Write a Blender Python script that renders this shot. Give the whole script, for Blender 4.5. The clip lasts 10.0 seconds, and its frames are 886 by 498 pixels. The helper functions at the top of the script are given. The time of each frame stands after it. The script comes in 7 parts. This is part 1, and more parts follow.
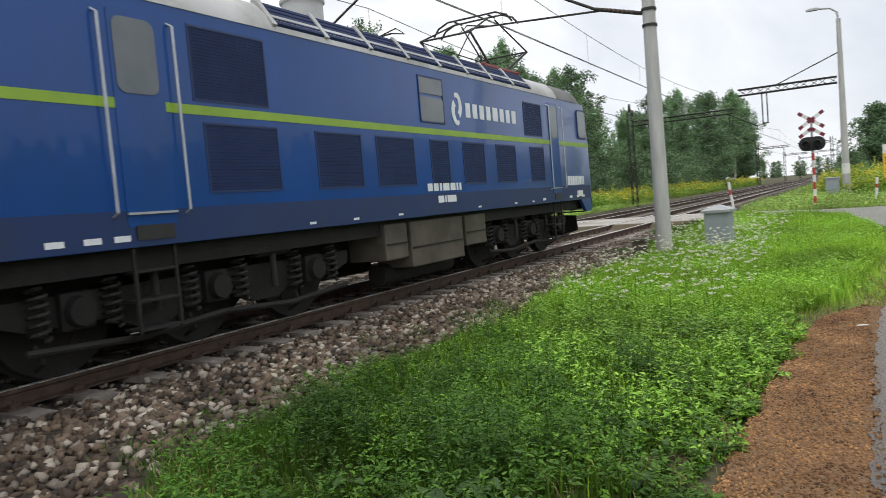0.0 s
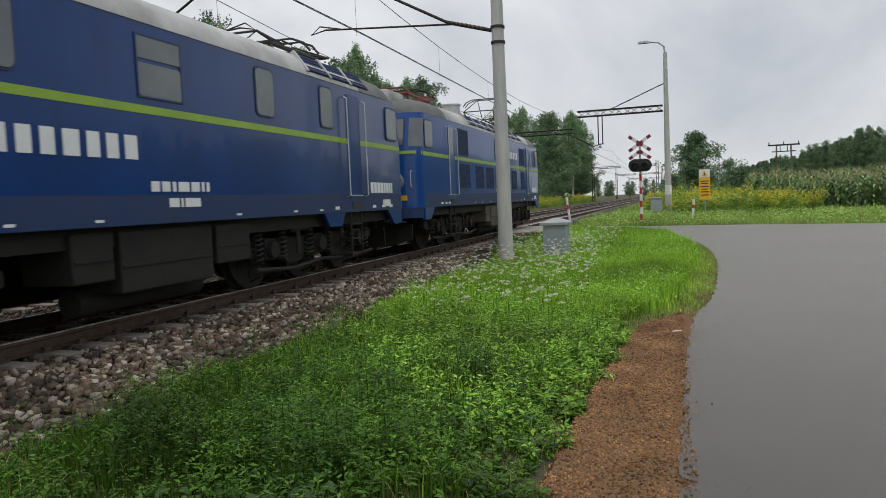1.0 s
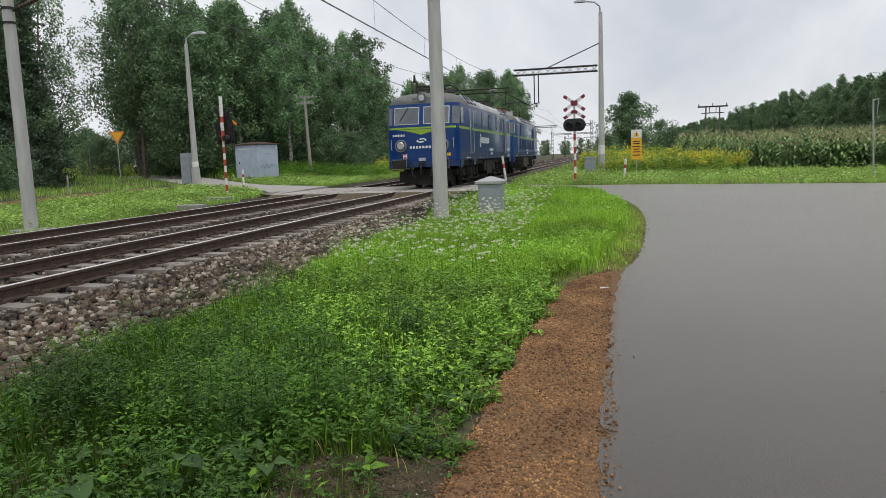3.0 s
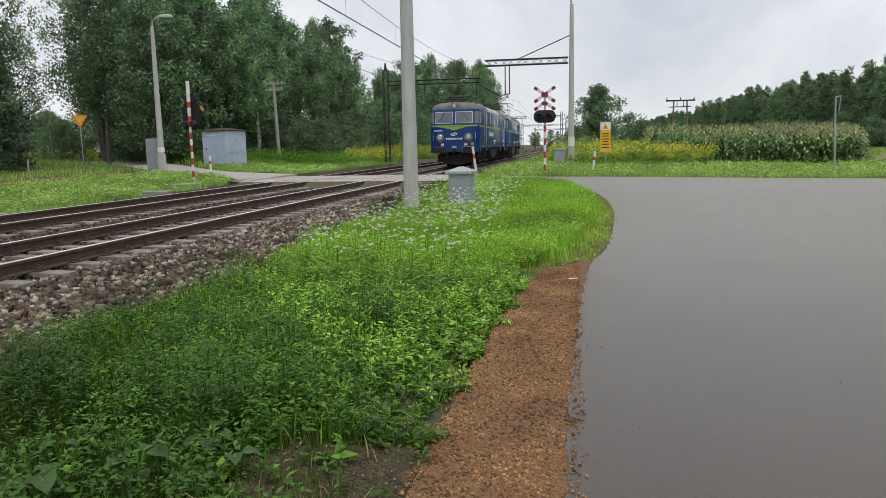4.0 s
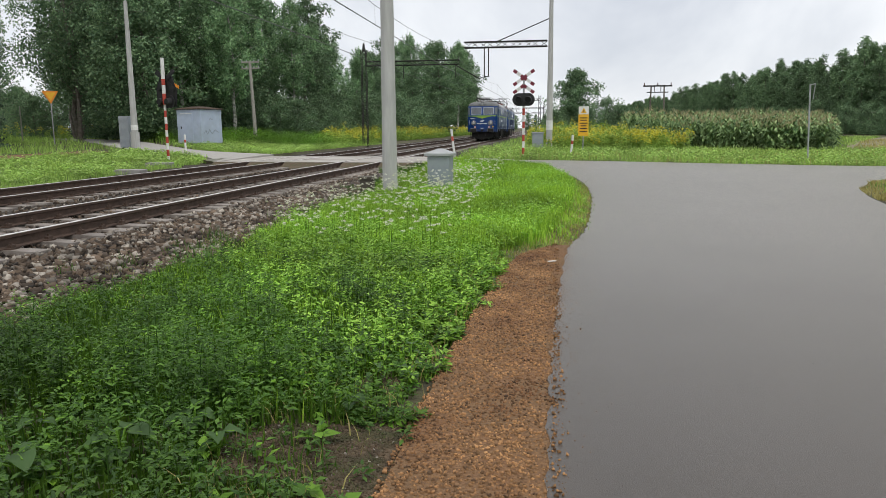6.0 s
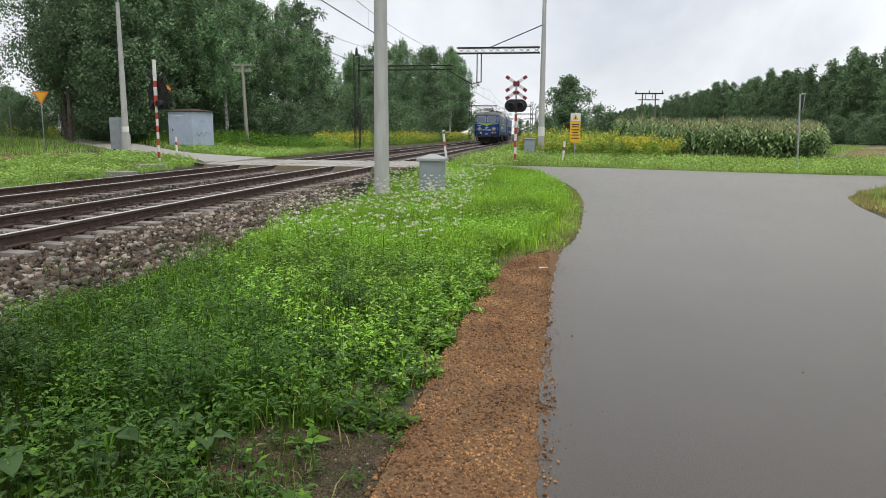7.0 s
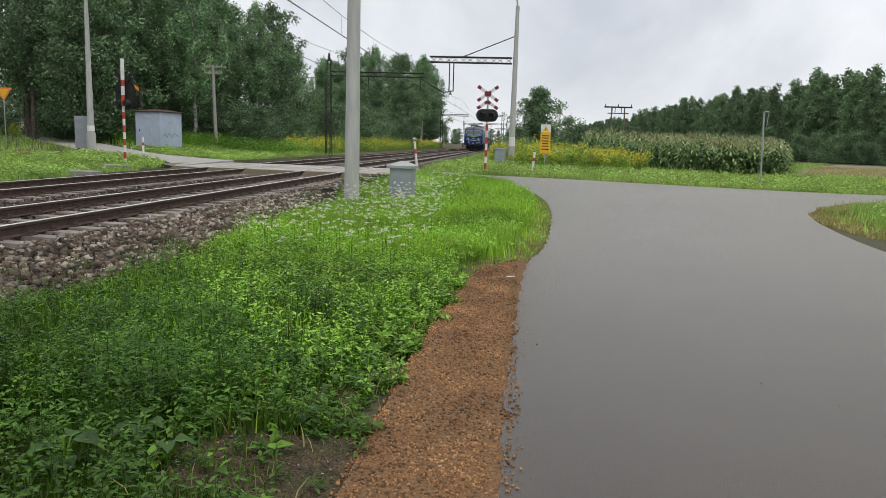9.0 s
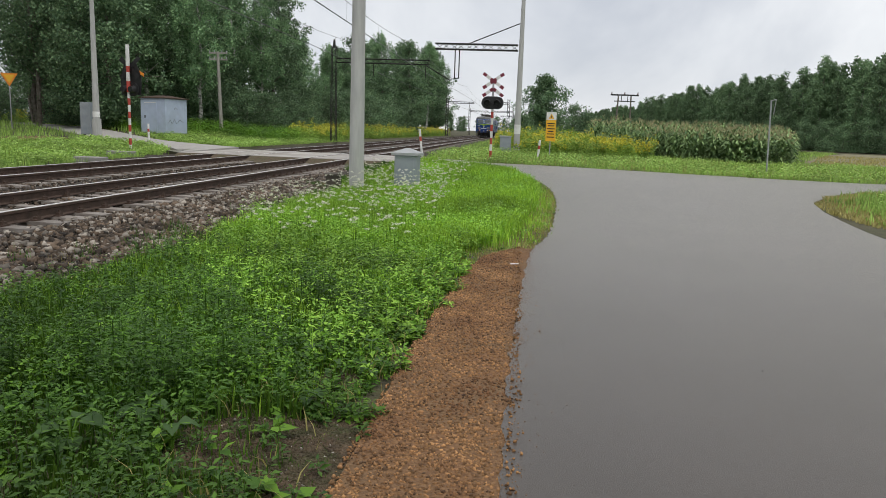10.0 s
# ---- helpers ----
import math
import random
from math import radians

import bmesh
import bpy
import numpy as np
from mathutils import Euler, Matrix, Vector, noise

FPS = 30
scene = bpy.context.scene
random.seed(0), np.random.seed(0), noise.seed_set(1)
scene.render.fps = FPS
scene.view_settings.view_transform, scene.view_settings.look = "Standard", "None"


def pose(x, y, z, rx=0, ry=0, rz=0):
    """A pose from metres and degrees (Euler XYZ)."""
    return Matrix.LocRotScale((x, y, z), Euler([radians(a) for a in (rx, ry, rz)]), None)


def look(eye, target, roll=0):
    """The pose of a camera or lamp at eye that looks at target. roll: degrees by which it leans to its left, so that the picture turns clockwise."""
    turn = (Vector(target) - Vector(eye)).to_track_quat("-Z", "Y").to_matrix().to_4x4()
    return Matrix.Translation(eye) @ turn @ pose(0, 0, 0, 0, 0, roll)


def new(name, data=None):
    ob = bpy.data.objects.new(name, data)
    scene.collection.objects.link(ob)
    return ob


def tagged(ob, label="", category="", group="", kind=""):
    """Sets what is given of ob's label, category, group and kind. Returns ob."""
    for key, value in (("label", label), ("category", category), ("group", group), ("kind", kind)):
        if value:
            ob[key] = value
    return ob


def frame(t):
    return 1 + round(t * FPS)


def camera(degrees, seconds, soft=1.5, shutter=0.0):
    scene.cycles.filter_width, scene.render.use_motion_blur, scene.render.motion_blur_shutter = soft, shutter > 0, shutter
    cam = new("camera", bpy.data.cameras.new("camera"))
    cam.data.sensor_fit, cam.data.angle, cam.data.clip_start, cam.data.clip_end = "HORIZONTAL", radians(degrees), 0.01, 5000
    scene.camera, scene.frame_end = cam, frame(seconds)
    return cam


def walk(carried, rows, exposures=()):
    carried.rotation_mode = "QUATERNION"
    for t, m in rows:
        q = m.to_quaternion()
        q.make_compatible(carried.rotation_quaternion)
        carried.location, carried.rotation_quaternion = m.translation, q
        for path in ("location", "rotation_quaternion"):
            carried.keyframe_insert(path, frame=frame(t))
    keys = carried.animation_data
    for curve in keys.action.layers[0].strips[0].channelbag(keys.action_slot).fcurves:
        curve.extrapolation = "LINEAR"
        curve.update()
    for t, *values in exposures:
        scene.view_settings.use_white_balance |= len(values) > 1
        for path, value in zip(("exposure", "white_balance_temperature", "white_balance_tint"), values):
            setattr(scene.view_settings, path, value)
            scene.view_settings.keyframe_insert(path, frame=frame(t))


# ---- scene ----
# the camera: a hand-held phone that turns after the train
cam = camera(62.63, 10.0, soft=0.6, shutter=0.08)
ROWS = [
    (0.0, -0.021, -0.030, 1.639, 29.30, -3.46, 4.89),
    (0.1, -0.031, -0.012, 1.632, 26.19, -3.71, 4.70),
    (0.2, -0.033, 0.002, 1.632, 24.47, -4.03, 3.50),
    (0.3, -0.023, 0.009, 1.627, 23.02, -3.43, 2.70),
    (0.4, -0.016, 0.010, 1.620, 21.40, -3.32, 2.14),
    (0.5, 0.004, 0.006, 1.612, 20.30, -3.20, 2.14),
    (1.0, 0.000, 0.010, 1.597, 17.55, -3.67, 2.52),
    (1.5, 0.003, 0.036, 1.596, 16.57, -5.06, 3.43),
    (2.0, 0.024, 0.027, 1.584, 14.57, -5.91, 2.49),
    (2.5, 0.050, 0.019, 1.595, 13.27, -6.59, 2.16),
    (4.0, 0.037, 0.015, 1.595, 10.32, -8.00, 1.19),
    (4.5, 0.023, 0.000, 1.598, 8.48, -8.54, 0.76),
    (5.0, 0.011, -0.002, 1.603, 8.46, -9.06, 0.98),
    (5.5, 0.003, 0.007, 1.586, 8.85, -8.91, 0.70),
    (6.8, 0.001, -0.009, 1.584, 8.02, -10.36, -0.24),
    (7.0, -0.007, 0.005, 1.591, 7.97, -9.01, -0.25),
    (7.5, -0.020, 0.001, 1.584, 6.16, -7.57, -1.50),
    (8.0, -0.033, -0.016, 1.578, 6.59, -7.63, -1.29),
    (8.5, -0.021, -0.012, 1.580, 6.28, -7.96, -1.47),
    (9.0, 0.002, -0.015, 1.589, 5.73, -8.35, -1.75),
    (9.5, 0.014, -0.021, 1.589, 6.49, -8.88, -1.75),
    (10.0, 0.016, -0.029, 1.582, 6.15, -9.32, -1.96),
]
EXPOSURES = [(0.0, 0.25), (0.5, 0.06), (1.0, -0.22), (1.5, -0.36), (2.0, -0.22), (2.5, -0.1), (4.0, 0.02), (5.5, 0.12), (7.0, 0.17), (7.5, -0.08), (8.0, -0.09), (8.5, 0.0), (9.0, 0.03), (9.5, 0.1), (10.0, -0.01)]
walk(cam, [(t, pose(x, y, z, 90 + pitch, roll, yaw)) for t, x, y, z, yaw, pitch, roll in ROWS], EXPOSURES)

# ---- light: an overcast afternoon ----
world = bpy.data.worlds.new("overcast_sky")
scene.world = world
world.use_nodes = True
wn, wl = world.node_tree.nodes, world.node_tree.links
wn.clear()
sky = wn.new("ShaderNodeTexSky")
sky.sky_type, sky.sun_disc = "NISHITA", False
sky.sun_elevation, sky.sun_rotation = radians(70), radians(154)
cloud = wn.new("ShaderNodeTexNoise")
cloud.inputs["Scale"].default_value, cloud.inputs["Detail"].default_value = 2.2, 6.0
cloud.inputs["Roughness"].default_value, cloud.inputs["Distortion"].default_value = 0.55, 0.4
cramp = wn.new("ShaderNodeValToRGB")
cramp.color_ramp.elements[0].position, cramp.color_ramp.elements[0].color = 0.33, (0.60, 0.63, 0.69, 1)
cramp.color_ramp.elements[1].position, cramp.color_ramp.elements[1].color = 0.62, (1.03, 1.04, 1.05, 1)
gain = wn.new("ShaderNodeVectorMath")
gain.operation = "SCALE"
gain.inputs["Scale"].default_value = 10.5
cmix = wn.new("ShaderNodeMix")
cmix.data_type = "RGBA"
cmix.inputs["Factor"].default_value = 0.9
back = wn.new("ShaderNodeBackground")
back.inputs["Strength"].default_value = 0.1
wout = wn.new("ShaderNodeOutputWorld")
wl.new(cloud.outputs["Fac"], cramp.inputs["Fac"])
wl.new(cramp.outputs["Color"], gain.inputs[0])
wl.new(sky.outputs["Color"], cmix.inputs["A"])
wl.new(gain.outputs["Vector"], cmix.inputs["B"])
wl.new(cmix.outputs["Result"], back.inputs["Color"])
wl.new(back.outputs["Background"], wout.inputs["Surface"])

sun = new("sun", bpy.data.lights.new("sun", "SUN"))
sun.data.energy, sun.data.angle, sun.data.color = 1.4, radians(40), (1.0, 0.96, 0.9)
sun.matrix_world = look((9, -8, 60), (0, 10, 0))


# ---- materials ----
def mat(name, a, b=None, rough=0.7, metal=0.0, scale=6.0, bump=0.0, bscale=40.0, spec=0.5, island=0.0, rnd=0.0, dirt=None, dscale=0.7, damount=0.5, stretch=None, coat=0.0, rvar=0.0):
    """A surface that varies between the colours a and b in patches, with grain, stains and relief."""
    m = bpy.data.materials.new(name)
    m.use_nodes = True
    n, l = m.node_tree.nodes, m.node_tree.links
    p = n["Principled BSDF"]
    p.inputs["Roughness"].default_value, p.inputs["Metallic"].default_value = rough, metal
    p.inputs["Specular IOR Level"].default_value = spec
    p.inputs["Coat Weight"].default_value = coat
    b = b or tuple(c * 0.8 for c in a)
    co = n.new("ShaderNodeTexCoord")
    vec = co.outputs["Object"]
    if stretch:
        mp = n.new("ShaderNodeMapping")
        mp.inputs["Scale"].default_value = stretch
        l.new(vec, mp.inputs["Vector"])
        vec = mp.outputs["Vector"]
    t = n.new("ShaderNodeTexNoise")
    t.inputs["Scale"].default_value, t.inputs["Detail"].default_value = scale, 8.0
    l.new(vec, t.inputs["Vector"])
    r = n.new("ShaderNodeValToRGB")
    r.color_ramp.elements[0].position, r.color_ramp.elements[0].color = 0.32, (*a, 1)
    r.color_ramp.elements[1].position, r.color_ramp.elements[1].color = 0.68, (*b, 1)
    l.new(t.outputs["Fac"], r.inputs["Fac"])
    col = r.outputs["Color"]
    if dirt:
        t2 = n.new("ShaderNodeTexNoise")
        t2.inputs["Scale"].default_value, t2.inputs["Detail"].default_value, t2.inputs["Roughness"].default_value = dscale, 9.0, 0.65
        l.new(vec, t2.inputs["Vector"])
        r2 = n.new("ShaderNodeValToRGB")
        r2.color_ramp.elements[0].position, r2.color_ramp.elements[0].color = 0.42, (0, 0, 0, 1)
        r2.color_ramp.elements[1].position, r2.color_ramp.elements[1].color = 0.7, (damount, damount, damount, 1)
        l.new(t2.outputs["Fac"], r2.inputs["Fac"])
        mx = n.new("ShaderNodeMix")
        mx.data_type = "RGBA"
        l.new(r2.outputs["Color"], mx.inputs["Factor"])
        l.new(col, mx.inputs["A"])
        mx.inputs["B"].default_value = (*dirt, 1)
        col = mx.outputs["Result"]
        if rvar:
            rr = n.new("ShaderNodeMapRange")
            rr.inputs["From Min"].default_value, rr.inputs["From Max"].default_value = 0.3, 0.7
            rr.inputs["To Min"].default_value, rr.inputs["To Max"].default_value = rough - rvar, rough + rvar
            l.new(t2.outputs["Fac"], rr.inputs["Value"])
            l.new(rr.outputs["Result"], p.inputs["Roughness"])
    if island or rnd:
        h = n.new("ShaderNodeHueSaturation")
        src = n.new("ShaderNodeNewGeometry").outputs["Random Per Island"] if island else n.new("ShaderNodeObjectInfo").outputs["Random"]
        mr = n.new("ShaderNodeMapRange")
        k = island or rnd
        mr.inputs["To Min"].default_value, mr.inputs["To Max"].default_value = 1 - k, 1 + k
        l.new(src, mr.inputs["Value"])
        l.new(mr.outputs["Result"], h.inputs["Value"])
        l.new(col, h.inputs["Color"])
        col = h.outputs["Color"]
    l.new(col, p.inputs["Base Color"])
    if bump:
        t3 = n.new("ShaderNodeTexNoise")
        t3.inputs["Scale"].default_value, t3.inputs["Detail"].default_value = bscale, 6.0
        l.new(vec, t3.inputs["Vector"])
        bn = n.new("ShaderNodeBump")
        bn.inputs["Strength"].default_value, bn.inputs["Distance"].default_value = bump, 0.02
        l.new(t3.outputs["Fac"], bn.inputs["Height"])
        l.new(bn.outputs["Normal"], p.inputs["Normal"])
    return m


def leafmat(name, a, b, k=0.3, trans=0.35, rough=0.55, crown=False):
    """A thin leaf that lets some light through, its colour different from leaf to leaf."""
    m = bpy.data.materials.new(name)
    m.use_nodes = True
    n, l = m.node_tree.nodes, m.node_tree.links
    p, out = n["Principled BSDF"], n["Material Output"]
    geo = n.new("ShaderNodeNewGeometry")
    r = n.new("ShaderNodeValToRGB")
    r.color_ramp.elements[0].color, r.color_ramp.elements[1].color = (*a, 1), (*b, 1)
    l.new(geo.outputs["Random Per Island"], r.inputs["Fac"])
    t = n.new("ShaderNodeTexNoise")
    t.inputs["Scale"].default_value = 0.6
    l.new(n.new("ShaderNodeTexCoord").outputs["Object"], t.inputs["Vector"])
    mr = n.new("ShaderNodeMapRange")
    mr.inputs["From Min"].default_value, mr.inputs["From Max"].default_value = 0.3, 0.7
    mr.inputs["To Min"].default_value, mr.inputs["To Max"].default_value = 1 - k, 1 + k
    l.new(t.outputs["Fac"], mr.inputs["Value"])
    h = n.new("ShaderNodeHueSaturation")
    whole = n.new("ShaderNodeMapRange")
    whole.inputs["To Min"].default_value, whole.inputs["To Max"].default_value = 0.8, 1.2
    l.new(n.new("ShaderNodeObjectInfo").outputs["Random"], whole.inputs["Value"])
    both = n.new("ShaderNodeMath")
    both.operation = "MULTIPLY"
    l.new(mr.outputs["Result"], both.inputs[0])
    l.new(whole.outputs["Result"] if crown else mr.outputs["Result"], both.inputs[1])
    l.new(both.outputs["Value"] if crown else mr.outputs["Result"], h.inputs["Value"])
    l.new(r.outputs["Color"], h.inputs["Color"])
    l.new(h.outputs["Color"], p.inputs["Base Color"])
    p.inputs["Roughness"].default_value = rough
    p.inputs["Specular IOR Level"].default_value = 0.3
    tr = n.new("ShaderNodeBsdfTranslucent")
    l.new(h.outputs["Color"], tr.inputs["Color"])
    mx = n.new("ShaderNodeMixShader")
    mx.inputs["Fac"].default_value = trans
    l.new(p.outputs["BSDF"], mx.inputs[1])
    l.new(tr.outputs["BSDF"], mx.inputs[2])
    l.new(mx.outputs["Shader"], out.inputs["Surface"])
    return m


M_ASPHALT = mat("asphalt", (0.0085, 0.0061, 0.0043), (0.060, 0.044, 0.032), 0.32, spec=0.9, scale=95, bump=0.16, bscale=190, dirt=(0.026, 0.021, 0.017), dscale=0.45, damount=0.6, rvar=0.03)
# Sheen added to brighten the road where it is viewed at a flat angle.
dusty = M_ASPHALT.node_tree.nodes["Principled BSDF"]
dusty.inputs["Sheen Weight"].default_value, dusty.inputs["Sheen Roughness"].default_value = 0.75, 0.22
dusty.inputs["Sheen Tint"].default_value = (1.0, 0.92, 0.82, 1)
dusty.inputs["Specular Tint"].default_value = (1.0, 0.94, 0.87, 1)
M_PALEROAD = mat("pale_asphalt", (0.30, 0.285, 0.265), (0.38, 0.365, 0.34), 0.9, scale=6, bump=0.3, bscale=60)
M_EARTH = mat("earth_grass", (0.04, 0.036, 0.02), (0.075, 0.08, 0.027), 0.95, scale=5, bump=1.0, bscale=22, dirt=(0.11, 0.085, 0.055), dscale=0.5, damount=0.5)
M_DIRT = mat("red_brown_grit", (0.115, 0.056, 0.024), (0.25, 0.132, 0.058), 0.95, scale=55, bump=0.9, bscale=60, dirt=(0.13, 0.10, 0.055), dscale=0.9, damount=0.6)
M_GRIT = mat("grit_stone", (0.13, 0.062, 0.025), (0.33, 0.18, 0.075), 0.9, scale=2, island=0.7)
M_BALLBED = mat("ballast_bed", (0.02, 0.016, 0.011), (0.05, 0.038, 0.026), 0.95, scale=22, bump=1.0, bscale=25)
M_BALLAST = mat("ballast_stone", (0.04, 0.028, 0.018), (0.12, 0.086, 0.06), 0.9, scale=1.2, island=0.8, bump=0.3, bscale=30)
M_PALESTONE = mat("pale_ballast_stone", (0.16, 0.138, 0.112), (0.36, 0.32, 0.27), 0.85, scale=1.2, island=0.5, bump=0.3, bscale=30)
M_STUBBLE = mat("stubble", (0.17, 0.145, 0.09), (0.25, 0.215, 0.13), 0.95, scale=1.5, bump=0.8, bscale=8, dirt=(0.14, 0.16, 0.06), dscale=0.4, damount=0.6)
M_SOIL = mat("trodden_soil", (0.06, 0.042, 0.025), (0.14, 0.098, 0.06), 0.95, scale=16, bump=1.0, bscale=60, dirt=(0.05, 0.065, 0.02), dscale=5, damount=0.8)
M_SLEEPER = mat("sleeper_concrete", (0.20, 0.175, 0.155), (0.27, 0.245, 0.22), 0.9, scale=5, bump=0.4, bscale=50, rnd=0.2, dirt=(0.12, 0.085, 0.065), dscale=2, damount=0.7)
M_RUST = mat("rusty_steel", (0.055, 0.035, 0.026), (0.095, 0.06, 0.043), 0.8, 0.2, scale=8, bump=0.3, bscale=60)
M_RAILTOP = mat("worn_rail_head", (0.8, 0.78, 0.76), (0.92, 0.9, 0.88), 0.5, 0.9, scale=3)
M_CROSSING = mat("crossing_panel", (0.33, 0.31, 0.285), (0.40, 0.38, 0.35), 0.9, scale=1.5, bump=0.3, bscale=60, dirt=(0.2, 0.17, 0.14), dscale=0.8, damount=0.6, rnd=0.08)
M_CONCRETE = mat("spun_concrete", (0.42, 0.42, 0.41), (0.52, 0.52, 0.50), 0.85, scale=3, bump=0.25, bscale=60, dirt=(0.30, 0.295, 0.28), dscale=1.2, damount=0.5, stretch=(3, 3, 0.4))
M_CONCDARK = mat("old_concrete", (0.22, 0.21, 0.195), (0.31, 0.30, 0.28), 0.9, scale=5, bump=0.4, bscale=40)
M_GALV = mat("galvanised_steel", (0.36, 0.37, 0.38), (0.45, 0.46, 0.47), 0.55, 0.5, scale=4)
M_GREYPAINT = mat("grey_cabinet_paint", (0.27, 0.305, 0.34), (0.34, 0.37, 0.40), 0.6, scale=2.5, bump=0.1, dirt=(0.20, 0.22, 0.23), dscale=2.0, damount=0.5)
M_HUT = mat("pale_blue_grey_paint", (0.42, 0.49, 0.62), (0.49, 0.56, 0.69), 0.6, scale=2, dirt=(0.30, 0.35, 0.41), dscale=0.9, damount=0.6)
M_BLACK = mat("black_paint", (0.012, 0.012, 0.013), (0.022, 0.022, 0.023), 0.5, scale=4)
M_DARKSTEEL = mat("dark_steel", (0.025, 0.024, 0.023), (0.045, 0.042, 0.038), 0.7, 0.3, scale=6)
M_WHITE = mat("white_paint", (0.72, 0.72, 0.70), (0.8, 0.8, 0.78), 0.6, scale=4, dirt=(0.5, 0.48, 0.44), dscale=3, damount=0.5)
M_RED = mat("red_paint", (0.42, 0.05, 0.035), (0.5, 0.075, 0.05), 0.6, scale=5)
M_CRED = mat("sign_red", (0.15, 0.015, 0.03), (0.2, 0.022, 0.04), 0.5, scale=5)
M_YELLOW = mat("sign_yellow", (0.80, 0.42, 0.015), (0.85, 0.48, 0.03), 0.5, scale=5)
M_ORANGE = mat("sign_orange", (0.78, 0.24, 0.02), (0.82, 0.30, 0.03), 0.5, scale=5)
M_WOODPOLE = mat("weathered_pole", (0.27, 0.25, 0.22), (0.36, 0.34, 0.31), 0.9, scale=6, stretch=(4, 4, 0.5), bump=0.4)
M_BARK = mat("bark", (0.10, 0.085, 0.065), (0.20, 0.18, 0.155), 0.95, scale=4, bump=0.7, bscale=14)
M_BIRCH = mat("birch_bark", (0.42, 0.40, 0.37), (0.55, 0.53, 0.50), 0.85, scale=2.0, dirt=(0.05, 0.045, 0.04), dscale=2.2, damount=0.9, stretch=(1, 1, 2.5))
M_BLUE = mat("locomotive_blue", (0.004, 0.056, 0.245), (0.005, 0.070, 0.295), 0.28, spec=0.3, scale=0.9, dirt=(0.01, 0.045, 0.145), dscale=0.8, damount=0.6, stretch=(1, 1, 0.35), coat=0.3)
M_BLUEB = mat("deep_locomotive_blue", (0.003, 0.036, 0.163), (0.004, 0.046, 0.20), 0.28, spec=0.25, scale=0.9, dirt=(0.005, 0.022, 0.08), dscale=0.8, damount=0.6, stretch=(1, 1, 0.35), coat=0.2)
M_RIM = mat("lamp_rim_grey", (0.20, 0.215, 0.23), (0.28, 0.3, 0.31), 0.5, 0.2, scale=5)
M_BLUEDARK = mat("locomotive_dark_blue", (0.004, 0.024, 0.105), (0.006, 0.031, 0.13), 0.5, scale=1.5, dirt=(0.014, 0.024, 0.06), dscale=1.5, damount=0.7)
M_LIME = mat("lime_stripe", (0.25, 0.42, 0.03), (0.29, 0.47, 0.04), 0.4, scale=1.5, dirt=(0.16, 0.24, 0.04), dscale=1.2, damount=0.5)
M_ROOF = mat("locomotive_roof_grey", (0.42, 0.43, 0.43), (0.52, 0.53, 0.53), 0.65, scale=1.2, dirt=(0.17, 0.165, 0.155), dscale=0.9, damount=0.75)
M_CABROOF = mat("sooty_cab_roof", (0.11, 0.115, 0.115), (0.17, 0.175, 0.17), 0.7, scale=1.5, dirt=(0.07, 0.07, 0.07), dscale=1.2, damount=0.6)
M_GRILLE = mat("grille_blue_black", (0.011, 0.021, 0.066), (0.016, 0.029, 0.088), 0.7, scale=3, spec=0.2)
# Near-black: brake dust plus the shade under the body, put into colour.
M_UNDER = mat("shaded_brake_dust", (0.006, 0.0058, 0.0056), (0.014, 0.0125, 0.011), 0.8, scale=4, bump=0.4, dirt=(0.018, 0.014, 0.011), dscale=2, damount=0.5)
M_BOX = mat("battery_box_grey", (0.075, 0.066, 0.05), (0.115, 0.10, 0.076), 0.75, scale=2.5, dirt=(0.035, 0.03, 0.023), dscale=2, damount=0.6)
M_GLASS = mat("cab_glass", (0.055, 0.068, 0.08), (0.09, 0.105, 0.12), 0.06, spec=0.9, scale=1, coat=0.8)
M_PANE = mat("dull_side_pane", (0.10, 0.12, 0.14), (0.15, 0.17, 0.185), 0.14, spec=0.5, scale=1.5)
M_SILVER = mat("handrail_silver", (0.40, 0.43, 0.46), (0.5, 0.53, 0.56), 0.4, 0.6, scale=3)
M_LAMPGLASS = mat("headlamp_glass", (0.34, 0.35, 0.35), (0.55, 0.55, 0.55), 0.2, 0.7, scale=6)
M_PANTORED = mat("pantograph_red", (0.15, 0.03, 0.025), (0.2, 0.045, 0.035), 0.6, scale=5)
M_INSUL = mat("brown_insulator", (0.09, 0.045, 0.03), (0.13, 0.07, 0.045), 0.3, scale=5)
M_COPPER = mat("weathered_wire", (0.10, 0.105, 0.10), (0.14, 0.145, 0.14), 0.6, 0.4, scale=3)
M_LETTER = mat("white_lettering", (0.70, 0.72, 0.75), (0.78, 0.80, 0.82), 0.5, scale=3)
# Verge grass in lit and darker tones; near shade and vignette are coloured in.
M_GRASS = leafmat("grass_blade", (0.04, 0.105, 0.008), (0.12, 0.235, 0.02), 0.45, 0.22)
M_GRASSLIT = leafmat("lit_grass_blade", (0.15, 0.32, 0.02), (0.46, 0.69, 0.08), 0.3, 0.32)
# Lit and shaded tones of one weed; mid also colours real dark tufts.
M_WEEDLIT = leafmat("lit_weed_leaf", (0.12, 0.28, 0.025), (0.37, 0.61, 0.085), 0.35, 0.25)
# Dark weeds; part of the near verge's shade is mixed into this colour.
M_WEEDDARK = leafmat("dark_shaded_weed_leaf", (0.022, 0.062, 0.008), (0.065, 0.14, 0.017), 0.35, 0.25)
M_WEEDMID = leafmat("mid_shaded_weed_leaf", (0.028, 0.08, 0.01), (0.10, 0.21, 0.024), 0.4, 0.18)
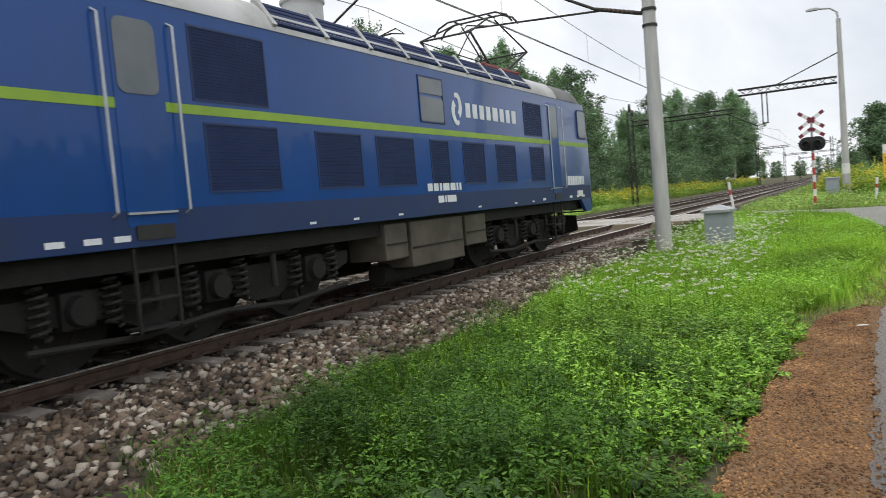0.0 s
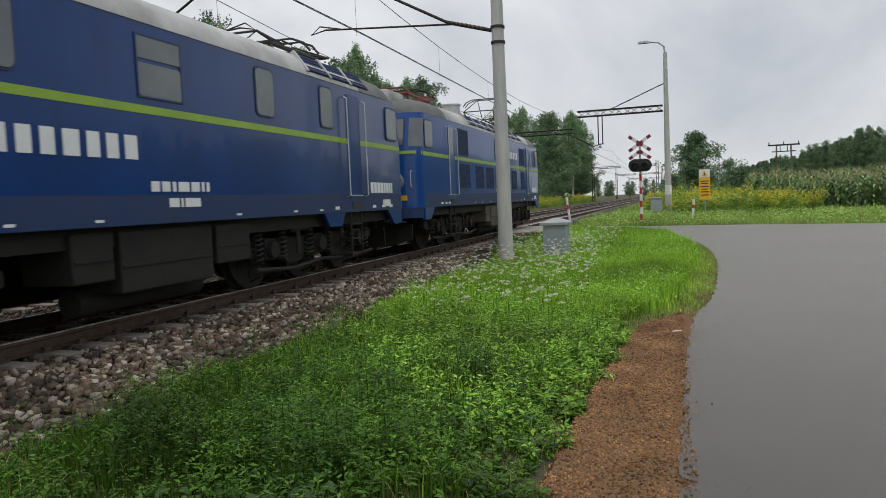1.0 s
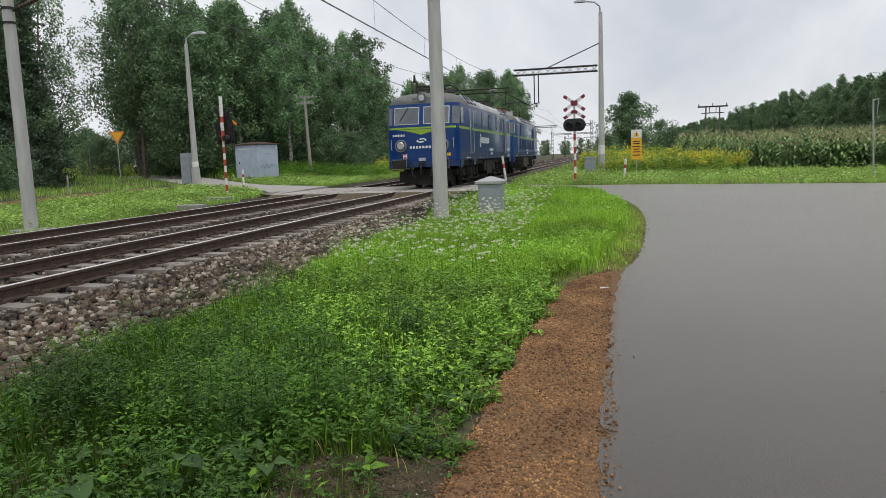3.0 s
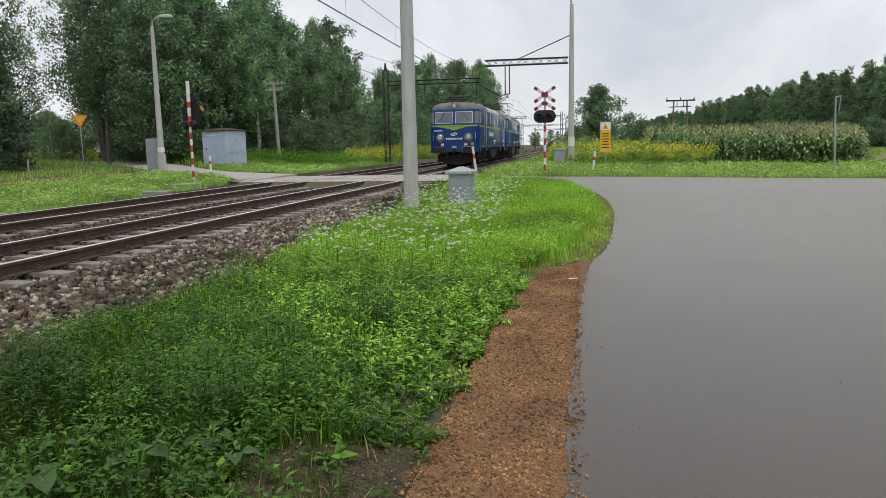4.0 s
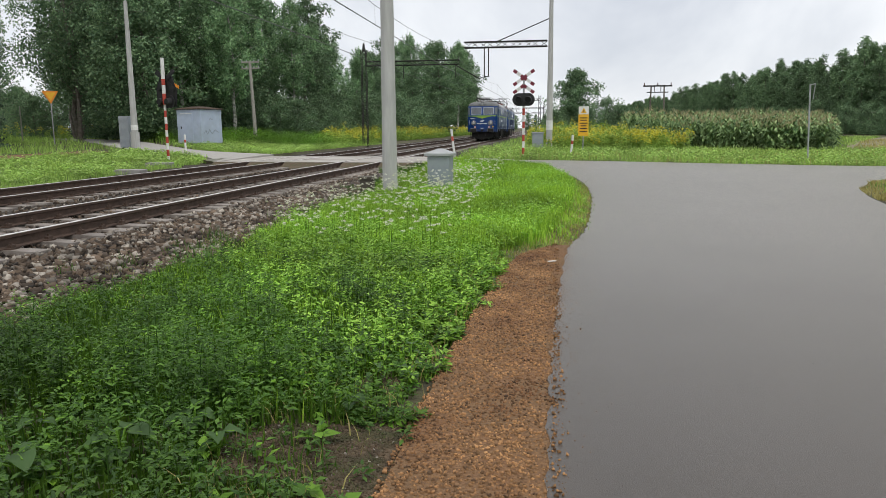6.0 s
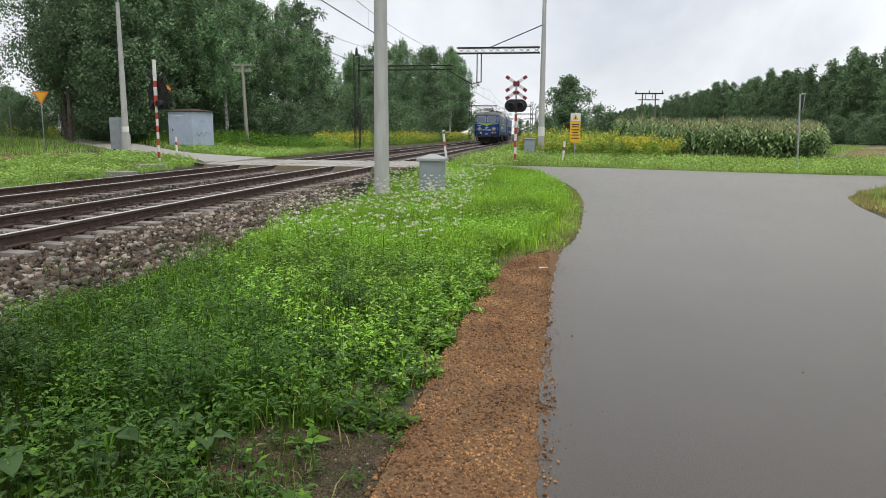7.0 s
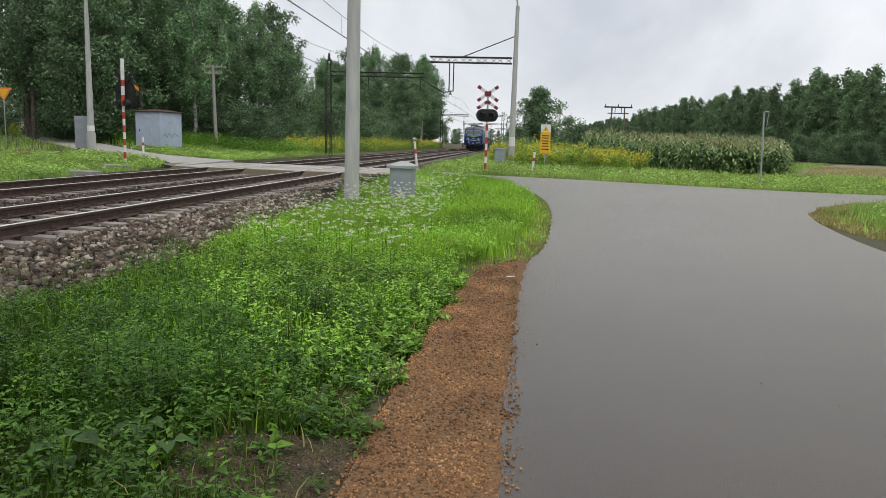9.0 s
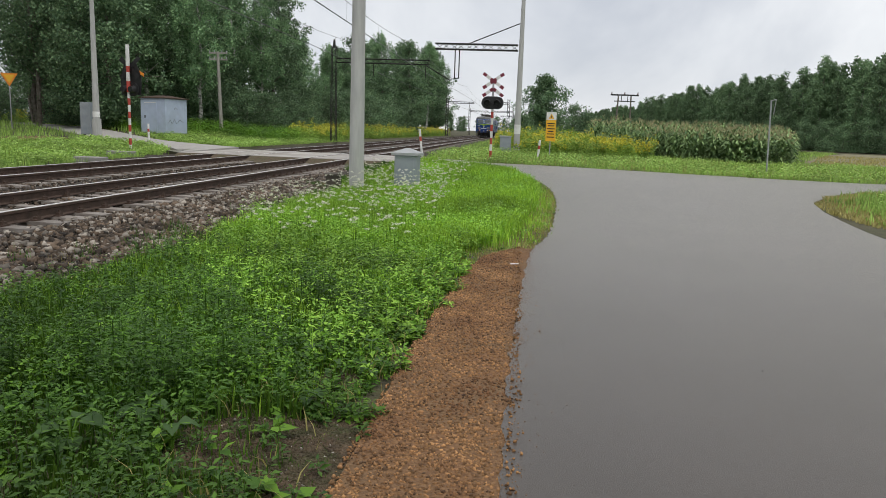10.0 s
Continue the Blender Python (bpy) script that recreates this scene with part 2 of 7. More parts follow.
M_GRASSDRY = leafmat("dry_grass", (0.28, 0.25, 0.08), (0.52, 0.46, 0.18), 0.2, 0.3)
M_WEED = leafmat("weed_leaf", (0.045, 0.13, 0.01), (0.18, 0.35, 0.03), 0.45, 0.18)
M_MEADOW = leafmat("meadow_blade", (0.18, 0.33, 0.055), (0.47, 0.66, 0.17), 0.35, 0.35)
M_BURDOCK = leafmat("burdock_leaf", (0.03, 0.072, 0.02), (0.08, 0.15, 0.042), 0.3, 0.25)
M_UMBEL = leafmat("white_umbel", (0.62, 0.62, 0.48), (0.82, 0.82, 0.70), 0.1, 0.2)
M_GOLD = leafmat("goldenrod_flower", (0.52, 0.47, 0.04), (0.72, 0.66, 0.09), 0.2, 0.25)
M_GOLDLEAF = leafmat("goldenrod_leaf", (0.16, 0.29, 0.04), (0.38, 0.52, 0.11), 0.25, 0.3)
# Very dark and bright leaves mixed: highlights and shadows put into leaf colour.
M_CORN = leafmat("maize_leaf", (0.03, 0.085, 0.025), (0.33, 0.46, 0.19), 0.25, 0.2)
M_TASSEL = leafmat("maize_tassel", (0.30, 0.26, 0.14), (0.46, 0.40, 0.22), 0.15, 0.2)
M_LEAFA = leafmat("birch_leaf", (0.10, 0.20, 0.095), (0.26, 0.40, 0.19), 0.4, 0.22, crown=True)
M_LEAFB = leafmat("dark_leaf", (0.075, 0.15, 0.075), (0.20, 0.30, 0.145), 0.4, 0.22, crown=True)
M_LEAFD = leafmat("young_wood_leaf", (0.078, 0.15, 0.072), (0.20, 0.30, 0.145), 0.35, 0.2, crown=True)
M_LEAFC = leafmat("pine_needles", (0.05, 0.09, 0.055), (0.13, 0.19, 0.11), 0.35, 0.3, crown=True)


# ---- mesh helpers ----
class Build:
    """Collects vertices and faces of one mesh."""

    def __init__(self):
        self.v, self.f = [], []

    def box(self, x0, x1, y0, y1, z0, z1, bev=0.0):
        if bev <= 0:
            o = len(self.v)
            self.v += [(x, y, z) for z in (z0, z1) for x, y in ((x0, y0), (x1, y0), (x1, y1), (x0, y1))]
            self.f += [tuple(o + i for i in q) for q in ((3, 2, 1, 0), (4, 5, 6, 7), (0, 1, 5, 4), (1, 2, 6, 5), (2, 3, 7, 6), (3, 0, 4, 7))]
            return self
        bm = bmesh.new()
        bmesh.ops.create_cube(bm, size=1.0, matrix=Matrix.LocRotScale(((x0 + x1) / 2, (y0 + y1) / 2, (z0 + z1) / 2), None, (abs(x1 - x0), abs(y1 - y0), abs(z1 - z0))))
        bmesh.ops.bevel(bm, geom=bm.edges[:], offset=bev, segments=2, affect="EDGES", profile=0.5)
        self.take(bm)
        return self

    def take(self, bm, m=None):
        bm.verts.index_update()
        o = len(self.v)
        self.v += [tuple(m @ v.co) if m else tuple(v.co) for v in bm.verts]
        self.f += [tuple(o + v.index for v in f.verts) for f in bm.faces]
        bm.free()
        return self

    def tube(self, p0, p1, r0, r1=None, n=10, cap=True):
        r1 = r0 if r1 is None else r1
        a, b = Vector(p0), Vector(p1)
        d = (b - a).normalized()
        s = d.orthogonal().normalized()
        t = d.cross(s)
        o = len(self.v)
        for c, r in ((a, r0), (b, r1)):
            self.v += [tuple(c + r * (math.cos(2 * math.pi * i / n) * s + math.sin(2 * math.pi * i / n) * t)) for i in range(n)]
        self.f += [(o + i, o + (i + 1) % n, o + n + (i + 1) % n, o + n + i) for i in range(n)]
        if cap:
            self.f += [tuple(o + n - 1 - i for i in range(n)), tuple(o + n + i for i in range(n))]
        return self

    def path(self, pts, r, n=8):
        P = [Vector(p) for p in pts]
        s, rings = None, []
        for i, p in enumerate(P):
            d = (P[min(i + 1, len(P) - 1)] - P[max(i - 1, 0)]).normalized()
            s = d.orthogonal() if s is None else s - d * s.dot(d)
            s.normalize()
            t = d.cross(s)
            rings.append([p + r * (math.cos(2 * math.pi * k / n) * s + math.sin(2 * math.pi * k / n) * t) for k in range(n)])
        return self.rings(rings)

    def rings(self, rings, close=True, cap=True):
        """Joins rings of equal length, one after another."""
        o, k = len(self.v), len(rings[0])
        for r in rings:
            self.v += [tuple(p) for p in r]
        for i in range(len(rings) - 1):
            for j in range(k if close else k - 1):
                j2 = (j + 1) % k
                self.f.append((o + i * k + j, o + i * k + j2, o + (i + 1) * k + j2, o + (i + 1) * k + j))
        if cap:
            self.f += [tuple(o + k - 1 - j for j in range(k)), tuple(o + (len(rings) - 1) * k + j for j in range(k))]
        return self

    def prism(self, poly, z0, z1):
        """An upright slab over a plan outline."""
        return self.rings([[(x, y, z0) for x, y in poly], [(x, y, z1) for x, y in poly]])

    def slab(self, poly3, n, d):
        """A flat plate of thickness d: poly3 pushed along n."""
        n = Vector(n).normalized() * d
        return self.rings([[Vector(p) for p in poly3], [Vector(p) + n for p in poly3]])

    def mesh(self, name, smooth=False):
        me = bpy.data.meshes.new(name)
        me.from_pydata(self.v, [], self.f)
        bm = bmesh.new()
        bm.from_mesh(me)
        bmesh.ops.recalc_face_normals(bm, faces=bm.faces)
        bm.to_mesh(me)
        bm.free()
        if smooth:
            me.polygons.foreach_set("use_smooth", [True] * len(me.polygons))
            me.set_sharp_from_angle(angle=radians(40))
        return me


def part(name, b, material, parent=None, label="", smooth=False):
    me = b.mesh(name, smooth) if isinstance(b, Build) else b
    if not me.materials:
        me.materials.append(material)
    ob = new(name, me)
    if parent is not None:
        ob.parent = parent
    if label:
        ob["label"] = label
    return ob


def thing(name, at=(0, 0, 0), rz=0.0, label="", category="", group="", kind=""):
    e = new(name)
    e.empty_display_size = 0.2
    e.matrix_basis = pose(*at, 0, 0, rz)
    return tagged(e, label, category, group, kind)


def soup(name, verts, faces3, material, label="", category="", kind="stuff", parent=None):
    """A big triangle mesh from arrays."""
    me = bpy.data.meshes.new(name)
    me.vertices.add(len(verts))
    me.vertices.foreach_set("co", np.asarray(verts, dtype=np.float32).ravel())
    me.loops.add(faces3.size)
    me.loops.foreach_set("vertex_index", faces3.astype(np.int32).ravel())
    me.polygons.add(len(faces3))
    me.polygons.foreach_set("loop_start", np.arange(0, faces3.size, 3, dtype=np.int32))
    me.update(calc_edges=True)
    me.materials.append(material)
    ob = new(name, me)
    if parent is not None:
        ob.parent = parent
    return tagged(ob, label, category, "", kind)


rng = np.random.default_rng(7)


def S(a, b, x):
    t = np.clip((np.asarray(x, float) - a) / (b - a), 0, 1)
    return t * t * (3 - 2 * t)


def gz(x, y):
    """The ground's height: level by the camera, rising to the crossing and beyond the tracks."""
    right = 0.33 * S(13, 27, y) * (1 - 0.8 * S(-2, 14, x))
    left = 0.12 + 0.28 * S(16, 34, y) + 0.45 * S(38, 52, y) * S(-17, -23, x)
    w = S(-4, -12, x)
    return right * (1 - w) + left * w


def gzf(x, y):
    return float(gz(x, y))


NEAR, FAR, RAILZ = -7.3, -11.2, 0.35

# ---- ground ----
def lines(a, b, step, far):
    near = list(np.arange(a, b + 1e-6, step))
    out = [step]
    while sum(out) < far:
        out.append(out[-1] * 1.35)
    c = np.cumsum(out)
    return np.array(list(a - c[::-1]) + near + list(b + c))


gx, gy = lines(-40, 30, 0.8, 2600), lines(-10, 70, 0.8, 2600)
GX, GY = np.meshgrid(gx, gy)
GZ = gz(GX, GY) + 0.02 * np.sin(GX * 1.7) * np.sin(GY * 1.3)
inball = (GX > -14.0) & (GX < -4.6)
GZ = np.where(inball, np.minimum(GZ, -0.06), GZ) - 0.02
gv = np.stack([GX, GY, GZ], -1).reshape(-1, 3)
nx, ny = len(gx), len(gy)
ii = (np.arange(ny - 1)[:, None] * nx + np.arange(nx - 1)[None, :]).ravel()
gf = np.concatenate([np.stack([ii, ii + 1, ii + nx + 1], -1), np.stack([ii, ii + nx + 1, ii + nx], -1)])
soup("ground", gv, gf, M_EARTH, "grassy earth with bare patches beside the railway", "ground", "structure")


def strip(name, left, right, lift, material, label, category, thick=0.05, nsub=6):
    """A surface between two edges, laid over the ground; its rim goes down into it."""
    b = Build()
    k = len(left)
    rows = []
    for (xa, ya), (xb, yb) in zip(left, right):
        rows.append([(xa + (xb - xa) * i / nsub, ya + (yb - ya) * i / nsub) for i in range(nsub + 1)])
    for r in rows:
        b.v += [(x, y, gzf(x, y) + lift) for x, y in r]
    w = nsub + 1
    b.f += [(i * w + j, i * w + j + 1, (i + 1) * w + j + 1, (i + 1) * w + j) for i in range(k - 1) for j in range(nsub)]
    rim = [i * w for i in range(k)] + [(k - 1) * w + j for j in range(1, w)] + [i * w + nsub for i in range(k - 2, -1, -1)] + [j for j in range(nsub - 1, 0, -1)]
    o = len(b.v)
    b.v += [(b.v[i][0], b.v[i][1], b.v[i][2] - thick - lift) for i in rim]
    n = len(rim)
    b.f += [(rim[i], rim[(i + 1) % n], o + (i + 1) % n, o + i) for i in range(n)]
    return tagged(part(name, b, material), label, category, "", "structure")


def curve(pts, n=5):
    """A smooth line through plan points."""
    out = []
    P = [pts[0], *pts, pts[-1]]
    for i in range(1, len(P) - 2):
        p0, p1, p2, p3 = (np.array(P[i + k], float) for k in (-1, 0, 1, 2))
        for t in np.arange(n) / n:
            out.append(tuple(0.5 * (2 * p1 + (p2 - p0) * t + (2 * p0 - 5 * p1 + 4 * p2 - p3) * t * t + (3 * p1 - p0 - 3 * p2 + p3) * t ** 3)))
    out.append(tuple(pts[-1]))
    return out


VERGE = [(0.0, -12), (0.0, 0), (0.0, 4), (0.03, 5.5), (0.1, 7.6), (0.22, 9.7), (0.48, 11.2), (0.72, 14), (0.87, 17.0), (0.78, 19.5), (0.35, 22), (-0.5, 24.3), (-2.2, 26.0), (-4.4, 26.6)]
RIGHT = [(5.6, -12), (5.6, 0), (5.65, 4), (5.7, 5.5), (5.8, 7.6), (5.9, 9.7), (6.0, 11.2), (6.3, 14), (6.8, 17.0), (7.6, 19.4), (10.4, 23.7), (11.5, 28.9), (-1.0, 29.0), (-4.4, 32.2)]
DIRTL = [(-0.78, -12), (-0.78, -7), (-0.77, -3), (-0.76, -1), (-0.75, 0.5), (-0.75, 1.5), (-0.73, 2.9), (-0.71, 4.4), (-0.65, 6.0), (-0.52, 8.0), (-0.38, 9.1), (0.02, 9.9)]
road_l, road_r = curve(VERGE[:9], 26), curve(RIGHT[:9], 26)
road_l = [(x + 0.012 * math.sin(y * 9.7) + 0.010 * math.sin(y * 23.3 + 1) + 0.007 * math.sin(y * 51.0), y) for x, y in road_l]
strip("road", road_l, road_r, 0.02, M_ASPHALT, "worn grey asphalt road with a crumbling edge", "road")
cl = curve([(0.87, 17.0), (0.78, 19.5), (0.35, 22), (-0.5, 24.3), (-2.2, 26.0), (-4.5, 26.7)], 6)
b = Build()
poly = cl + [(-4.5, 32.4), (-3.0, 30.6), (-1.1, 28.9), (4.0, 28.75), (8.3, 29.2), (13, 29.4), (30, 29.8), (90, 31), (90, 27.4), (30, 26.4), (18, 26.0), (13.5, 25.2), (10.4, 23.6), (8.4, 21.0), (7.3, 18.9), (6.8, 17.0)]
bm = bmesh.new()
bm.faces.new([bm.verts.new((x, y, 0)) for x, y in poly])
bmesh.ops.triangulate(bm, faces=bm.faces[:])
for _ in range(3):
    long_edges = [e for e in bm.edges if e.calc_length() > 1.6]
    bmesh.ops.subdivide_edges(bm, edges=long_edges, cuts=1)
    bmesh.ops.triangulate(bm, faces=bm.faces[:])
for v in bm.verts:
    v.co.z = gzf(v.co.x, v.co.y) + 0.02
ext = bmesh.ops.extrude_face_region(bm, geom=bm.faces[:])
for e in ext["geom"]:
    if isinstance(e, bmesh.types.BMVert):
        e.co.z -= 0.07
b.take(bm)
tagged(part("road_junction", b, M_ASPHALT), "grey asphalt junction leading to the level crossing", "road", "", "structure")
strip("road_left", curve([(-13.3, 27.6), (-16, 31.6), (-22, 37.4), (-33, 48.3), (-60, 73)]), curve([(-13.3, 33.6), (-16, 35.8), (-20, 39.6), (-30.5, 50.0), (-57, 76)]), 0.03, M_PALEROAD, "narrow pale asphalt lane leaving the crossing between verges", "road")
strip("lane", curve([(-27.4, 40), (-26.6, 30), (-26.0, 15), (-26, -30)]), curve([(-24.6, 38), (-24.0, 30), (-23.6, 15), (-23.6, -30)]), 0.02, M_DIRT, "sandy lane along the edge of the wood", "lane")
strip("stubble_field", [(17.6, 47.5), (22, 60), (30, 80), (45, 108)], [(60, 45), (70, 58), (80, 75), (95, 100)], 0.03, M_STUBBLE, "brownish stubble field between maize and wood", "field")
b = Build()
for k, (cx, cy, ra, rb) in enumerate(((-1.2, 3.25, 0.42, 0.36), (-0.86, 2.95, 0.16, 0.7), (-1.05, 4.25, 0.16, 0.14))):
    b.prism([(cx + ra * (1 + 0.18 * math.sin(3 * a + k)) * math.cos(a), cy + rb * (1 + 0.15 * math.cos(4 * a)) * math.sin(a)) for a in np.linspace(0, 6.283, 20, endpoint=False)], -0.05, 0.001 + 0.002 * k)
tagged(part("soil_patch", b, M_SOIL), "trodden bare brown soil among the weeds", "soil", "", "structure")
SOIL = ((-1.2, 3.25, 0.42, 0.36), (-0.86, 2.95, 0.16, 0.7), (-1.05, 4.25, 0.16, 0.14))
strip("dirt_shoulder", curve(DIRTL), curve([(0.02, -12), (0.02, -7), (0.02, -3), (0.02, -1), (0.02, 0.5), (0.02, 1.5), (0.02, 2.9), (0.02, 4.4), (0.04, 6.0), (0.13, 8.0), (0.2, 9.1), (0.26, 9.9)]), 0.012, M_DIRT, "reddish-brown gritty shoulder trodden beside the asphalt", "path")

# ---- railway ----
b = Build()
prof = [(-14.6, -0.12), (-13.6, 0.10), (-12.9, 0.135), (-9.6, 0.135), (-9.25, 0.10), (-8.9, 0.135), (-5.95, 0.12), (-5.1, 0.07), (-4.3, 0.02), (-3.9, -0.12)]
ys = list(np.arange(-60, 60, 1.0)) + list(np.arange(60, 700, 20.0))
for y in ys:
    g = gzf(-4, y) * 0.5
    b.v += [(x + 0.10 * math.sin(y * 1.9 + x), y, z + 0.012 * math.sin(y * 2.3 + 3 * x) + (g if i in (0, 1, 7, 8) else 0)) for i, (x, z) in enumerate(prof)]
k = len(prof)
b.f += [(i * k + j, i * k + j + 1, (i + 1) * k + j + 1, (i + 1) * k + j) for i in range(len(ys) - 1) for j in range(k - 1)]
tagged(part("ballast_bed", b, M_BALLBED), "bed of brown crushed stone under both tracks", "ballast", "", "structure")


def rail_mesh(y0, y1):
    half = [(0.0, 0.0), (0.0675, 0.0), (0.0675, 0.012), (0.012, 0.03), (0.0095, 0.115), (0.036, 0.128), (0.036, 0.158), (0.028, 0.165), (0.0, 0.166)]
    ring = [(x, z) for x, z in half[1:]] + [(-x, z) for x, z in half[-2:0:-1]]
    return Build().rings([[(x, y, z) for x, z in ring] for y in (y0, y1)]), Build().box(-0.031, 0.031, y0, y1, 0.163, 0.1685)


def sleeper_mesh():
    b = Build()
    b.rings([[(x, -0.13, -0.10), (x, 0.13, -0.10), (x, 0.115, z), (x, -0.115, z)] for x, z in ((-1.3, 0.0), (-0.85, 0.008), (-0.4, -0.012), (0.4, -0.012), (0.85, 0.008), (1.3, 0.0))])
    return b.mesh("sleeper")


SLEEPER = sleeper_mesh()
SLEEPER.materials.append(M_SLEEPER)
FASTEN = Build().box(-0.045, 0.045, -0.075, 0.075, 0.0, 0.022).box(-0.028, 0.028, -0.045, 0.045, 0.022, 0.058).tube((0, 0, 0.05), (0, 0, 0.088), 0.017, 0.013, 6).mesh("fastening")
FASTEN.materials.append(M_RUST)


def track(name, ax, label):
    t = thing(name, (ax, 0, 0), 0, label, "railway track", "railway tracks")
    for s in (-1, 1):
        body, top = rail_mesh(-60, 700)
        r = part("rail", body, M_RUST, t)
        r.location = (s * 0.7525, 0, RAILZ - 0.167)
        part("running_surface", top, M_RAILTOP, r, "bright worn running surface")
    far = Build()
    for i in range(-20, 520):
        y = i * 0.6 + 0.1 * math.sin(i * 5.1)
        if -4 <= y <= 60:
            if 27.0 < y < 33.0:
                continue
            o = part("sleeper", SLEEPER, None, t)
            o.matrix_basis = pose(random.uniform(-0.02, 0.02), y, RAILZ - 0.172, 0, 0, random.uniform(-0.6, 0.6))
            for fx in (-0.86, -0.645, 0.645, 0.86):
                part("fastening", FASTEN, None, o).location = (fx, 0, 0.006)
        elif not -60 < y < 250:
            continue
        else:
            far.box(-1.3, 1.3, y - 0.12, y + 0.12, RAILZ - 0.25, RAILZ - 0.172)
    o = part("distant_sleepers", far, M_SLEEPER, t)
    o["kind"] = "stuff"
    return t


track("near_track", NEAR, "railway track with rusty rails on grey concrete sleepers")
track("far_track", FAR, "second railway track with rusty rails on grey sleepers")

# level crossing: panels between and beside the rails, ramps at both ends
lc = thing("level_crossing", (0, 0, 0), 0, "pale concrete level crossing slabs across two tracks", "level crossing", "", "structure")
def skew(x):
    return -0.09 * (x + 4.5)
for x0, x1 in ((-4.75, -6.45), (-6.66, -7.95), (-8.14, -10.35), (-10.56, -11.86), (-12.05, -13.4)):
    for j in range(4):
        y0, y1 = 26.75 + j * 1.42, 26.75 + (j + 1) * 1.42 - 0.015
        pb = Build().prism([(x0, y0 + skew(x0)), (x1, y0 + skew(x1)), (x1, y1 + skew(x1)), (x0, y1 + skew(x0))], 0.12, RAILZ - 0.004)
        part("panel", pb, M_CROSSING, lc)
for x0, x1 in ((-4.75, -6.45), (-6.66, -7.95), (-8.14, -10.35), (-10.56, -11.86), (-12.05, -13.4)):
    part("apron", Build().rings([[(x, 26.76 + skew(x), 0.1), (x, 26.76 + skew(x), 0.335), (x, 26.35 + skew(x), 0.22), (x, 25.7 + skew(x), 0.1)] for x in (x0, x1)]), M_SOIL, lc, "packed earth against the slabs")
part("ramp", Build().rings([[(-4.76, 26.7, 0.1), (-4.76, 32.4, 0.1), (-4.76, 32.4, 0.345), (-4.76, 26.7, 0.345)], [(-4.3, 26.7, 0.1), (-4.3, 32.2, 0.1), (-4.3, 32.2, 0.353), (-4.3, 26.7, 0.353)]]), M_ASPHALT, lc)
part("ramp", Build().rings([[(-13.41, 27.5, 0.1), (-13.41, 33.4, 0.1), (-13.41, 33.4, 0.345), (-13.41, 27.5, 0.345)], [(-14.0, 27.8, 0.1), (-14.0, 34.0, 0.1), (-14.0, 34.0, 0.40), (-14.0, 27.8, 0.40)]]), M_ASPHALT, lc)


# ballast stones
def stones(name, n, xr, yr, zf, s0, s1, material, label, parent=None, keep=None):
    cube = np.array([(x, y, z) for z in (-1, 1) for y in (-1, 1) for x in (-1, 1)], float)
    tri = np.array([(0, 2, 3), (0, 3, 1), (4, 5, 7), (4, 7, 6), (0, 1, 5), (0, 5, 4), (2, 6, 7), (2, 7, 3), (0, 4, 6), (0, 6, 2), (1, 3, 7), (1, 7, 5)])
    x, y = rng.uniform(*xr, n), rng.uniform(*yr, n)
    if keep is not None:
        k = keep(x, y)
        x, y = x[k], y[k]
        n = len(x)
    s = rng.uniform(s0, s1, n)
    v = cube[None] * rng.uniform(0.25, 1.0, (n, 8, 3)) * s[:, None, None] * rng.uniform(0.6, 1.2, (n, 1, 3))
    a, c = rng.uniform(0, 6.28, n), rng.uniform(-1.5, 1.5, n)
    ca, sa, cc, sc = np.cos(a)[:, None], np.sin(a)[:, None], np.cos(c)[:, None], np.sin(c)[:, None]
    X, Y, Z = v[..., 0], v[..., 1], v[..., 2]
    Y, Z = Y * cc - Z * sc, Y * sc + Z * cc
    X, Y = X * ca - Y * sa, X * sa + Y * ca
    v = np.stack([X + x[:, None], Y + y[:, None], Z + (zf(x, y) + s * 0.25)[:, None]], -1)
    f = (tri[None] + 8 * np.arange(n)[:, None, None]).reshape(-1, 3)
    return soup(name, v.reshape(-1, 3), f, material, label, "stones", "stuff", parent)


def ballz(x, y):
    return np.interp(x, [p[0] for p in prof], [p[1] for p in prof]) + 0.005


stones("ballast_stones", 25000, (-6.1, -3.6), (-5.0, 26.0), ballz, 0.018, 0.056, M_BALLAST, "loose brown and grey crushed ballast stones", keep=lambda x, y: rng.uniform(0, 1, len(x)) < np.clip((-3.7 - x) / 0.5 + 0.15, 0, 1))
stones("ballast_stones", 15000, (-13.4, -6.1), (-2.0, 26.0), ballz, 0.02, 0.042, M_BALLAST, "loose brown ballast stones between the sleepers")
stones("pale_ballast_stones", 5600, (-6.2, -3.6), (-5.0, 26.0), lambda x, y: ballz(x, y) + 0.016, 0.014, 0.052, M_PALESTONE, "pale grey broken stones lying loose on the ballast", keep=lambda x, y: rng.uniform(0, 1, len(x)) < np.clip((-3.8 - x) / 0.6 + 0.05, 0, 1))
stones("pale_ballast_stones", 3500, (-13.4, -6.1), (-2.0, 26.0), lambda x, y: ballz(x, y) + 0.01, 0.014, 0.034, M_PALESTONE, "pale broken stones between the sleepers")
stones("edge_grit", 16000, (-0.02, 0.45), (0.8, 12.0), lambda x, y: gz(x, y) + 0.020, 0.0012, 0.0042, M_GRIT, "fine reddish grit strewn along the asphalt edge", keep=lambda x, y: rng.uniform(0, 1, len(x)) < np.exp(-np.maximum(x - np.interp(y, [4, 9.7, 12], [0.0, 0.2, 0.5]), 0) * 16) * 0.7)
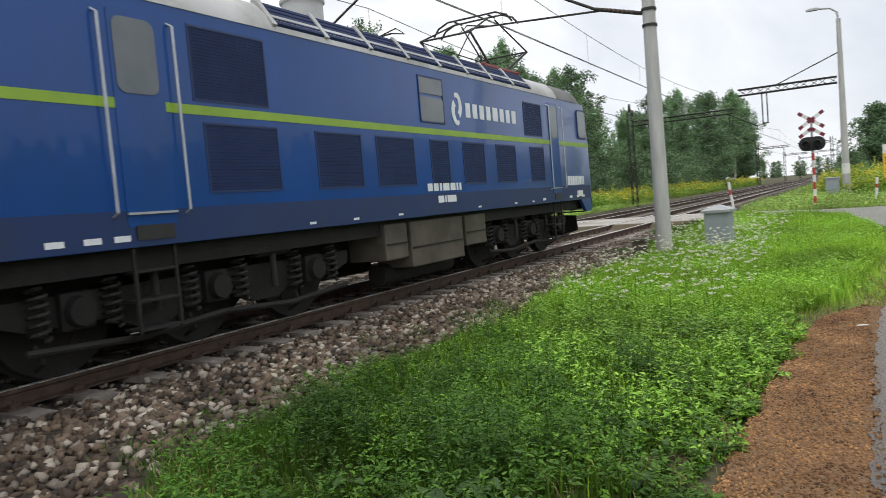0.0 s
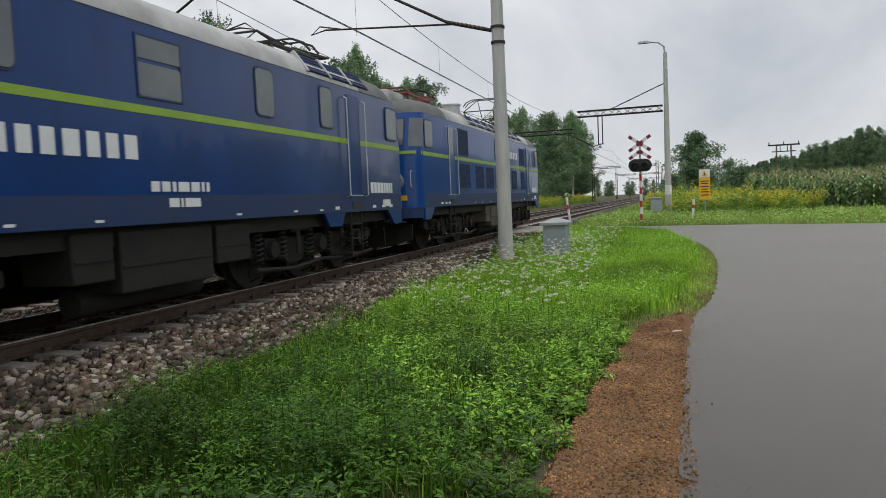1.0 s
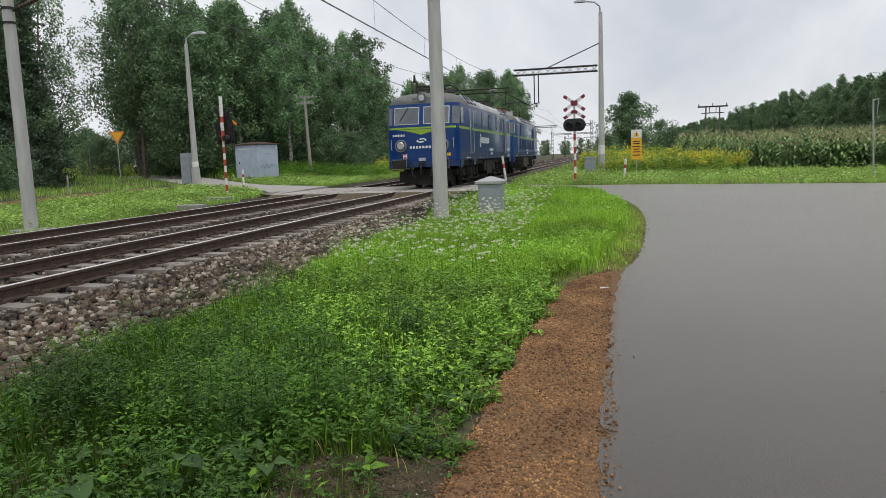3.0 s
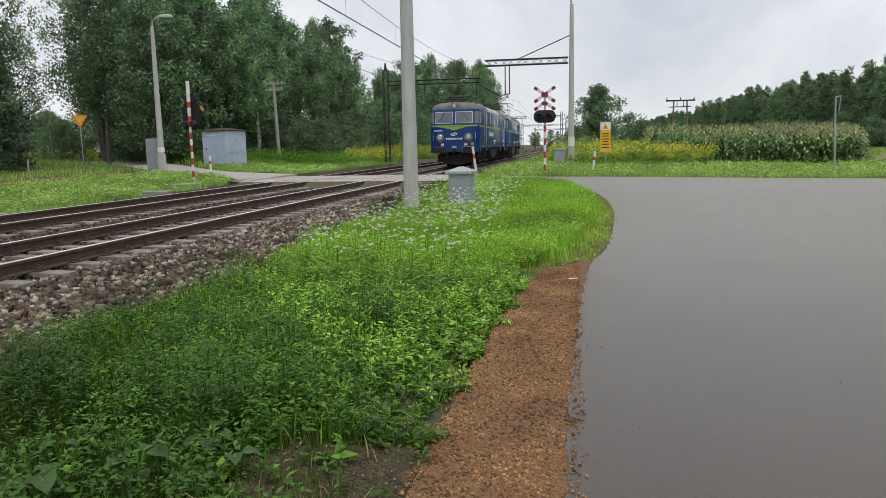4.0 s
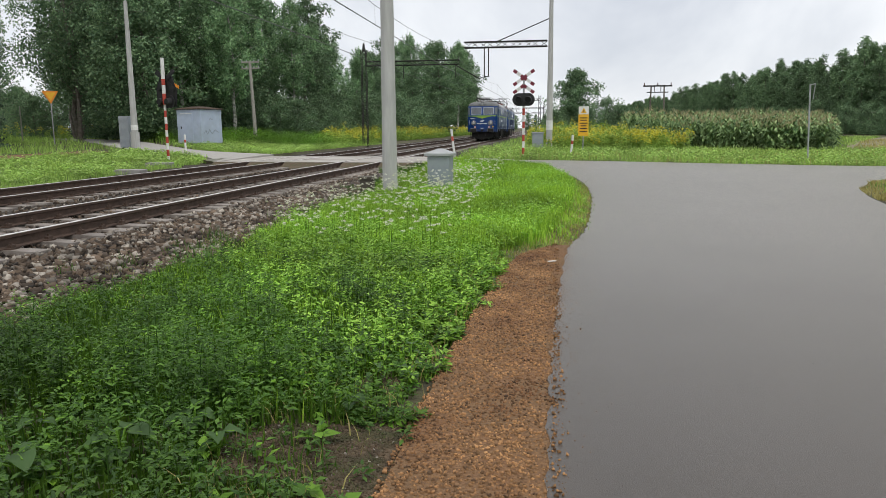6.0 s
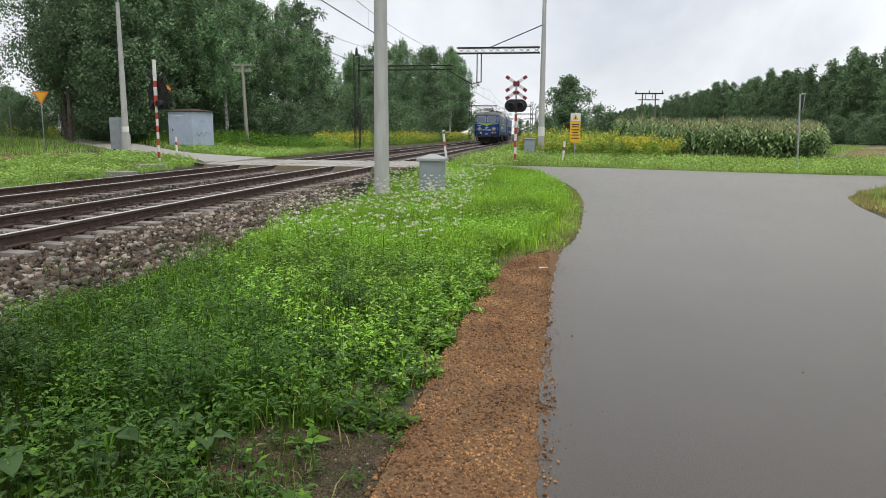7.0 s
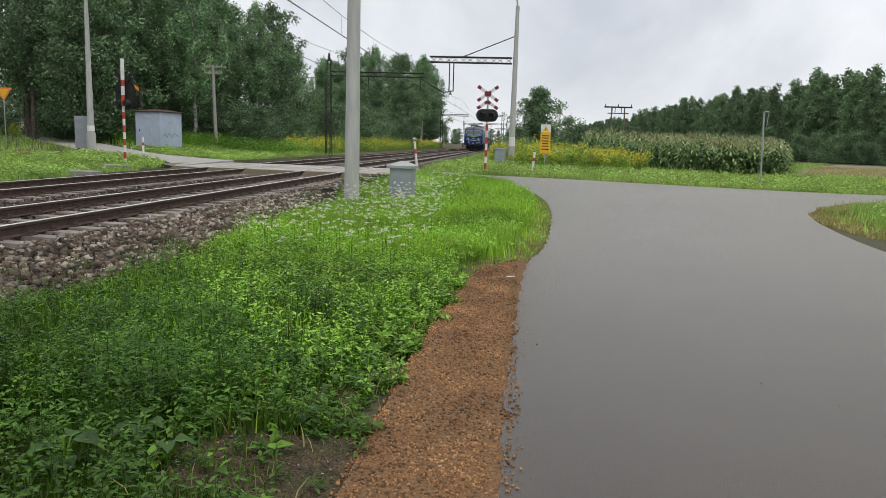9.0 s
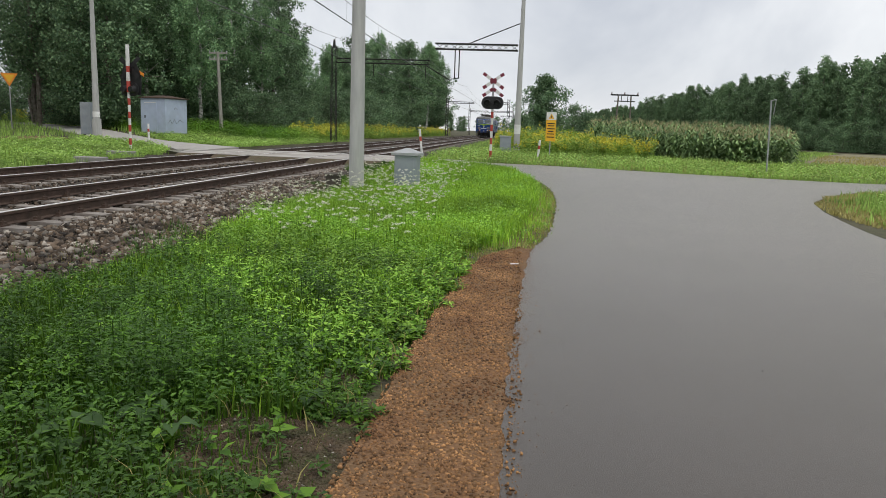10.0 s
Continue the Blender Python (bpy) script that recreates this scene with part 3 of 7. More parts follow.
stones("path_grit", 68000, (-0.9, 0.6), (-2.5, 10.0), lambda x, y: gz(x, y) + np.where(x > 0.02, 0.02, 0.010), 0.003, 0.012, M_GRIT, "loose reddish grit on the trodden shoulder", keep=lambda x, y: (x > np.interp(y, [p[1] for p in DIRTL], [p[0] for p in DIRTL]) - 0.03) & (rng.uniform(0, 1, len(x)) < np.clip((0.10 - x) / 0.2, 0.0, 1) + 0.008 * np.exp(-np.maximum(x, 0) * 12)))


def on_soil(x, y):
    return np.any([((x - cx) / ra) ** 2 + ((y - cy) / rb) ** 2 < 1.2 for cx, cy, ra, rb in SOIL], axis=0) & (x < -0.74)


stones("soil_crumbs", 30000, (-1.7, -0.6), (2.1, 4.6), lambda x, y: gz(x, y), 0.003, 0.012, M_SOIL, "brown crumbs of earth on the bare patch", keep=on_soil)
stones("soil_pebbles", 350, (-1.7, -0.6), (2.1, 4.6), lambda x, y: gz(x, y) + 0.003, 0.003, 0.009, M_PALESTONE, "pale grit in the bare earth", keep=on_soil)


# ---- locomotives ----
L, C, HL, HW = 16.78, 8.39, 8.24, 1.52
PITCH, BUF = 17.3, 8.63  # one locomotive and its buffers; from its middle to the buffer face
XS = [0.0, 0.4, 0.8, 1.1, 1.3, 1.42, 1.49, 1.52]


def nose(x):
    return 0.42 * (1 - math.sqrt(max(0.0, 1 - (min(abs(x), HW) / HW) ** 4)))


def lean(z):
    return 0.24 * max(0.0, min(1.0, (z - 2.5) / 0.95))


def end_y(x, z, e):
    """The place along the locomotive of its end wall; e is -1 at the rear, 1 at the front."""
    return C + e * (HL - nose(x) - lean(z))


def outline(z, grow=0.0):
    right = [x for x in XS]
    pts = [(x + (grow if x == HW else 0), end_y(x, z, -1) - grow) for x in right]
    pts += [(x + (grow if x == HW else 0), end_y(x, z, 1) + grow) for x in reversed(right)]
    pts += [(-x - (grow if x == HW else 0), end_y(x, z, 1) + grow) for x in right[1:]]
    pts += [(-x - (grow if x == HW else 0), end_y(x, z, -1) - grow) for x in reversed(right[1:])]
    return [(x, y, z) for x, y in pts]


def end_patch(b, x0, x1, zlo, zhi, e, off=0.012, n=6, m=4):
    """A plate that follows the end wall between two heights, which may be functions of x."""
    zl = zlo if callable(zlo) else (lambda x: zlo)
    zh = zhi if callable(zhi) else (lambda x: zhi)
    grid = []
    for j in range(m + 1):
        row = []
        for i in range(n + 1):
            x = x0 + (x1 - x0) * i / n
            z = zl(x) + (zh(x) - zl(x)) * j / m
            row.append((x, z))
        grid.append(row)
    for d in (off, -0.03):
        b.v += [(x + (0.3 * d if abs(x) > 1.2 else 0) * (1 if x > 0 else -1), end_y(x, z, e) + e * d, z) for row in grid for x, z in row]
    o, w = len(b.v) - 2 * (n + 1) * (m + 1), n + 1
    k = w * (m + 1)
    b.f += [(o + j * w + i, o + j * w + i + 1, o + (j + 1) * w + i + 1, o + (j + 1) * w + i) for j in range(m) for i in range(n)]
    rim = [i for i in range(w)] + [j * w + n for j in range(1, m + 1)] + [m * w + i for i in range(n - 1, -1, -1)] + [j * w for j in range(m - 1, 0, -1)]
    b.f += [(o + rim[i], o + rim[(i + 1) % len(rim)], o + k + rim[(i + 1) % len(rim)], o + k + rim[i]) for i in range(len(rim))]
    return b


def side_plate(b, s, u0, u1, z0, z1, off=0.012, r=0.0):
    """A plate on the side wall, its corners rounded by r."""
    if r <= 0:
        return b.box(s * (HW - 0.01), s * (HW + off), u0, u1, z0, z1)
    ring = []
    for cy, cz, a0 in ((u1 - r, z1 - r, 0), (u0 + r, z1 - r, 90), (u0 + r, z0 + r, 180), (u1 - r, z0 + r, 270)):
        ring += [(cy + r * math.cos(radians(a0 + k * 30)), cz + r * math.sin(radians(a0 + k * 30))) for k in range(4)]
    return b.rings([[(s * (HW - 0.01), y, z) for y, z in ring], [(s * (HW + off), y, z) for y, z in ring]])


def side_frame(b, s, u0, u1, z0, z1, t=0.04, off=0.022):
    b.box(s * HW, s * (HW + off), u0 - t, u1 + t, z1, z1 + t)
    b.box(s * HW, s * (HW + off), u0 - t, u1 + t, z0 - t, z0)
    b.box(s * HW, s * (HW + off), u0 - t, u0, z0, z1)
    b.box(s * HW, s * (HW + off), u1, u1 + t, z0, z1)
    return b


def swirl(b, place, size):
    """Two leaning crescents; place maps plane coordinates to space at two depths."""
    for q in (1, -1):
        out = [(q * (0.05 + 0.36 * math.cos(radians(a))), q * (0.5 * math.sin(radians(a)) + 0.12)) for a in range(-60, 121, 20)]
        inn = [(q * (-0.02 + 0.2 * math.cos(radians(a))), q * (0.3 * math.sin(radians(a)) + 0.14)) for a in range(120, -61, -20)]
        ring = [(x * size, z * size) for x, z in out + inn]
        b.rings([[place(x, z, 0.0) for x, z in ring], [place(x, z, 1.0) for x, z in ring]])
    return b


def bars(lo, name, place, u0, z0, widths, h, gap, label):
    """Plain bars in a row, as wide as the marks they stand for, each a part of the locomotive."""
    u = u0
    for w in widths:
        ring = [(u, z0), (u + w, z0), (u + w, z0 + h), (u, z0 + h)]
        part(name, Build().rings([[place(x, z, 0.0) for x, z in ring], [place(x, z, 1.0) for x, z in ring]]), M_LETTER, lo, label)
        u += w + gap


WHEEL_R = 0.62


def wheelset_meshes():
    w = Build()
    for s in (1,):
        w.tube((s * 0.68, 0, 0), (s * 0.80, 0, 0), WHEEL_R, WHEEL_R - 0.008, 32)
        w.tube((s * 0.655, 0, 0), (s * 0.685, 0, 0), WHEEL_R + 0.028, WHEEL_R + 0.028, 32)
        w.tube((s * 0.80, 0, 0), (s * 0.83, 0, 0), 0.2, 0.16, 16)
        for k in range(6):
            a = k * math.pi / 3
            w.tube((s * 0.80, 0.38 * math.cos(a), 0.38 * math.sin(a)), (s * 0.812, 0.38 * math.cos(a), 0.38 * math.sin(a)), 0.07, 0.07, 10)
    axle = Build().tube((-0.95, 0, 0), (0.95, 0, 0), 0.09, 0.09, 12)
    return w.mesh("wheel", True), axle.mesh("axle", True)


WHEELS, AXLE = wheelset_meshes()
WHEELS.materials.append(M_UNDER)
AXLE.materials.append(M_UNDER)


def bogie(loco, yc, wheels):
    bg = part("bogie", Build().box(-0.55, 0.55, yc - 2.3, yc + 2.3, 0.45, 0.85), M_UNDER, loco)
    for s in (-1, 1):
        f = Build()
        pr = [(-2.45, 0.78), (-2.45, 0.62), (-2.1, 0.5), (-1.3, 0.5), (-1.0, 0.36), (-0.6, 0.36), (-0.3, 0.5), (0.3, 0.5), (0.6, 0.36), (1.0, 0.36), (1.3, 0.5), (2.1, 0.5), (2.45, 0.62), (2.45, 0.78)]
        f.rings([[(s * 1.0, yc + y, z) for y, z in pr], [(s * 1.13, yc + y, z) for y, z in pr]])
        part("side_frame", f, M_UNDER, bg)
        for dy in (-1.65, 0.0, 1.65):
            a = Build()
            a.box(s * 0.98, s * 1.2, yc + dy - 0.17, yc + dy + 0.17, 0.45, 0.8, 0.03)
            a.tube((s * 1.2, yc + dy, WHEEL_R), (s * 1.28, yc + dy, WHEEL_R), 0.15, 0.13, 16)
            part("axle_box", a, M_UNDER, bg, "", True)
            for q in (-0.36, 0.36):
                c = Build().path([(s * 1.17 + 0.08 * math.cos(k * 0.7), yc + dy + q + 0.08 * math.sin(k * 0.7), 0.42 + 0.0085 * k) for k in range(55)], 0.02, 5)
                part("coil_spring", c, M_DARKSTEEL, bg)
        for dy in (-0.85, 0.85):
            part("brake_cylinder", Build().tube((s * 1.2, yc + dy - 0.28, 0.98), (s * 1.2, yc + dy + 0.28, 0.98), 0.12, 0.12, 12).tube((s * 1.24, yc + dy, 0.5), (s * 1.24, yc + dy, 0.95), 0.04, 0.04, 8), M_DARKSTEEL, bg, "", True)
        p = Build().path([(s * 1.26, yc - 2.2, 0.34), (s * 1.26, yc - 1.1, 0.27), (s * 1.26, yc, 0.34), (s * 1.26, yc + 1.1, 0.27), (s * 1.26, yc + 2.2, 0.34)], 0.035)
        part("brake_rod", p, M_UNDER, bg)
        for dy in (-2.1, -0.45, 1.2):
            part("sand_pipe", Build().path([(s * 1.22, yc + dy, 0.4), (s * 1.24, yc + dy + 0.05, 0.24), (s * 1.0, yc + dy + 0.12, 0.14)], 0.018, 6), M_UNDER, bg)
    for dy in (-1.65, 0.0, 1.65):
        w = new("wheelset")
        w.parent = loco
        w.location = (0, yc + dy, WHEEL_R)
        part("wheel", WHEELS, None, w)
        part("wheel", WHEELS, None, w).rotation_euler = (0, 0, math.pi)
        part("axle", AXLE, None, w)
        wheels.append((w, yc + dy))


def pantograph(loco, y, up, red=False):
    p = Build()
    for s in (-1, 1):
        p.tube((s * 0.55, y - 0.9, 4.2), (s * 0.55, y + 0.9, 4.2), 0.045, 0.045, 6)
    for q in (-0.9, 0.9):
        p.tube((-0.6, y + q, 4.2), (0.6, y + q, 4.2), 0.04, 0.04, 6)
    base = part("pantograph_base", p, M_PANTORED if red or up else M_DARKSTEEL, loco)
    for s in (-1, 1):
        for q in (-0.85, 0.85):
            i = Build()
            for k in range(3):
                i.tube((s * 0.55, y + q, 3.92 + k * 0.085), (s * 0.55, y + q, 3.97 + k * 0.085), 0.075, 0.05, 10)
            i.tube((s * 0.55, y + q, 3.85), (s * 0.55, y + q, 4.2), 0.035, 0.035, 8)
            part("insulator", i, M_INSUL, base)
    hz, hk = (5.42, 4.78) if up else (4.40, 4.30)
    ky = 1.5 if up else 1.35
    am = M_PANTORED if red else M_DARKSTEEL
    for s in (-1, 1):
        for q in (-1, 1):
            part("lower_arm", Build().tube((s * 0.5, y + q * 0.45, 4.24), (s * 0.6, y + q * ky, hk), 0.028, 0.024, 6), am, base)
            part("upper_arm", Build().tube((s * 0.6, y + q * ky, hk), (s * 0.42, y + q * 0.16, hz - 0.08), 0.02, 0.017, 6), am, base)
            part("brace", Build().tube((s * 0.5, y + q * 0.45, 4.24), (-s * 0.6, y + q * ky, hk), 0.012, 0.012, 5), am, base)
    for q in (-1, 1):
        part("cross_tube", Build().tube((-0.6, y + q * ky, hk), (0.6, y + q * ky, hk), 0.02, 0.02, 6), am, base)
    h = Build()
    for q in (-0.17, 0.17):
        h.path([(-0.98, y + q, hz - 0.26), (-0.85, y + q, hz - 0.1), (-0.6, y + q, hz), (0.6, y + q, hz), (0.85, y + q, hz - 0.1), (0.98, y + q, hz - 0.26)], 0.022, 6)
    h.tube((-0.42, y - 0.17, hz - 0.03), (-0.42, y + 0.17, hz - 0.03), 0.02, 0.02, 6).tube((0.42, y - 0.17, hz - 0.03), (0.42, y + 0.17, hz - 0.03), 0.02, 0.02, 6)
    part("collector_head", h, M_DARKSTEEL, loco)


def locomotive(kind, label):
    """kind 'grilles': dark grille panels on the sides, one pantograph raised; kind 'windows': plain sides with small panes."""
    lo = thing("locomotive", (NEAR, 0, RAILZ), 0, label, "locomotive", "coupled locomotives")
    wheels = []
    paint = M_BLUE if kind == "grilles" else M_BLUEB
    body = Build().rings([outline(z) for z in (1.14, 1.6, 2.3, 2.5, 2.75, 3.1, 3.46)], cap=True)
    part("body", body, paint, lo, "glossy blue sheet-steel body with random dirtier patches", True)
    # Darker band along the sill: the ground's dark reflection put into its colour.
    low = Build()
    for s in (-1, 1):
        side_plate(low, s, 0.6, L - 0.6, 1.145, 1.48, 0.004)
    part("lower_band", low, M_BLUEDARK, lo, "dusty blue lower band, the dark ground's reflection put into its colour")
    # roof: arched middle and sooty domed ends
    arch = [(1.53, 3.46), (1.52, 3.50), (1.44, 3.67), (1.28, 3.82), (0.95, 3.91), (0.45, 3.96), (0.0, 3.97)]
    full = arch + [(-x, z) for x, z in arch[-2::-1]]
    part("roof", Build().rings([[(x, y, z) for x, z in full] for y in (2.6, L / 2, L - 2.6)], close=True), M_ROOF, lo, "pale grey, streaked roof", True)
    for e in (-1, 1):
        secs = [(2.6, 1.53, 1.0), (1.6, 1.53, 0.98), (1.1, 1.52, 0.93), (0.8, 1.45, 0.82), (0.6, 1.3, 0.62), (0.48, 0.98, 0.38), (0.43, 0.5, 0.2)]
        rr = []
        for y, hw, hs in secs:
            yy = y if e < 0 else L - y
            rr.append([(x * hw / 1.53, yy, 3.455 + (z - 3.455) * hs) for x, z in full])
        cabroof = part("cab_roof", Build().rings(rr), M_CABROOF, lo, "soot-dark domed cab roof", True)
        hb = Build().tube((0, C + e * (HL - 0.75), 3.70), (0, C + e * (HL - 0.28), 3.70), 0.25, 0.21, 24)
        hl = part("top_headlamp", hb, M_CABROOF, cabroof, "", True)
        ring = Build()
        ring.tube((0, C + e * (HL - 0.30), 3.70), (0, C + e * (HL - 0.255), 3.70), 0.2, 0.19, 24)
        part("lamp_rim", ring, M_RIM, cabroof)
        part("dark_ring", Build().tube((0, C + e * (HL - 0.258), 3.70), (0, C + e * (HL - 0.252), 3.70), 0.17, 0.17, 20), M_BLACK, cabroof)
        part("lens", Build().tube((0, C + e * (HL - 0.262), 3.70), (0, C + e * (HL - 0.245), 3.70), 0.14, 0.13, 20), M_LAMPGLASS, cabroof)
        for s in (-1, 1):
            part("horn", Build().tube((s * 0.33, C + e * (HL - 0.75), 3.63), (s * 0.33, C + e * (HL - 0.32), 3.63), 0.05, 0.085, 12), M_CABROOF, cabroof)
        # windscreens, corner panes
        for s in (-1, 1):
            x0, x1 = (0.1, 1.14) if s > 0 else (-1.14, -0.1)
            fr = part("windscreen_frame", end_patch(Build(), x0 - 0.012, x1 + 0.012, 2.628, 3.332, e, 0.016), M_SILVER if kind == "windows" else M_BLUEDARK, lo)
            part("pane", end_patch(Build(), x0 + 0.02, x1 - 0.02, 2.66, 3.30, e, 0.024), M_GLASS, fr)
            wi = Build().path([(s * 0.55, end_y(0.55, 3.32, e) + e * 0.05, 3.34), (s * 0.75, end_y(0.75, 3.0, e) + e * 0.05, 3.0), (s * 0.9, end_y(0.9, 2.75, e) + e * 0.05, 2.78)], 0.012, 5)
            part("wiper", wi, M_BLACK, fr)
            xa, xb = (1.24, 1.515) if s > 0 else (-1.515, -1.24)
            part("corner_pane", end_patch(Build(), xa, xb, 2.62, 3.32, e, 0.014, 10), M_PANE, lo, "curved dull corner pane")
            # lower headlamps
            hx, hz = s * 0.87, 1.78
            yy = end_y(hx, hz, e)
            lamp = part("headlamp", Build().tube((hx, yy - e * 0.1, hz), (hx, yy + e * 0.09, hz), 0.265, 0.24, 28), M_RIM, lo, "round headlamp in a grey ring", True)
            part("dark_ring", Build().tube((hx, yy + e * 0.088, hz), (hx, yy + e * 0.098, hz), 0.205, 0.205, 24), M_BLACK, lamp)
            part("lens", Build().tube((hx, yy + e * 0.097, hz), (hx, yy + e * 0.118, hz), 0.165, 0.13, 20), M_LAMPGLASS, lamp)
            # end board, handrail, step, buffer
            xm = s * 0.72
            ym = end_y(xm, 1.36, e)
            eb = part("end_board", Build().box(xm - 0.085, xm + 0.085, ym, ym + e * 0.02, 1.27, 1.46), M_WHITE, lo, "red and white end board")
            for z0, z1 in ((1.40, 1.46), (1.27, 1.33)):
                part("red_field", Build().box(xm - 0.06, xm + 0.06, ym + e * 0.02, ym + e * 0.024, z0, z1), M_RED, eb)
            hr = s * 1.3
            part("handrail", Build().path([(hr, end_y(hr, 1.6, e), 1.62), (hr, end_y(hr, 1.6, e) + e * 0.08, 1.66), (hr, end_y(hr, 1.6, e) + e * 0.08, 2.0), (hr, end_y(hr, 1.6, e), 2.04)], 0.016, 6), M_SILVER, lo)
            bx, by = s * 0.875, C + e * (HL - 0.1)
            bu = part("buffer", Build().tube((bx, by, 1.05), (bx, C + e * (BUF - 0.04), 1.05), 0.14, 0.12, 16).tube((bx, by, 1.05), (bx, by + e * 0.2, 1.05), 0.2, 0.17, 16), M_UNDER, lo, "", True)
            part("buffer_plate", Build().box(bx - 0.3, bx + 0.3, C + e * (BUF - 0.05), C + e * BUF, 0.87, 1.22, 0.02), M_UNDER, bu)
            part("plate_rim", Build().box(bx - 0.315, bx + 0.315, C + e * (BUF - 0.055), C + e * (BUF - 0.035), 0.855, 1.235, 0.008), M_RIM, bu, "pale bright edge")
            part("footplate", Build().box(bx - 0.3, bx + 0.3, C + e * (HL + 0.02), C + e * (HL + 0.3), 0.80, 0.83), M_UNDER, bu)
            part("hose", Build().path([(s * 0.42, by, 0.98), (s * 0.42, by + e * 0.22, 0.93), (s * 0.40, by + e * 0.25, 0.6), (s * 0.3, by + e * 0.12, 0.5)], 0.03, 7), M_BLACK, lo)
        part("yellow_plate", Build().box(1.02, 1.18, end_y(1.1, 1.35, e) - e * 0.06, end_y(1.1, 1.35, e) + e * 0.012, 1.33, 1.45), M_YELLOW, lo)
        part("plate", end_patch(Build(), -0.14, 0.14, 1.16, 1.28, e, 0.02), M_SILVER, lo)
        hook = Build().box(-0.09, 0.09, C + e * (HL - 0.1), C + e * (HL + 0.25), 0.96, 1.1, 0.02).path([(0, C + e * (HL + 0.2), 1.0), (0, C + e * (HL + 0.3), 0.85), (0, C + e * (HL + 0.22), 0.62)], 0.04, 7)
        part("coupling_hook", hook, M_UNDER, lo)
        # skirt, end beam and snow plough
        sk = end_patch(Build(), -1.5, 1.5, 0.90, 1.16, e, 0.0, 14, 1)
        part("end_beam", sk, M_BLUEDARK, lo)
        pl = Build()
        yb = C + e * (HL - 0.5)
        blade = [(-1.12, 0.0, 0.74), (-1.12, 0.06, 0.36), (-0.6, 0.14, 0.22), (0, 0.2, 0.16), (0.6, 0.14, 0.22), (1.12, 0.06, 0.36), (1.12, 0.0, 0.74), (0, 0.06, 0.80)]
        pl.rings([[(x, yb + e * (d - q), z) for x, d, z in blade] for q in (0.0, 0.05)])
        part("snow_plough", pl, M_UNDER, lo)
        for s in (-1, 1):
            ua, ub, uc = (0.57, 1.0, 1.36) if e < 0 else (L - 0.57, L - 1.0, L - 1.36)
            part("cab_skirt", Build().rings([[(s * x, ua, 1.16), (s * x, uc, 1.16), (s * x, ub, 0.84), (s * x, ua, 0.84)] for x in (1.44, 1.515)]), paint, lo)
            ua, ub, uc, ud = (3.45, 3.6, 4.1, 4.3) if e < 0 else (L - 3.45, L - 3.6, L - 4.1, L - 4.3)
            if kind == "windows":
                part("skirt", Build().rings([[(s * x, ua, 1.16), (s * x, ud, 1.16), (s * x, uc, 0.9), (s * x, ub, 0.9)] for x in (1.46, 1.515)]), paint, lo)
            # cab side window, door, rails, steps
            wa, wb = (0.72, 1.28) if e < 0 else (L - 1.28, L - 0.72)
            fr = part("cab_window_frame", side_plate(Build(), s, wa - 0.035, wb + 0.035, 2.605, 3.315, 0.012, 0.1), M_BLUEDARK, lo)
            part("pane", side_plate(Build(), s, wa, wb, 2.64, 3.28, 0.020, 0.08), M_PANE, fr)
            da, db = (2.66, 3.22) if e < 0 else (L - 3.22, L - 2.66)
            dr = part("door", side_plate(Build(), s, da, db, 1.32, 3.34, 0.010, 0.05), paint, lo)
            if kind == "grilles":
                part("pane", side_plate(Build(), s, da + 0.04, db - 0.06, 2.56, 3.26, 0.018, 0.09), M_PANE, dr)
            # a raised black plate paints the shade of the step hollow
            part("step_recess_shade", side_plate(Build(), s, da + 0.08, db - 0.05, 1.20, 1.34, 0.016), M_BLACK, lo)
            part("threshold", Build().box(s * HW, s * (HW + 0.03), da, db, 1.44, 1.462), M_SILVER, dr)
            for u in ((2.52, 3.34) if e < 0 else (L - 3.34, L - 2.52)):
                part("handrail", Build().path([(s * (HW - 0.01), u, 1.42), (s * (HW + 0.07), u, 1.46), (s * (HW + 0.07), u, 3.24), (s * (HW - 0.01), u, 3.28)], 0.015, 7), M_SILVER, lo)
            st = Build()
            for z in (0.35, 0.62, 0.9):
                st.box(s * 1.25, s * 1.5, da + 0.05, db - 0.05, z, z + 0.025)
            st.box(s * 1.47, s * 1.5, da + 0.03, da + 0.06, 0.33, 1.15).box(s * 1.47, s * 1.5, db - 0.06, db - 0.03, 0.33, 1.15)
            part("step_ladder", st, M_UNDER, lo)
    # underframe
    part("underframe", Build().box(-1.35, 1.35, 1.0, L - 1.0, 0.92, 1.15), M_UNDER, lo)
    for s in (-1, 1):
        for u0, u1, z0 in ((6.95, 7.55, 0.55), (7.65, 9.35, 0.38), (9.45, 10.25, 0.55)):
            # the rear locomotive's boxes are blackened to stand for the shade there
            bx = part("equipment_box", Build().box(s * 0.75, s * 1.42, u0, u1, z0, 1.08, 0.02), M_BOX if kind == "grilles" else M_UNDER, lo, "dusty grey equipment box" if kind == "grilles" else "equipment box blackened for the shade under the body")
            part("lid_edge", Build().box(s * 1.42, s * 1.435, u0 + 0.03, u1 - 0.03, z0 + 0.42 * (1.08 - z0), z0 + 0.42 * (1.08 - z0) + 0.02), M_UNDER, bx)
        part("air_tank", Build().tube((s * 0.9, 7.4, 0.3), (s * 0.9, 9.6, 0.3), 0.16, 0.16, 14), M_UNDER, lo, "", True)
        wt = Build()
        for u in (5.2, 6.1, 7.2, 9.8, 11.4, 12.3):
            wt.box(s * HW, s * (HW + 0.008), u, u + 0.12, 1.19, 1.22)
        for u in (1.85, 2.2, 2.5, 12.9, 14.6, 15.1, 15.5):
            wt.box(s * HW, s * (HW + 0.008), u, u + 0.17, 1.2, 1.255)
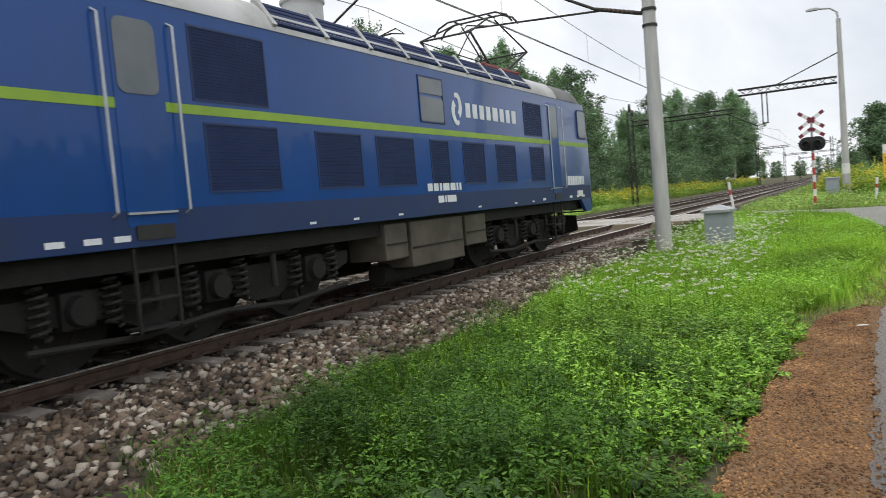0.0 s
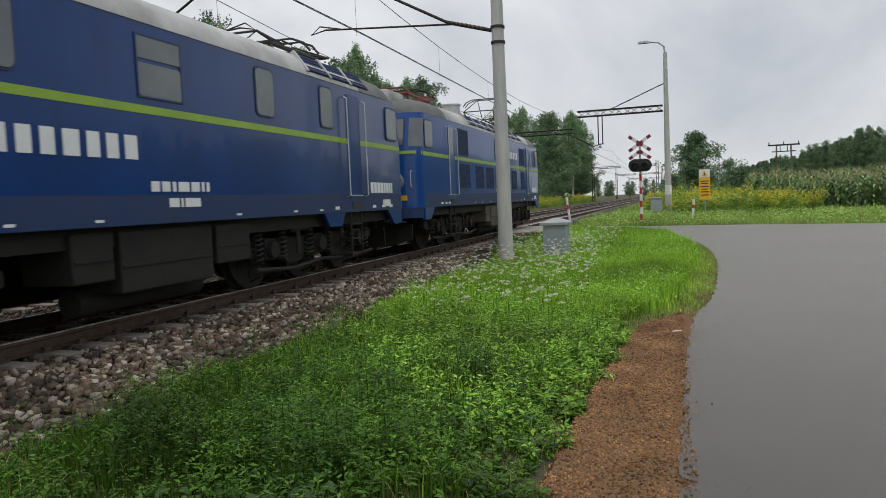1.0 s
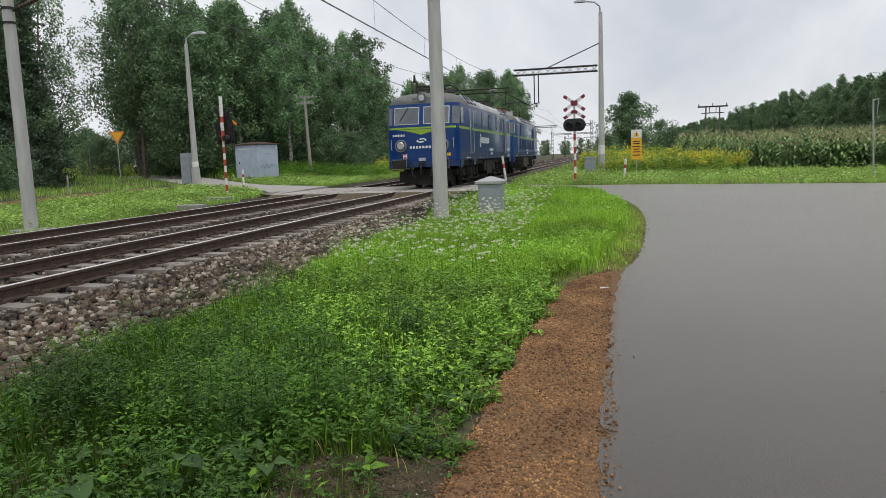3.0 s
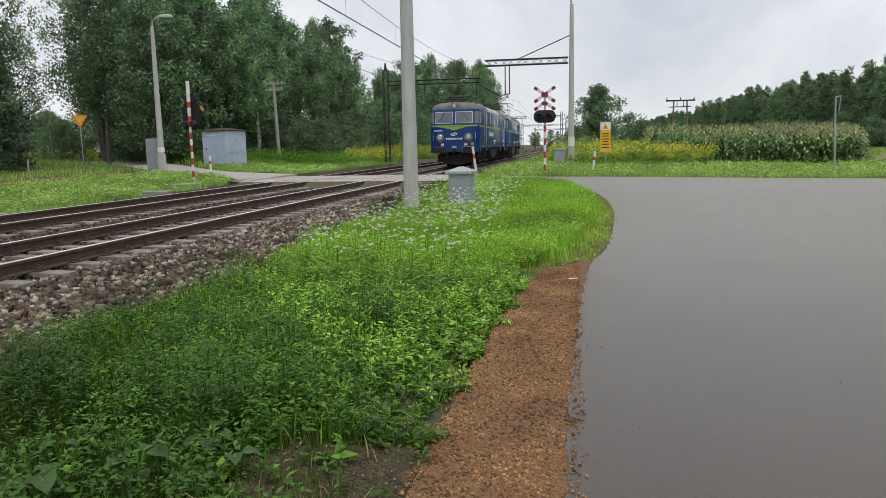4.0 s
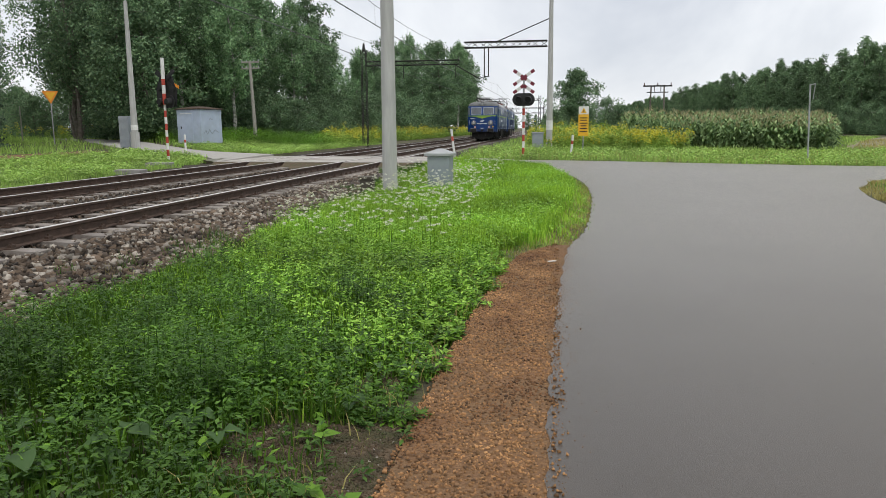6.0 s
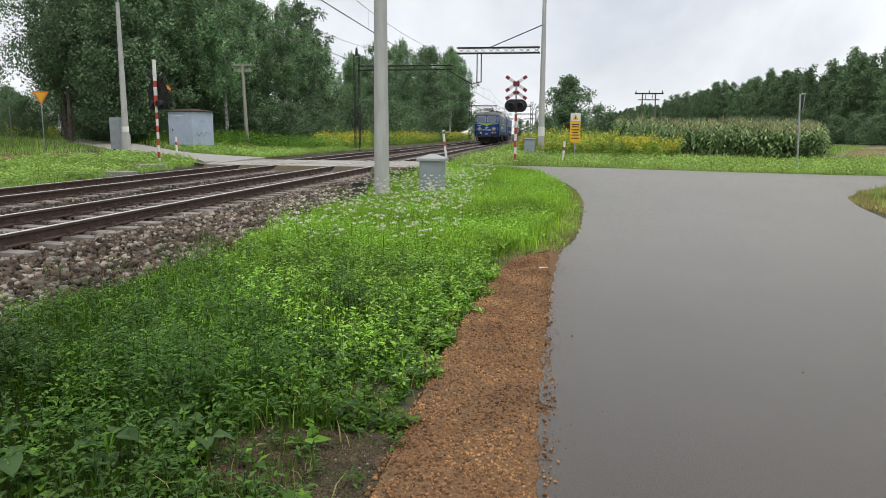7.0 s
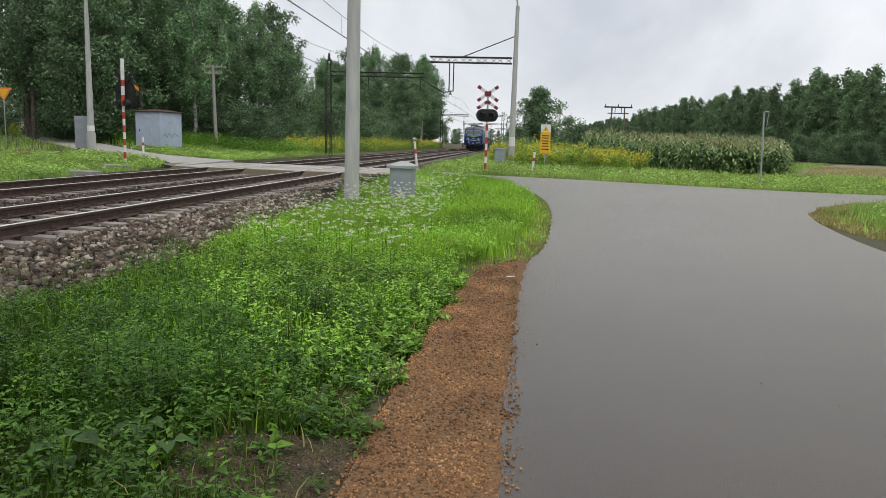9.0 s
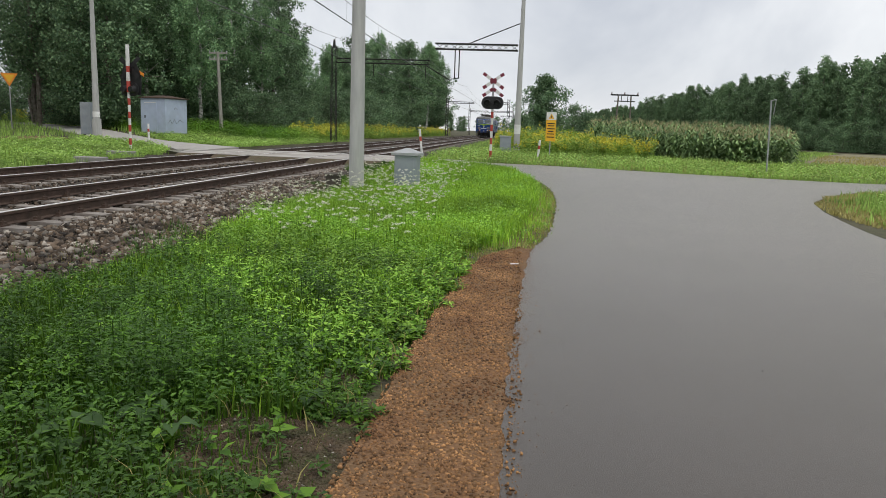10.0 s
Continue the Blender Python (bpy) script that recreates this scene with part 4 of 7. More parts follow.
        q = part("stencil", wt, M_LETTER, lo, "small pale stencilled marks along the sill")
        q["kind"] = "stuff"
    # green stripe round the body, a pointed field on the ends
    for s in (-1, 1):
        part("stripe", side_plate(Build(), s, 0.57, L - 0.57, 2.415, 2.51, 0.006), M_LIME, lo, "lime green stripe along the side")
    for e in (-1, 1):
        part("stripe", end_patch(Build(), -1.515, 1.515, 2.43, 2.52, e, 0.008, 24, 1), M_LIME, lo, "lime green stripe round the end")
        part("chevron", end_patch(Build(), -1.05, 1.05, lambda x: 2.425 - 0.22 * max(0.0, 1 - abs(x) / 1.05) ** 1.5, lambda x: 2.44, e, 0.007, 16, 2), M_LIME, lo, "green pointed field under the windscreens")
        part("pinstripe", end_patch(Build(), -1.5, 1.5, 2.432, 2.448, e, 0.011, 24, 1), M_BLUEDARK, lo, "thin dark line through the green")
        place = lambda x, z, d, e=e: (x * -e, end_y(x, z, e) + e * (0.004 + 0.012 * d), z)
        part("end_mark", swirl(Build(), lambda x, z, d: place(z * 1.1, x * 0.75 + 1.98, d), 0.3), M_LETTER, lo, "white crescent mark")
        bars(lo, "end_lettering", lambda x, z, d: place(x, z, d), -0.5, 1.66, [0.085, 0.085, 0.085, 0.085, 0.095, 0.085, 0.085, 0.09], 0.1, 0.045, "row of pale bars")
        bars(lo, "end_number", lambda x, z, d: place(x, z, d), -1.22, 2.16, [0.05, 0.05, 0.05, 0.05, 0.025, 0.05, 0.03, 0.03], 0.085, 0.025, "row of pale bars")
    for s in (-1, 1):
        sp = lambda u, z, d, s=s: (s * (HW - 0.002 + 0.012 * d), u, z)
        order = (lambda u: u) if s > 0 else (lambda u: L - u)
        w8 = [0.17, 0.17, 0.17, 0.17, 0.21, 0.17, 0.17, 0.19]
        if kind == "grilles":
            base, h, sz = (9.6, 2.76, 0.25), 0.25, 0.45
        else:
            base, h, sz = (5.75, 1.88, 0.27), 0.27, 0.5
        part("side_mark", swirl(Build(), lambda u, z, d: sp(order(u + base[0] - 0.32), z + base[1] + 0.12, d), sz), M_LETTER, lo, "white crescent mark")
        bars(lo, "side_lettering", lambda u, z, d: sp(order(u), z, d), base[0], base[1], w8, h, 0.105, "row of white bars")
        bars(lo, "side_number", lambda u, z, d: sp(order(u), z, d), 8.1, 1.52, [0.14, 0.14, 0.06, 0.2, 0.16, 0.05, 0.06], 0.12, 0.05, "row of pale bars")
        part("maker_plate", Build().box(s * HW, s * (HW + 0.012), order(15.15), order(15.55), 1.22, 1.36), M_WHITE, lo, "weathered pale plate")
        bars(lo, "side_number", lambda u, z, d: sp(order(u), z, d), 8.4, 1.33, [0.18, 0.04, 0.3], 0.11, 0.04, "row of pale bars")
        bars(lo, "class_number", lambda u, z, d: sp(order(u), z, d), 14.55, 1.50, [0.13, 0.13, 0.13, 0.13, 0.08, 0.13, 0.07, 0.07], 0.21, 0.04, "row of white bars")
        if kind == "grilles":
            for u0, u1, z0, z1 in ((3.6, 4.66, 2.58, 3.30), (3.7, 4.76, 1.64, 2.32), (5.48, 6.4, 1.64, 2.31), (6.8, 7.77, 1.64, 2.31), (8.3, 8.86, 1.64, 2.31), (9.4, 10.2, 1.64, 2.31), (10.75, 11.6, 1.64, 2.31), (12.4, 13.12, 1.64, 2.31), (12.2, 13.1, 2.58, 3.22)):
                gr = part("grille_frame", side_frame(Build(), s, u0, u1, z0, z1, 0.025, 0.007), M_BLUEDARK, lo)
                sl = Build()
                nsl = int((z1 - z0) / 0.034)
                for k in range(nsl):
                    z = z0 + (k + 0.5) * (z1 - z0) / nsl
                    sl.rings([[(s * (HW + 0.002), u, z - 0.016), (s * (HW + 0.0035), u, z - 0.014), (s * (HW + 0.002), u, z + 0.016)] for u in (u0, u1)])
                part("grille", sl, M_GRILLE, gr, "blue-black louvred grille")
            panes = ((8.08, 8.8),)
        else:
            for u0, u1 in ((3.85, 4.33), (5.85, 6.35), (10.47, 10.95), (12.5, 12.95)):
                fr = part("window_frame", side_plate(Build(), s, u0 - 0.03, u1 + 0.03, 2.62, 3.36, 0.010, 0.1), M_BLUEDARK, lo)
                part("pane", side_plate(Build(), s, u0, u1, 2.65, 3.33, 0.018, 0.09), M_PANE, fr)
            panes = ((8.0, 8.75),)
        for u0, u1 in panes:
            fr = part("window_frame", side_frame(Build(), s, u0, u1, 2.62, 3.3, 0.025, 0.014), M_BLUEDARK, lo)
            part("pane", side_plate(Build(), s, u0, u1, 3.05, 3.3, 0.012), M_PANE, fr)
            part("pane", side_plate(Build(), s, u0, u1, 2.62, 3.0, 0.012, 0.04), M_PANE, fr)
        # roof edge vents with pale ribs
        spans = [(4.9 + k * 0.98, 4.9 + (k + 1) * 0.98) for k in range(8)] if kind == "grilles" else [(2.1, 2.95), (2.95, 3.8), (3.8, 4.65), (L - 4.65, L - 3.8), (L - 3.8, L - 2.95), (L - 2.95, L - 2.1)]
        for u0, u1 in spans:
            v = Build()
            for k in range(5):
                t0, t1 = k / 5, (k + 0.7) / 5
                pa = lambda t: (s * (1.515 - 0.25 * t), 3.57 + 0.31 * t)
                (xa, za), (xb, zb) = pa(t0), pa(t1)
                v.rings([[(xa, u, za), (xb, u, zb), (xb - s * 0.02, u, zb - 0.05), (xa - s * 0.02, u, za - 0.05)] for u in (u0 + 0.06, u1 - 0.02)])
            v.rings([[(s * 1.50, u, 3.555), (s * 1.255, u, 3.865), (s * 1.21, u, 3.83), (s * 1.45, u, 3.53)] for u in (u0 + 0.06, u1 - 0.02)])
            vt = part("roof_vent", v, M_GRILLE, lo, "dark louvred roof vent")
            rb = Build().rings([[(s * 1.54, u, 3.545), (s * 1.28, u, 3.90), (s * 1.22, u, 3.86), (s * 1.48, u, 3.5)] for u in (u0 - 0.03, u0 + 0.05)])
            part("rib", rb, M_ROOF, vt, "pale rib")
    # roof equipment
    if kind == "grilles":
        part("vent_drum", Build().tube((0.4, 6.85, 3.85), (0.4, 6.85, 4.38), 0.3, 0.3, 20).tube((0.4, 6.85, 4.38), (0.4, 6.85, 4.42), 0.33, 0.33, 20), M_ROOF, lo, "grey cylindrical roof ventilator", True)
        part("air_conditioner", Build().box(-0.7, 0.7, 0.55, 1.65, 3.66, 4.09, 0.08), M_ROOF, lo, "pale boxy air conditioner on the cab roof", True)
        pantograph(lo, 3.2, False, True)
        pantograph(lo, L - 3.35, True)
    else:
        pantograph(lo, 3.3, False)
        pantograph(lo, L - 3.3, False)
    rail = Build()
    for s in (-1, 1):
        rail.path([(s * 0.35, 5.2, 4.12), (s * 0.35, L - 5.2, 4.12)], 0.022, 6)
        for k in range(6):
            rail.tube((s * 0.35, 5.2 + k * 1.38, 3.9), (s * 0.35, 5.2 + k * 1.38, 4.12), 0.04, 0.03, 6)
    part("roof_busbar", rail, M_INSUL, lo)
    bogie(lo, 3.95, wheels)
    bogie(lo, L - 3.95, wheels)
    return lo, wheels


loco_rear, wheels_rear = locomotive("windows", "blue electric locomotive with lime stripe and small side windows")
loco_front, wheels_front = locomotive("grilles", "blue electric locomotive with dark side grilles, pantograph raised")


# ---- masts, wires, signals, signs ----
def mast(name, x, y, h, r0, r1, label, arms):
    z = gzf(x, y)
    if -14 < x < -4.2:
        z = 0.05
    m = thing(name, (x, y, z), 0, label, "catenary mast", "catenary masts")
    part("shaft", Build().rings([[(r * math.cos(a), r * math.sin(a), zz) for a in np.linspace(0, 2 * math.pi, 24, endpoint=False)] for zz, r in ((-0.3, r0), (h, r1))]), M_CONCRETE, m, "", True)
    part("footing", Build().box(-0.38, 0.38, -0.38, 0.38, -0.3, 0.06, 0.03), M_CONCDARK, m)
    for zc in (5.15, 5.5):
        part("clamp_band", Build().tube((0, 0, zc - 0.03), (0, 0, zc + 0.03), r0 * 0.86 + 0.012, r0 * 0.86 + 0.012, 20), M_DARKSTEEL, m)
    s = arms
    a = Build()
    a.tube((s * 0.15, 0, 5.45), (s * 1.2, 0, 5.75), 0.045, 0.045, 8)
    a.tube((s * 1.2, 0, 5.75), (s * 3.6, 0, 7.05), 0.035, 0.03, 8)
    part("bracket_tube", a, M_DARKSTEEL, m)
    st = Build().tube((s * 0.9, 0, 5.68), (s * 4.35, 0, 5.92), 0.025, 0.022, 8)
    st.path([(s * 4.35, 0, 5.92), (s * 4.75, 0, 5.84), (s * 4.5, 0, 6.02), (s * 3.85, 0, 5.88)], 0.018, 6)
    part("steady_arm", st, M_DARKSTEEL, m)
    ins = Build()
    for k in range(7):
        ins.tube((s * (0.35 + k * 0.1), 0, 5.51 + k * 0.0286), (s * (0.40 + k * 0.1), 0, 5.525 + k * 0.0286), 0.055, 0.04, 10)
    part("insulator", ins, M_INSUL, m)
    part("top_tie", Build().tube((s * 0.1, 0, h - 0.3), (s * 3.6, 0, 7.1), 0.015, 0.015, 6), M_DARKSTEEL, m)
    return m


mast("catenary_mast", -3.78, 16.7, 8.6, 0.178, 0.12, "pale round concrete catenary mast beside the track", -1)
mast("catenary_mast", -14.3, 15.75, 8.6, 0.17, 0.12, "pale round concrete catenary mast across the tracks", 1)


def lattice(b, a, c, w, h, n, r=0.03):
    """A flat-sided braced girder from a to c."""
    A, B_ = Vector(a), Vector(c)
    up, side = Vector((0, 0, h / 2)), Vector((0, w / 2, 0))
    if abs((B_ - A).normalized().z) > 0.7:
        up, side = Vector((h / 2, 0, 0)), Vector((0, w / 2, 0))
    cs = [up + side, up - side, -up - side, -up + side]
    for q in cs:
        b.tube(A + q, B_ + q, r, r, 5)
    for i in range(n):
        p, q = A.lerp(B_, i / n), A.lerp(B_, (i + 1) / n)
        for k in range(4):
            u, v = (cs[k], cs[(k + 1) % 4]) if i % 2 else (cs[(k + 1) % 4], cs[k])
            b.tube(p + u, q + v, r * 0.6, r * 0.6, 4)
    return b


# lamp mast with a boom over the tracks
lm = thing("lamp_mast", (-0.3, 44.5, gzf(-0.3, 44.5)), 0, "tall pale mast carrying a street lamp and a dark lattice boom", "mast")
part("shaft", Build().tube((0, 0, -0.2), (0, 0, 9.3), 0.2, 0.11, 20), M_CONCRETE, lm, "", True)
part("white_band", Build().tube((0, 0, 1.15), (0, 0, 1.7), 0.198, 0.194, 20), M_WHITE, lm)
part("lamp_arm", Build().path([(0, 0, 9.2), (-0.05, 0, 9.65), (-0.35, 0, 9.9), (-0.9, 0, 9.98)], 0.05, 8), M_GALV, lm)
part("lamp_head", Build().rings([[(x, y * w, 9.93 + z * w) for y, z in ((-0.13, 0), (0.13, 0), (0.12, 0.1), (0, 0.16), (-0.12, 0.1))] for x, w in ((-0.8, 0.6), (-1.0, 1.0), (-1.35, 1.0), (-1.5, 0.6))]), M_GALV, lm, "grey street lamp head")
part("boom", lattice(Build(), (-0.2, 0, 6.15), (-5.1, 0, 6.15), 0.4, 0.32, 11, 0.035), M_DARKSTEEL, lm, "dark lattice boom")
part("boom_stay", Build().tube((0, 0, 7.6), (-3.2, 0, 6.3), 0.03, 0.03, 6), M_DARKSTEEL, lm)
part("dropper", Build().path([(-3.9, 0, 6.0), (-3.9, 0, 4.3), (-4.2, 0, 4.2), (-5.6, 0, 5.0)], 0.035, 6).tube((-3.65, 0, 6.0), (-3.65, 0, 4.35), 0.035, 0.035, 6).tube((-3.95, 0, 4.3), (-3.6, 0, 4.33), 0.03, 0.03, 6), M_DARKSTEEL, lm)
cb = thing("cabinet", (-0.95, 43.6, gzf(-0.95, 43.6)), 0, "small grey equipment cabinet at the foot of the lamp mast", "cabinet", "equipment cabinets")
part("body", Build().box(-0.32, 0.32, -0.2, 0.2, -0.05, 0.95, 0.02), M_GREYPAINT, cb)
part("lid", Build().box(-0.36, 0.36, -0.24, 0.24, 0.95, 1.02, 0.02), M_GALV, cb)

lt = thing("lattice_mast", (-14.2, 54.6, gzf(-14.2, 54.6)), 0, "dark steel lattice catenary mast with a long boom", "catenary mast", "catenary masts")
part("tower", lattice(Build(), (0, 0, -0.3), (0, 0, 7.0), 0.36, 0.36, 16, 0.028), M_DARKSTEEL, lt)
part("tower_tip", Build().tube((0, 0, 6.9), (0, 0, 7.5), 0.14, 0.06, 8), M_DARKSTEEL, lt)
part("boom", lattice(Build(), (0.2, 0, 6.0), (7.2, 0, 6.0), 0.4, 0.3, 14, 0.03), M_DARKSTEEL, lt)
for bx in (3.0, 6.9):
    part("dropper", Build().tube((bx, 0, 5.9), (bx, 0, 4.9), 0.03, 0.03, 6), M_DARKSTEEL, lt)
for yy, xx in ((140, -2.8), (142, -14.6), (200, -2.8), (202, -14.6), (260, -2.8), (262, -14.6)):
    fm = thing("lattice_mast", (xx, yy, 0.3), 0, "distant dark catenary mast with a boom over the track", "catenary mast", "catenary masts")
    part("tower", lattice(Build(), (0, 0, -0.3), (0, 0, 7.3), 0.4, 0.4, 8, 0.05), M_DARKSTEEL, fm)
    d = -1 if xx > -9 else 1
    part("boom", lattice(Build(), (0, 0, 6.5), (d * 5.2, 0, 6.5), 0.4, 0.3, 7, 0.045), M_DARKSTEEL, fm)
    part("dropper", Build().tube((d * 4.3, 0, 6.4), (d * 4.3, 0, 5.6), 0.04, 0.04, 6), M_DARKSTEEL, fm)

sup = [-40.0, 16.7, 50.0, 95.0, 140.0, 200.0, 260.0, 400.0]
for name, ax, lab in (("contact_line", NEAR, "thin contact and carrier wires above the nearer track"), ("contact_line", FAR, "thin contact and carrier wires above the farther track")):
    ln = thing(name, (ax, 0, 0), 0, lab, "overhead wire", "overhead wires")
    zc = RAILZ + 5.39
    part("contact_wire", Build().path([(0.2 if i % 2 else -0.2, y, zc) for i, y in enumerate(sup)], 0.010, 5), M_COPPER, ln)
    part("contact_wire", Build().path([(0.24 if i % 2 else -0.16, y, zc) for i, y in enumerate(sup)], 0.010, 5), M_COPPER, ln)
    pts = []
    for a, c in zip(sup, sup[1:]):
        for k in range(10):
            t = k / 10
            pts.append((0, a + (c - a) * t, RAILZ + 6.75 - 2.3 * t * (1 - t)))
    cw = part("carrier_wire", Build().path(pts, 0.011, 5), M_COPPER, ln)
    dr = Build()
    for (x, y, z) in pts[::2]:
        if y < 180:
            dr.tube((0, y, z), (0, y, zc), 0.005, 0.005, 4)
    part("dropper_wires", dr, M_COPPER, ln)["kind"] = "stuff"


def crossing_signal(x, y, label, facing, post_h=3.0):
    sg = thing("crossing_signal", (x, y, gzf(x, y)), facing, label, "crossing signal", "crossing signals")
    for k in range(9):
        z0, z1 = -0.1 + k * 0.27, -0.1 + (k + 1) * 0.27
        part("post_band", Build().tube((0, 0, z0), (0, 0, z1), 0.055, 0.055, 14), M_WHITE if k % 2 == 0 else M_RED, sg)
    part("post", Build().tube((0, 0, 2.3), (0, 0, 3.4), 0.04, 0.04, 10), M_GALV, sg)
    part("backboard", Build().rings([[(x_ * 1.0, yy, 2.42 + z_) for x_, z_ in [(-0.22 + 0.24 * math.cos(radians(a)), 0.26 * math.sin(radians(a))) for a in range(90, 271, 20)] + [(0.22 + 0.24 * math.cos(radians(a)), 0.26 * math.sin(radians(a))) for a in range(-90, 91, 20)]] for yy in (-0.06, -0.1)]), M_BLACK, sg, "black twin-lamp backboard")
    for s in (-1, 1):
        part("lamp_hood", Build().tube((s * 0.2, -0.1, 2.42), (s * 0.2, -0.36, 2.40), 0.14, 0.13, 16, False).tube((s * 0.2, -0.1, 2.42), (s * 0.2, -0.13, 2.42), 0.12, 0.12, 16), M_BLACK, sg)
        part("lamp_housing", Build().tube((s * 0.2, 0.14, 2.42), (s * 0.2, -0.06, 2.42), 0.12, 0.16, 16), M_BLACK, sg)
    return sg


def cross_arm(sg, z, ang, half):
    """One arm of the crossbuck in red and white pieces."""
    d = Vector((math.cos(radians(ang)), 0, math.sin(radians(ang))))
    n = Vector((-d.z, 0, d.x))
    segs = [(-1, -0.68), (-0.68, -0.28), (-0.28, 0.28), (0.28, 0.68), (0.68, 1)]
    for i, (a, c) in enumerate(segs):
        if half and c <= 0.0:
            continue
        a = max(a, 0.0) if half else a
        p, q = d * a * 0.52, d * c * 0.52
        w = n * 0.066
        o = Vector((0, -0.05 - 0.012 * (ang > 90), z))
        part("crossbuck_piece", Build().slab([o + p - w, o + q - w, o + q + w, o + p + w], (0, -1, 0), 0.012), M_CRED if i % 2 == 0 else M_WHITE, sg, "" )


sg = crossing_signal(-1.28, 31.0, "red and white striped crossing signal with a double crossbuck", -3)
for a in (35, 145):
    cross_arm(sg, 3.31, a, False)
for a in (215, 325):
    cross_arm(sg, 2.99, a, True)
sg2 = crossing_signal(-16.1, 28.9, "striped crossing signal across the tracks seen from behind", 165)
for z0, z1, m in ((2.3, 2.75, M_RED), (2.75, 3.1, M_WHITE), (3.1, 3.35, M_RED), (3.35, 4.2, M_WHITE)):
    part("mast_band", Build().tube((0, 0, z0), (0, 0, z1), 0.075, 0.075, 12), m, sg2)
part("crossbuck_back", Build().slab([(-0.55, -0.09, 2.95), (-0.4, -0.09, 2.85), (0.55, -0.09, 3.6), (0.4, -0.09, 3.75)], (0, -1, 0), 0.012).slab([(-0.55, -0.11, 3.65), (-0.4, -0.11, 3.75), (0.55, -0.11, 2.95), (0.4, -0.11, 2.85)], (0, -1, 0), 0.012).slab([(-0.5, -0.14, 2.2), (0.5, -0.14, 2.2), (0.55, -0.14, 2.9), (0.3, -0.14, 3.5), (-0.3, -0.14, 3.5), (-0.55, -0.14, 2.9)], (0, -1, 0), 0.02), M_BLACK, sg2, "dark back of the crossing boards")
part("yellow_arm", Build().slab([(-0.08, -0.17, 3.36), (-0.66, -0.17, 3.06), (-0.66, -0.17, 2.94), (-0.08, -0.17, 3.24)], (0, 1, 0), 0.015), M_ORANGE, sg2)


def marker_post(x, y, label, h=0.95, tilt=0.0):
    mp = thing("marker_post", (x, y, gzf(x, y)), 0, label, "marker post", "marker posts")
    mp.matrix_basis = pose(x, y, gzf(x, y), random.uniform(-2, 2), tilt, random.uniform(-20, 20))
    for z0, z1, m in ((-0.1, h * 0.55, M_WHITE), (h * 0.55, h * 0.72, M_RED), (h * 0.72, h, M_WHITE)):
        part("post_section", Build().rings([[(0.055 * math.cos(a), 0.04 * math.sin(a), z) for a in np.linspace(0, 6.283, 12, endpoint=False)] for z in (z0, z1)]), m, mp)
    return mp


marker_post(-4.62, 34.2, "leaning white marker post with a red band beyond the crossing", 1.25, -7)
marker_post(0.79, 34.9, "white marker post with a red band in the grass verge", 0.95, 4)
marker_post(-19.9, 37.6, "white marker post in the grass beside the lane")

ys_ = thing("warning_sign", (1.55, 40.7, gzf(1.55, 40.7)), -3, "tall yellow warning board under a white triangle plate", "sign")
part("post", Build().tube((0, 0.03, -0.2), (0, 0.03, 2.55), 0.03, 0.03, 8), M_GALV, ys_)
part("board", Build().box(-0.27, 0.27, -0.02, 0.0, 0.85, 2.0), M_YELLOW, ys_)
part("upper_plate", Build().box(-0.27, 0.27, -0.02, 0.0, 2.0, 2.42), M_WHITE, ys_, "pale plate")
part("triangle", Build().slab([(-0.16, -0.022, 2.06), (0.16, -0.022, 2.06), (0, -0.022, 2.34)], (0, -1, 0), 0.006), M_YELLOW, ys_)
part("triangle_mark", Build().box(-0.02, 0.02, -0.034, -0.028, 2.1, 2.24), M_BLACK, ys_)
for z, w in ((1.78, 0.4), (1.66, 0.34), (1.5, 0.42), (1.36, 0.3), (1.22, 0.38), (1.05, 0.4)):
    part("text_bar", Build().box(-w / 2, w / 2, -0.028, -0.02, z, z + 0.05), M_BLACK, ys_)

ts = thing("yield_sign", (-33.2, 45.0, gzf(-33.2, 45)), 34, "orange triangular road sign pointing down on a thin post", "sign")
part("post", Build().tube((0, 0.03, -0.2), (0, 0.03, 3.6), 0.035, 0.035, 8), M_GALV, ts)
part("plate", Build().slab([(-0.5, 0, 3.6), (0.5, 0, 3.6), (0, 0, 2.75)], (0, -1, 0), 0.015), M_ORANGE, ts)
part("field", Build().slab([(-0.32, -0.016, 3.5), (0.32, -0.016, 3.5), (0, -0.016, 2.95)], (0, -1, 0), 0.006), M_YELLOW, ts)

cab = thing("cabinet", (-2.71, 17.5, gzf(-2.71, 17.5)), -8, "grey metal trackside cabinet with a pitched lid, paint scuffed", "cabinet", "equipment cabinets")
part("body", Build().box(-0.27, 0.27, -0.2, 0.2, -0.1, 0.86, 0.015), M_GREYPAINT, cab)
part("lid", Build().rings([[(-0.33, -0.26, 0.86), (0.33, -0.26, 0.86), (0.33, 0.26, 0.86), (-0.33, 0.26, 0.86)], [(-0.33, -0.26, 0.92), (0.33, -0.26, 0.92), (0.33, 0.26, 0.92), (-0.33, 0.26, 0.92)], [(-0.05, -0.04, 1.03), (0.05, -0.04, 1.03), (0.05, 0.04, 1.03), (-0.05, 0.04, 1.03)]]), M_GALV, cab, "pale pitched lid")
part("door_edge", Build().box(-0.22, 0.22, -0.206, -0.2, 0.05, 0.8), M_GREYPAINT, cab)
random.seed(12)
